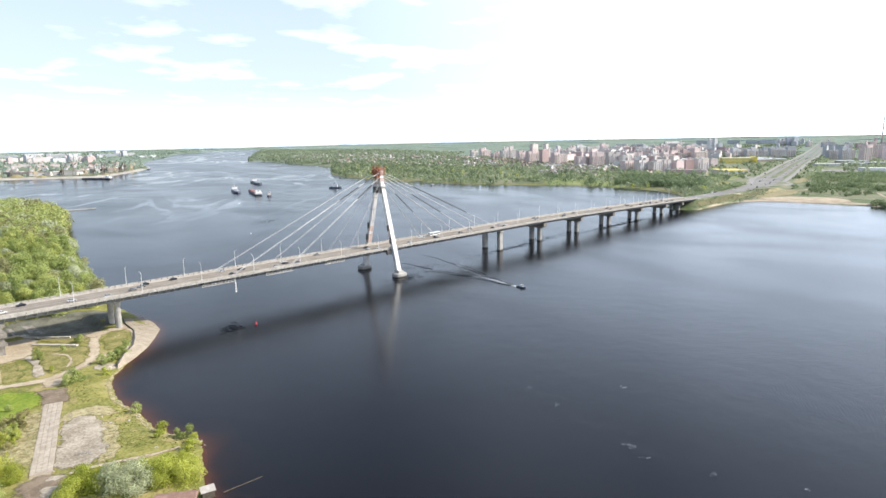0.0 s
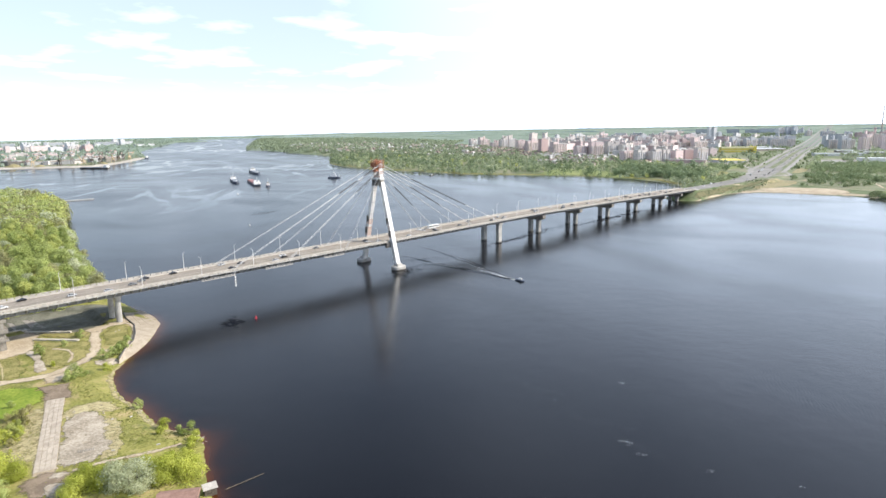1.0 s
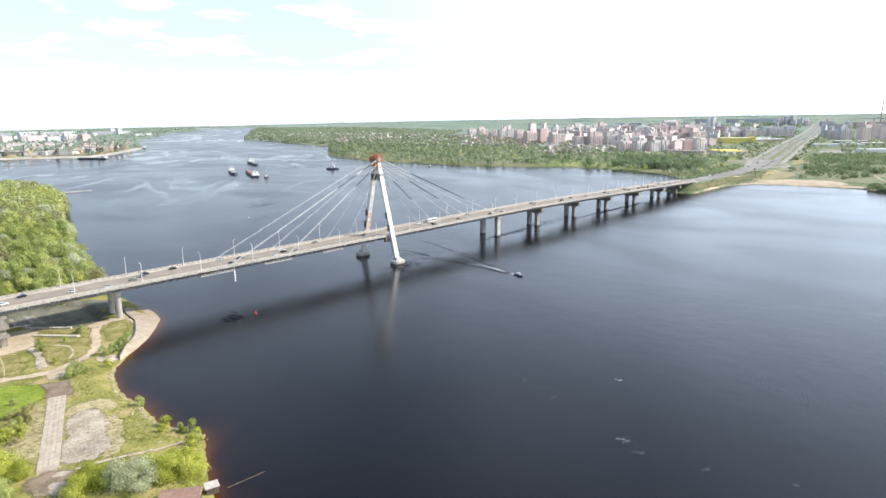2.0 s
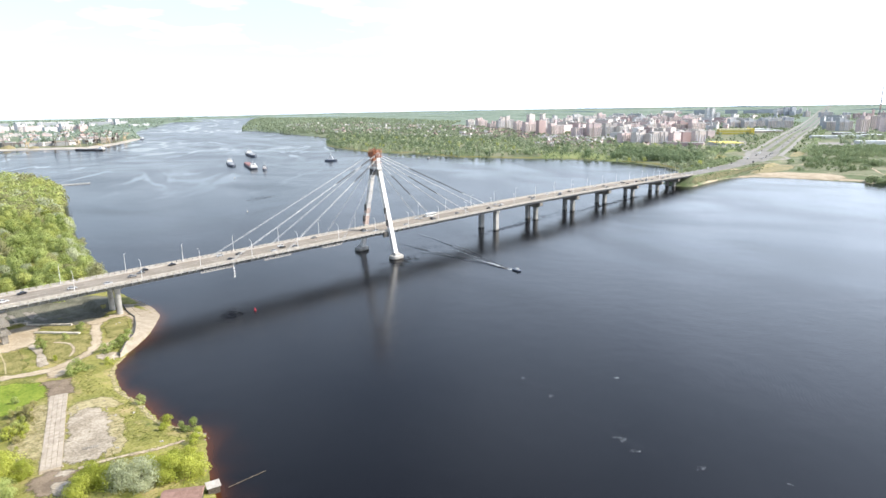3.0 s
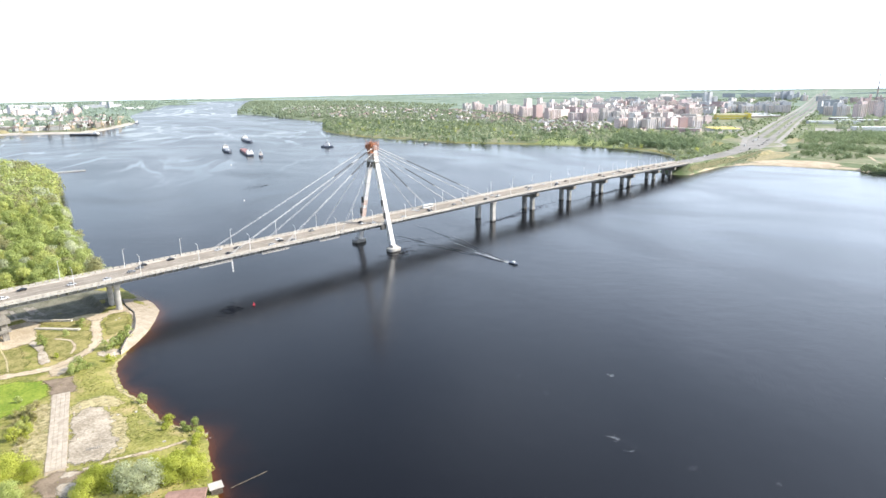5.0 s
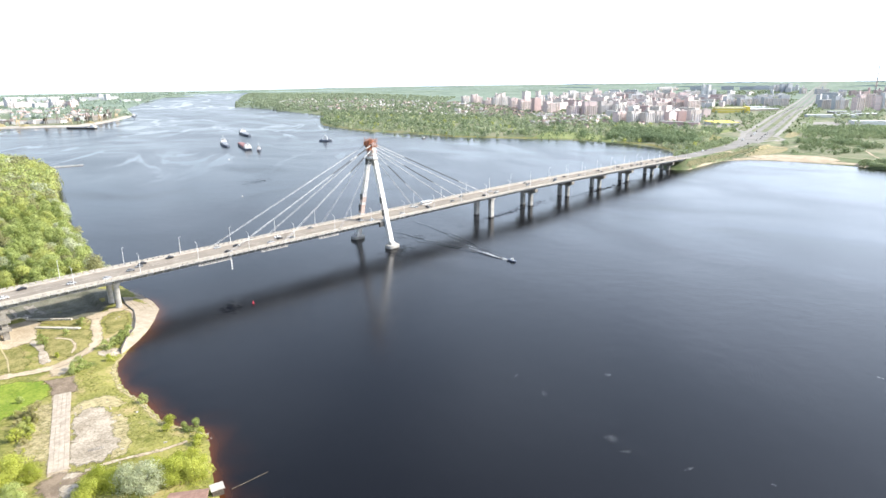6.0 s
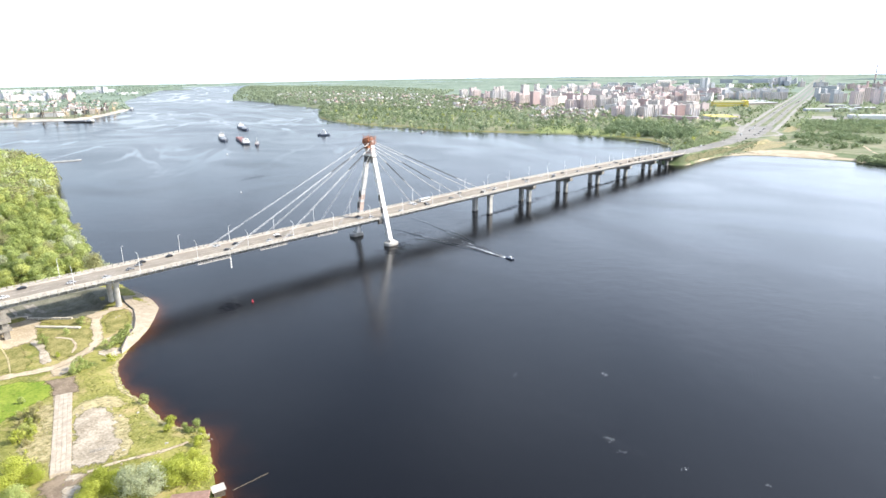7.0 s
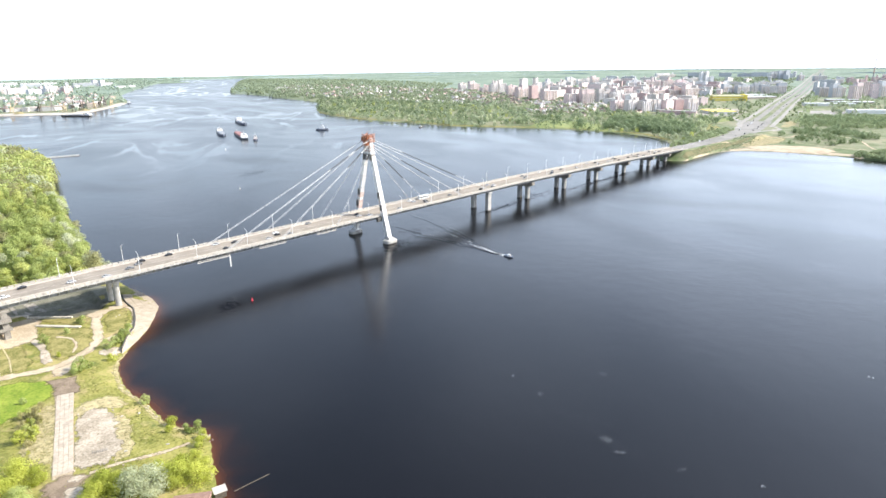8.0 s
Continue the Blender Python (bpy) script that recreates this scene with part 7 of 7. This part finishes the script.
# buoys
BUOY_RED = material("buoy_red", (0.45, 0.03, 0.05), (0.60, 0.06, 0.08), 0.6, 0.5)
for x, y, mt, s, label in ((-137, -48, BUOY_RED, 0.62, "red conical river buoy"), (173, 552, PAINT_WHITE, 0.8, "white floating river buoy"), (28, 255, PAINT_WHITE, 0.6, "white floating river buoy")):
    t = thing("buoy", label, "buoy", at=(x, y, 0))
    part("float", Build().tube((0, 0, -0.4), (0, 0, 0.7 * s), 1.1 * s, 1.0 * s, 14), mt, t)
    part("cone", Build().tube((0, 0, 0.7 * s), (0, 0, 3.0 * s), 0.8 * s, 0.15 * s, 14), mt, t)

# speedboat
sb = thing("motor_boat", "small dark motor boat under way with white foam behind", "boat", at=(28, -106, 0), turn=-92)
part("hull", Build().loft(hull_rings(7.2, 2.4, -0.2, 0.9)), HULL_DARK, sb, fix=True)
part("cabin", Build().box(-0.8, -0.9, 0.9, 1.4, 0.9, 1.9, taper=0.25), PAINT_WHITE, sb)
part("windscreen", Build().box(1.0, -0.8, 1.25, 1.45, 0.8, 1.75, taper=0.12), GLASS, sb)


def wake():
    r = np.random.default_rng(6)
    v = []
    for arm in (-1, 0, 1):
        n = 330 if arm == 0 else 200
        f = r.uniform(0, 1, n) ** (2.2 if arm == 0 else 1.3)
        reach = 42 if arm == 0 else 75
        back = f * reach
        c = np.stack([28.2 + back * 0.14 + arm * (0.6 + back * 0.09) + r.normal(size=n) * (0.35 + 0.5 * f), -102.5 + back + r.normal(size=n) * 0.6], 1)
        s = (0.75 - 0.55 * f) * r.uniform(0.4, 1.0, n) * (1 if arm == 0 else 0.62)
        for (a, b_), g in zip(c, s):
            t = r.uniform(0, 6)
            for k in range(4):
                v.append((a + g * math.cos(t + k * 1.57) * 0.7, b_ + g * math.sin(t + k * 1.57) * 1.3, 0.03 + 0.12 * g * (k % 2)))
    v = np.array(v)
    return big_mesh("foam", v, np.arange(len(v)).reshape(-1, 4))


tagged(part("foam", wake(), FOAM), "white foam of a boat's wake", "foam", kind="stuff")


def wake_wave(x0, y0, x1, y1, width, height):
    """A low standing ridge of water left by the boat."""
    n = 40
    d = Vector((x1 - x0, y1 - y0)).normalized()
    s = Vector((-d.y, d.x))
    rows = []
    for i in range(n + 1):
        f = i / n
        c = Vector((x0 + (x1 - x0) * f, y0 + (y1 - y0) * f)) + s * (1.5 * math.sin(f * 9) * f)
        w, h = width * (0.4 + f), height * (1 - 0.7 * f)
        rows.append([(c.x + s.x * o * w, c.y + s.y * o * w, 0.015 + h * (1 - abs(o) * 2) * 0.999) for o in (-0.5, -0.2, 0.2, 0.5)])
    return Build().loft(rows, closed=False)


for x0, y0, x1, y1 in ((28.5, -100, 39, -65), (39, -65, 54, -22), (54, -22, 70, 34), (27.6, -98, 31, -59), (31, -59, 30, -18), (30, -18, 31, 24), (29.2, -98, 43, -62), (43, -62, 60, -20), (26.8, -97, 27.5, -58), (27.5, -58, 24, -16)):
    tagged(part("wake_wave", wake_wave(x0, y0, x1, y1, 2.2, 0.5), WATER, smooth=True), "low dark ripple of a boat's wake", "wake", kind="stuff")


def ripples(cx, cy, rx, ry, n, turn, seed, height=0.16):
    """A patch of short steep wavelets."""
    r = random.Random(seed)
    b = Build()
    for _ in range(n):
        a, q = r.gauss(0, 0.45), r.gauss(0, 0.45)
        x, y = cx + a * rx * math.cos(turn) - q * ry * math.sin(turn), cy + a * rx * math.sin(turn) + q * ry * math.cos(turn)
        l, t, w = r.uniform(1.0, 2.8), turn + 1.4 + r.gauss(0, 0.25), r.uniform(0.25, 0.5)
        c, s = math.cos(t), math.sin(t)
        b.add([(x - c * l, y - s * l, 0.0), (x + s * w, y - c * w, 0.0), (x + c * l, y + s * l, 0.0), (x - s * w, y + c * w, 0.0), (x, y, height * r.uniform(0.5, 1.2))], [(0, 1, 4), (1, 2, 4), (2, 3, 4), (3, 0, 4)])
    return b


for cx, cy, rx, ry, n, turn, h in ((-150, -45, 11, 6, 90, 0.9, 0.16), (25, -2, 30, 8, 220, -0.5, 0.16), (-108, -222, 20, 2.0, 60, 1.75, 0.04), (-118, -250, 20, 2.0, 70, 1.85, 0.04), (-124, -280, 16, 1.8, 40, 1.6, 0.03), (90, 330, 26, 12, 90, 0.3, 0.2), (205, 0, 45, 10, 160, 0.0, 0.14), (150, -8, 60, 6, 260, 0.05, 0.16), (-8, -30, 26, 9, 200, 0.4, 0.16), (330, -10, 90, 6, 300, 0.0, 0.18)):
    tagged(part("ripples", ripples(cx, cy, rx, ry, n, turn, int(cx * 3 + cy) + 900, h), WATER), "patch of short dark wavelets on the river", "ripples", kind="stuff")


def flecks():
    r = np.random.default_rng(9)
    v = []
    for x, y, n, sp in ((-80, -240, 7, 0.7), (-123, -265, 20, 1.1), (-127, -272, 7, 0.8), (-107, -212, 5, 0.9), (-113, -230, 4, 1.2), (-122, -292, 6, 0.7), (-112, -315, 5, 0.6), (-5, -325, 5, 1.0)):
        for _ in range(n):
            a, b_, g, t = x + r.normal() * sp, y + r.normal() * sp, r.uniform(0.06, 0.20), r.uniform(0, 6)
            for k in range(4):
                v.append((a + g * math.cos(t + k * 1.57), b_ + g * math.sin(t + k * 1.57), 0.02 + 0.05 * (k % 2)))
    v = np.array(v)
    return big_mesh("foam", v, np.arange(len(v)).reshape(-1, 4))


tagged(part("foam", flecks(), FOAM), "small flecks of foam drifting on the river", "foam", kind="stuff")

# pontoon off the wooded bank
pt = thing("pontoon", "long low pale landing pontoon off the wooded bank", "pontoon", at=(-76, 670, 0), turn=-9)
for i in range(-4, 8):
    part("float", Build().box(i * 9.6, -1.6, -0.4, i * 9.6 + 9.2, 1.8, 1.5, taper=0.1), STEEL_GREY if i > 2 else OLD_CONCRETE, pt)
# moored rafts by the far shore
pt = thing("pontoon", "small dark landing stage by the far shore", "pontoon", at=(612, 560, 0), turn=20)
part("float", Build().box(-14, -2, -0.4, 14, 2, 0.8), STEEL_DARK, pt)
part("cabin", Build().box(-10, -1.6, 0.8, -4, 1.6, 3.4), STEEL_GREY, pt)


# ---------------------------------------------------------------- port across the river
QUAY_SAND = material("quay_sand", (0.32, 0.29, 0.25), (0.50, 0.465, 0.41), 0.03, 0.95)
lay("quay", ribbon([(-60, 1645), (20, 1622), (108, 1578), (185, 1520), (262, 1478), (325, 1556), (405, 1655), (520, 1830)], 34, 0.3, 4), QUAY_SAND, "pale gravel quay of the port", "quay")


def crane(x, y, turn, h, mt):
    t = thing("portal_crane", "tall rust-yellow portal crane on the quay", "crane", at=(x, y, ground_z(x, y)), turn=turn, group="port cranes")
    for a in (-4, 4):
        for c in (-4, 4):
            part("leg", Build().beam((a, c, 0), (a * 0.6, c * 0.6, h * 0.38), 1.0, 1.0), mt, t)
    part("cab", Build().box(-3.5, -3, h * 0.38, 4.5, 3, h * 0.56), mt, t)
    part("tower", Build().beam((0, 0, h * 0.5), (-1, 0, h), 2.0, 2.0, 1.0, 1.0), mt, t)
    part("jib", Build().beam((3, 0, h * 0.5), (h * 0.72, 0, h * 1.15), 1.6, 1.6, 0.8, 0.8), mt, t)
    part("tie", Build().beam((-1, 0, h), (h * 0.55, 0, h * 1.02), 0.5, 0.5), mt, t)


for x, y, r_ in ((60, 1622, 16), (100, 1600, 20), (20, 1640, 18), (150, 1562, 14), (300, 1548, 13), (-20, 1650, 17)):
    heap = Build()
    heap.loft([[(x + r_ * k * math.cos(a) * (1 + 0.12 * math.sin(3 * a + x)), y + r_ * k * math.sin(a), ground_z(x, y) - 0.5 + z * r_ * 0.42) for a in np.linspace(0, 6.283, 14, endpoint=False)] for k, z in ((1, 0), (0.7, 0.42), (0.35, 0.85), (0.08, 1))])
    tagged(part("sand_mound", heap, DRY, fix=True), "mound of pale sand on the port quay", "mound", "port mounds")
CRANE_Y = material("crane_yellow", (0.42, 0.32, 0.20), (0.55, 0.43, 0.28), 0.2, 0.6)
for i, (x, y) in enumerate(((140, 1590), (196, 1560), (222, 1545), (245, 1530), (262, 1512), (318, 1575), (345, 1605), (372, 1640), (400, 1680), (430, 1715), (290, 1540), (95, 1620))):
    crane(x, y, 40 * i, 24 + 5 * (i % 3), (CRANE_Y, BARK, OLD_CONCRETE)[i % 3])
for i in range(16):
    f = i / 15
    x, y = 90 + 330 * f + hr.uniform(-15, 15), 1640 + 110 * f + hr.uniform(-30, 30) - 130 * math.sin(f * 3.1)
    x, y = x + 10, y + 60
    h = hr.uniform(6, 12)
    shed(x, y, hr.uniform(20, 50), 16, h, hr.uniform(0, 180), hr.choice((F_CREAM, STEEL_GREY, OLD_CONCRETE)), hr.choice((ROOF_GREY, ROOF_BROWN)), "pale warehouse behind the port quay")
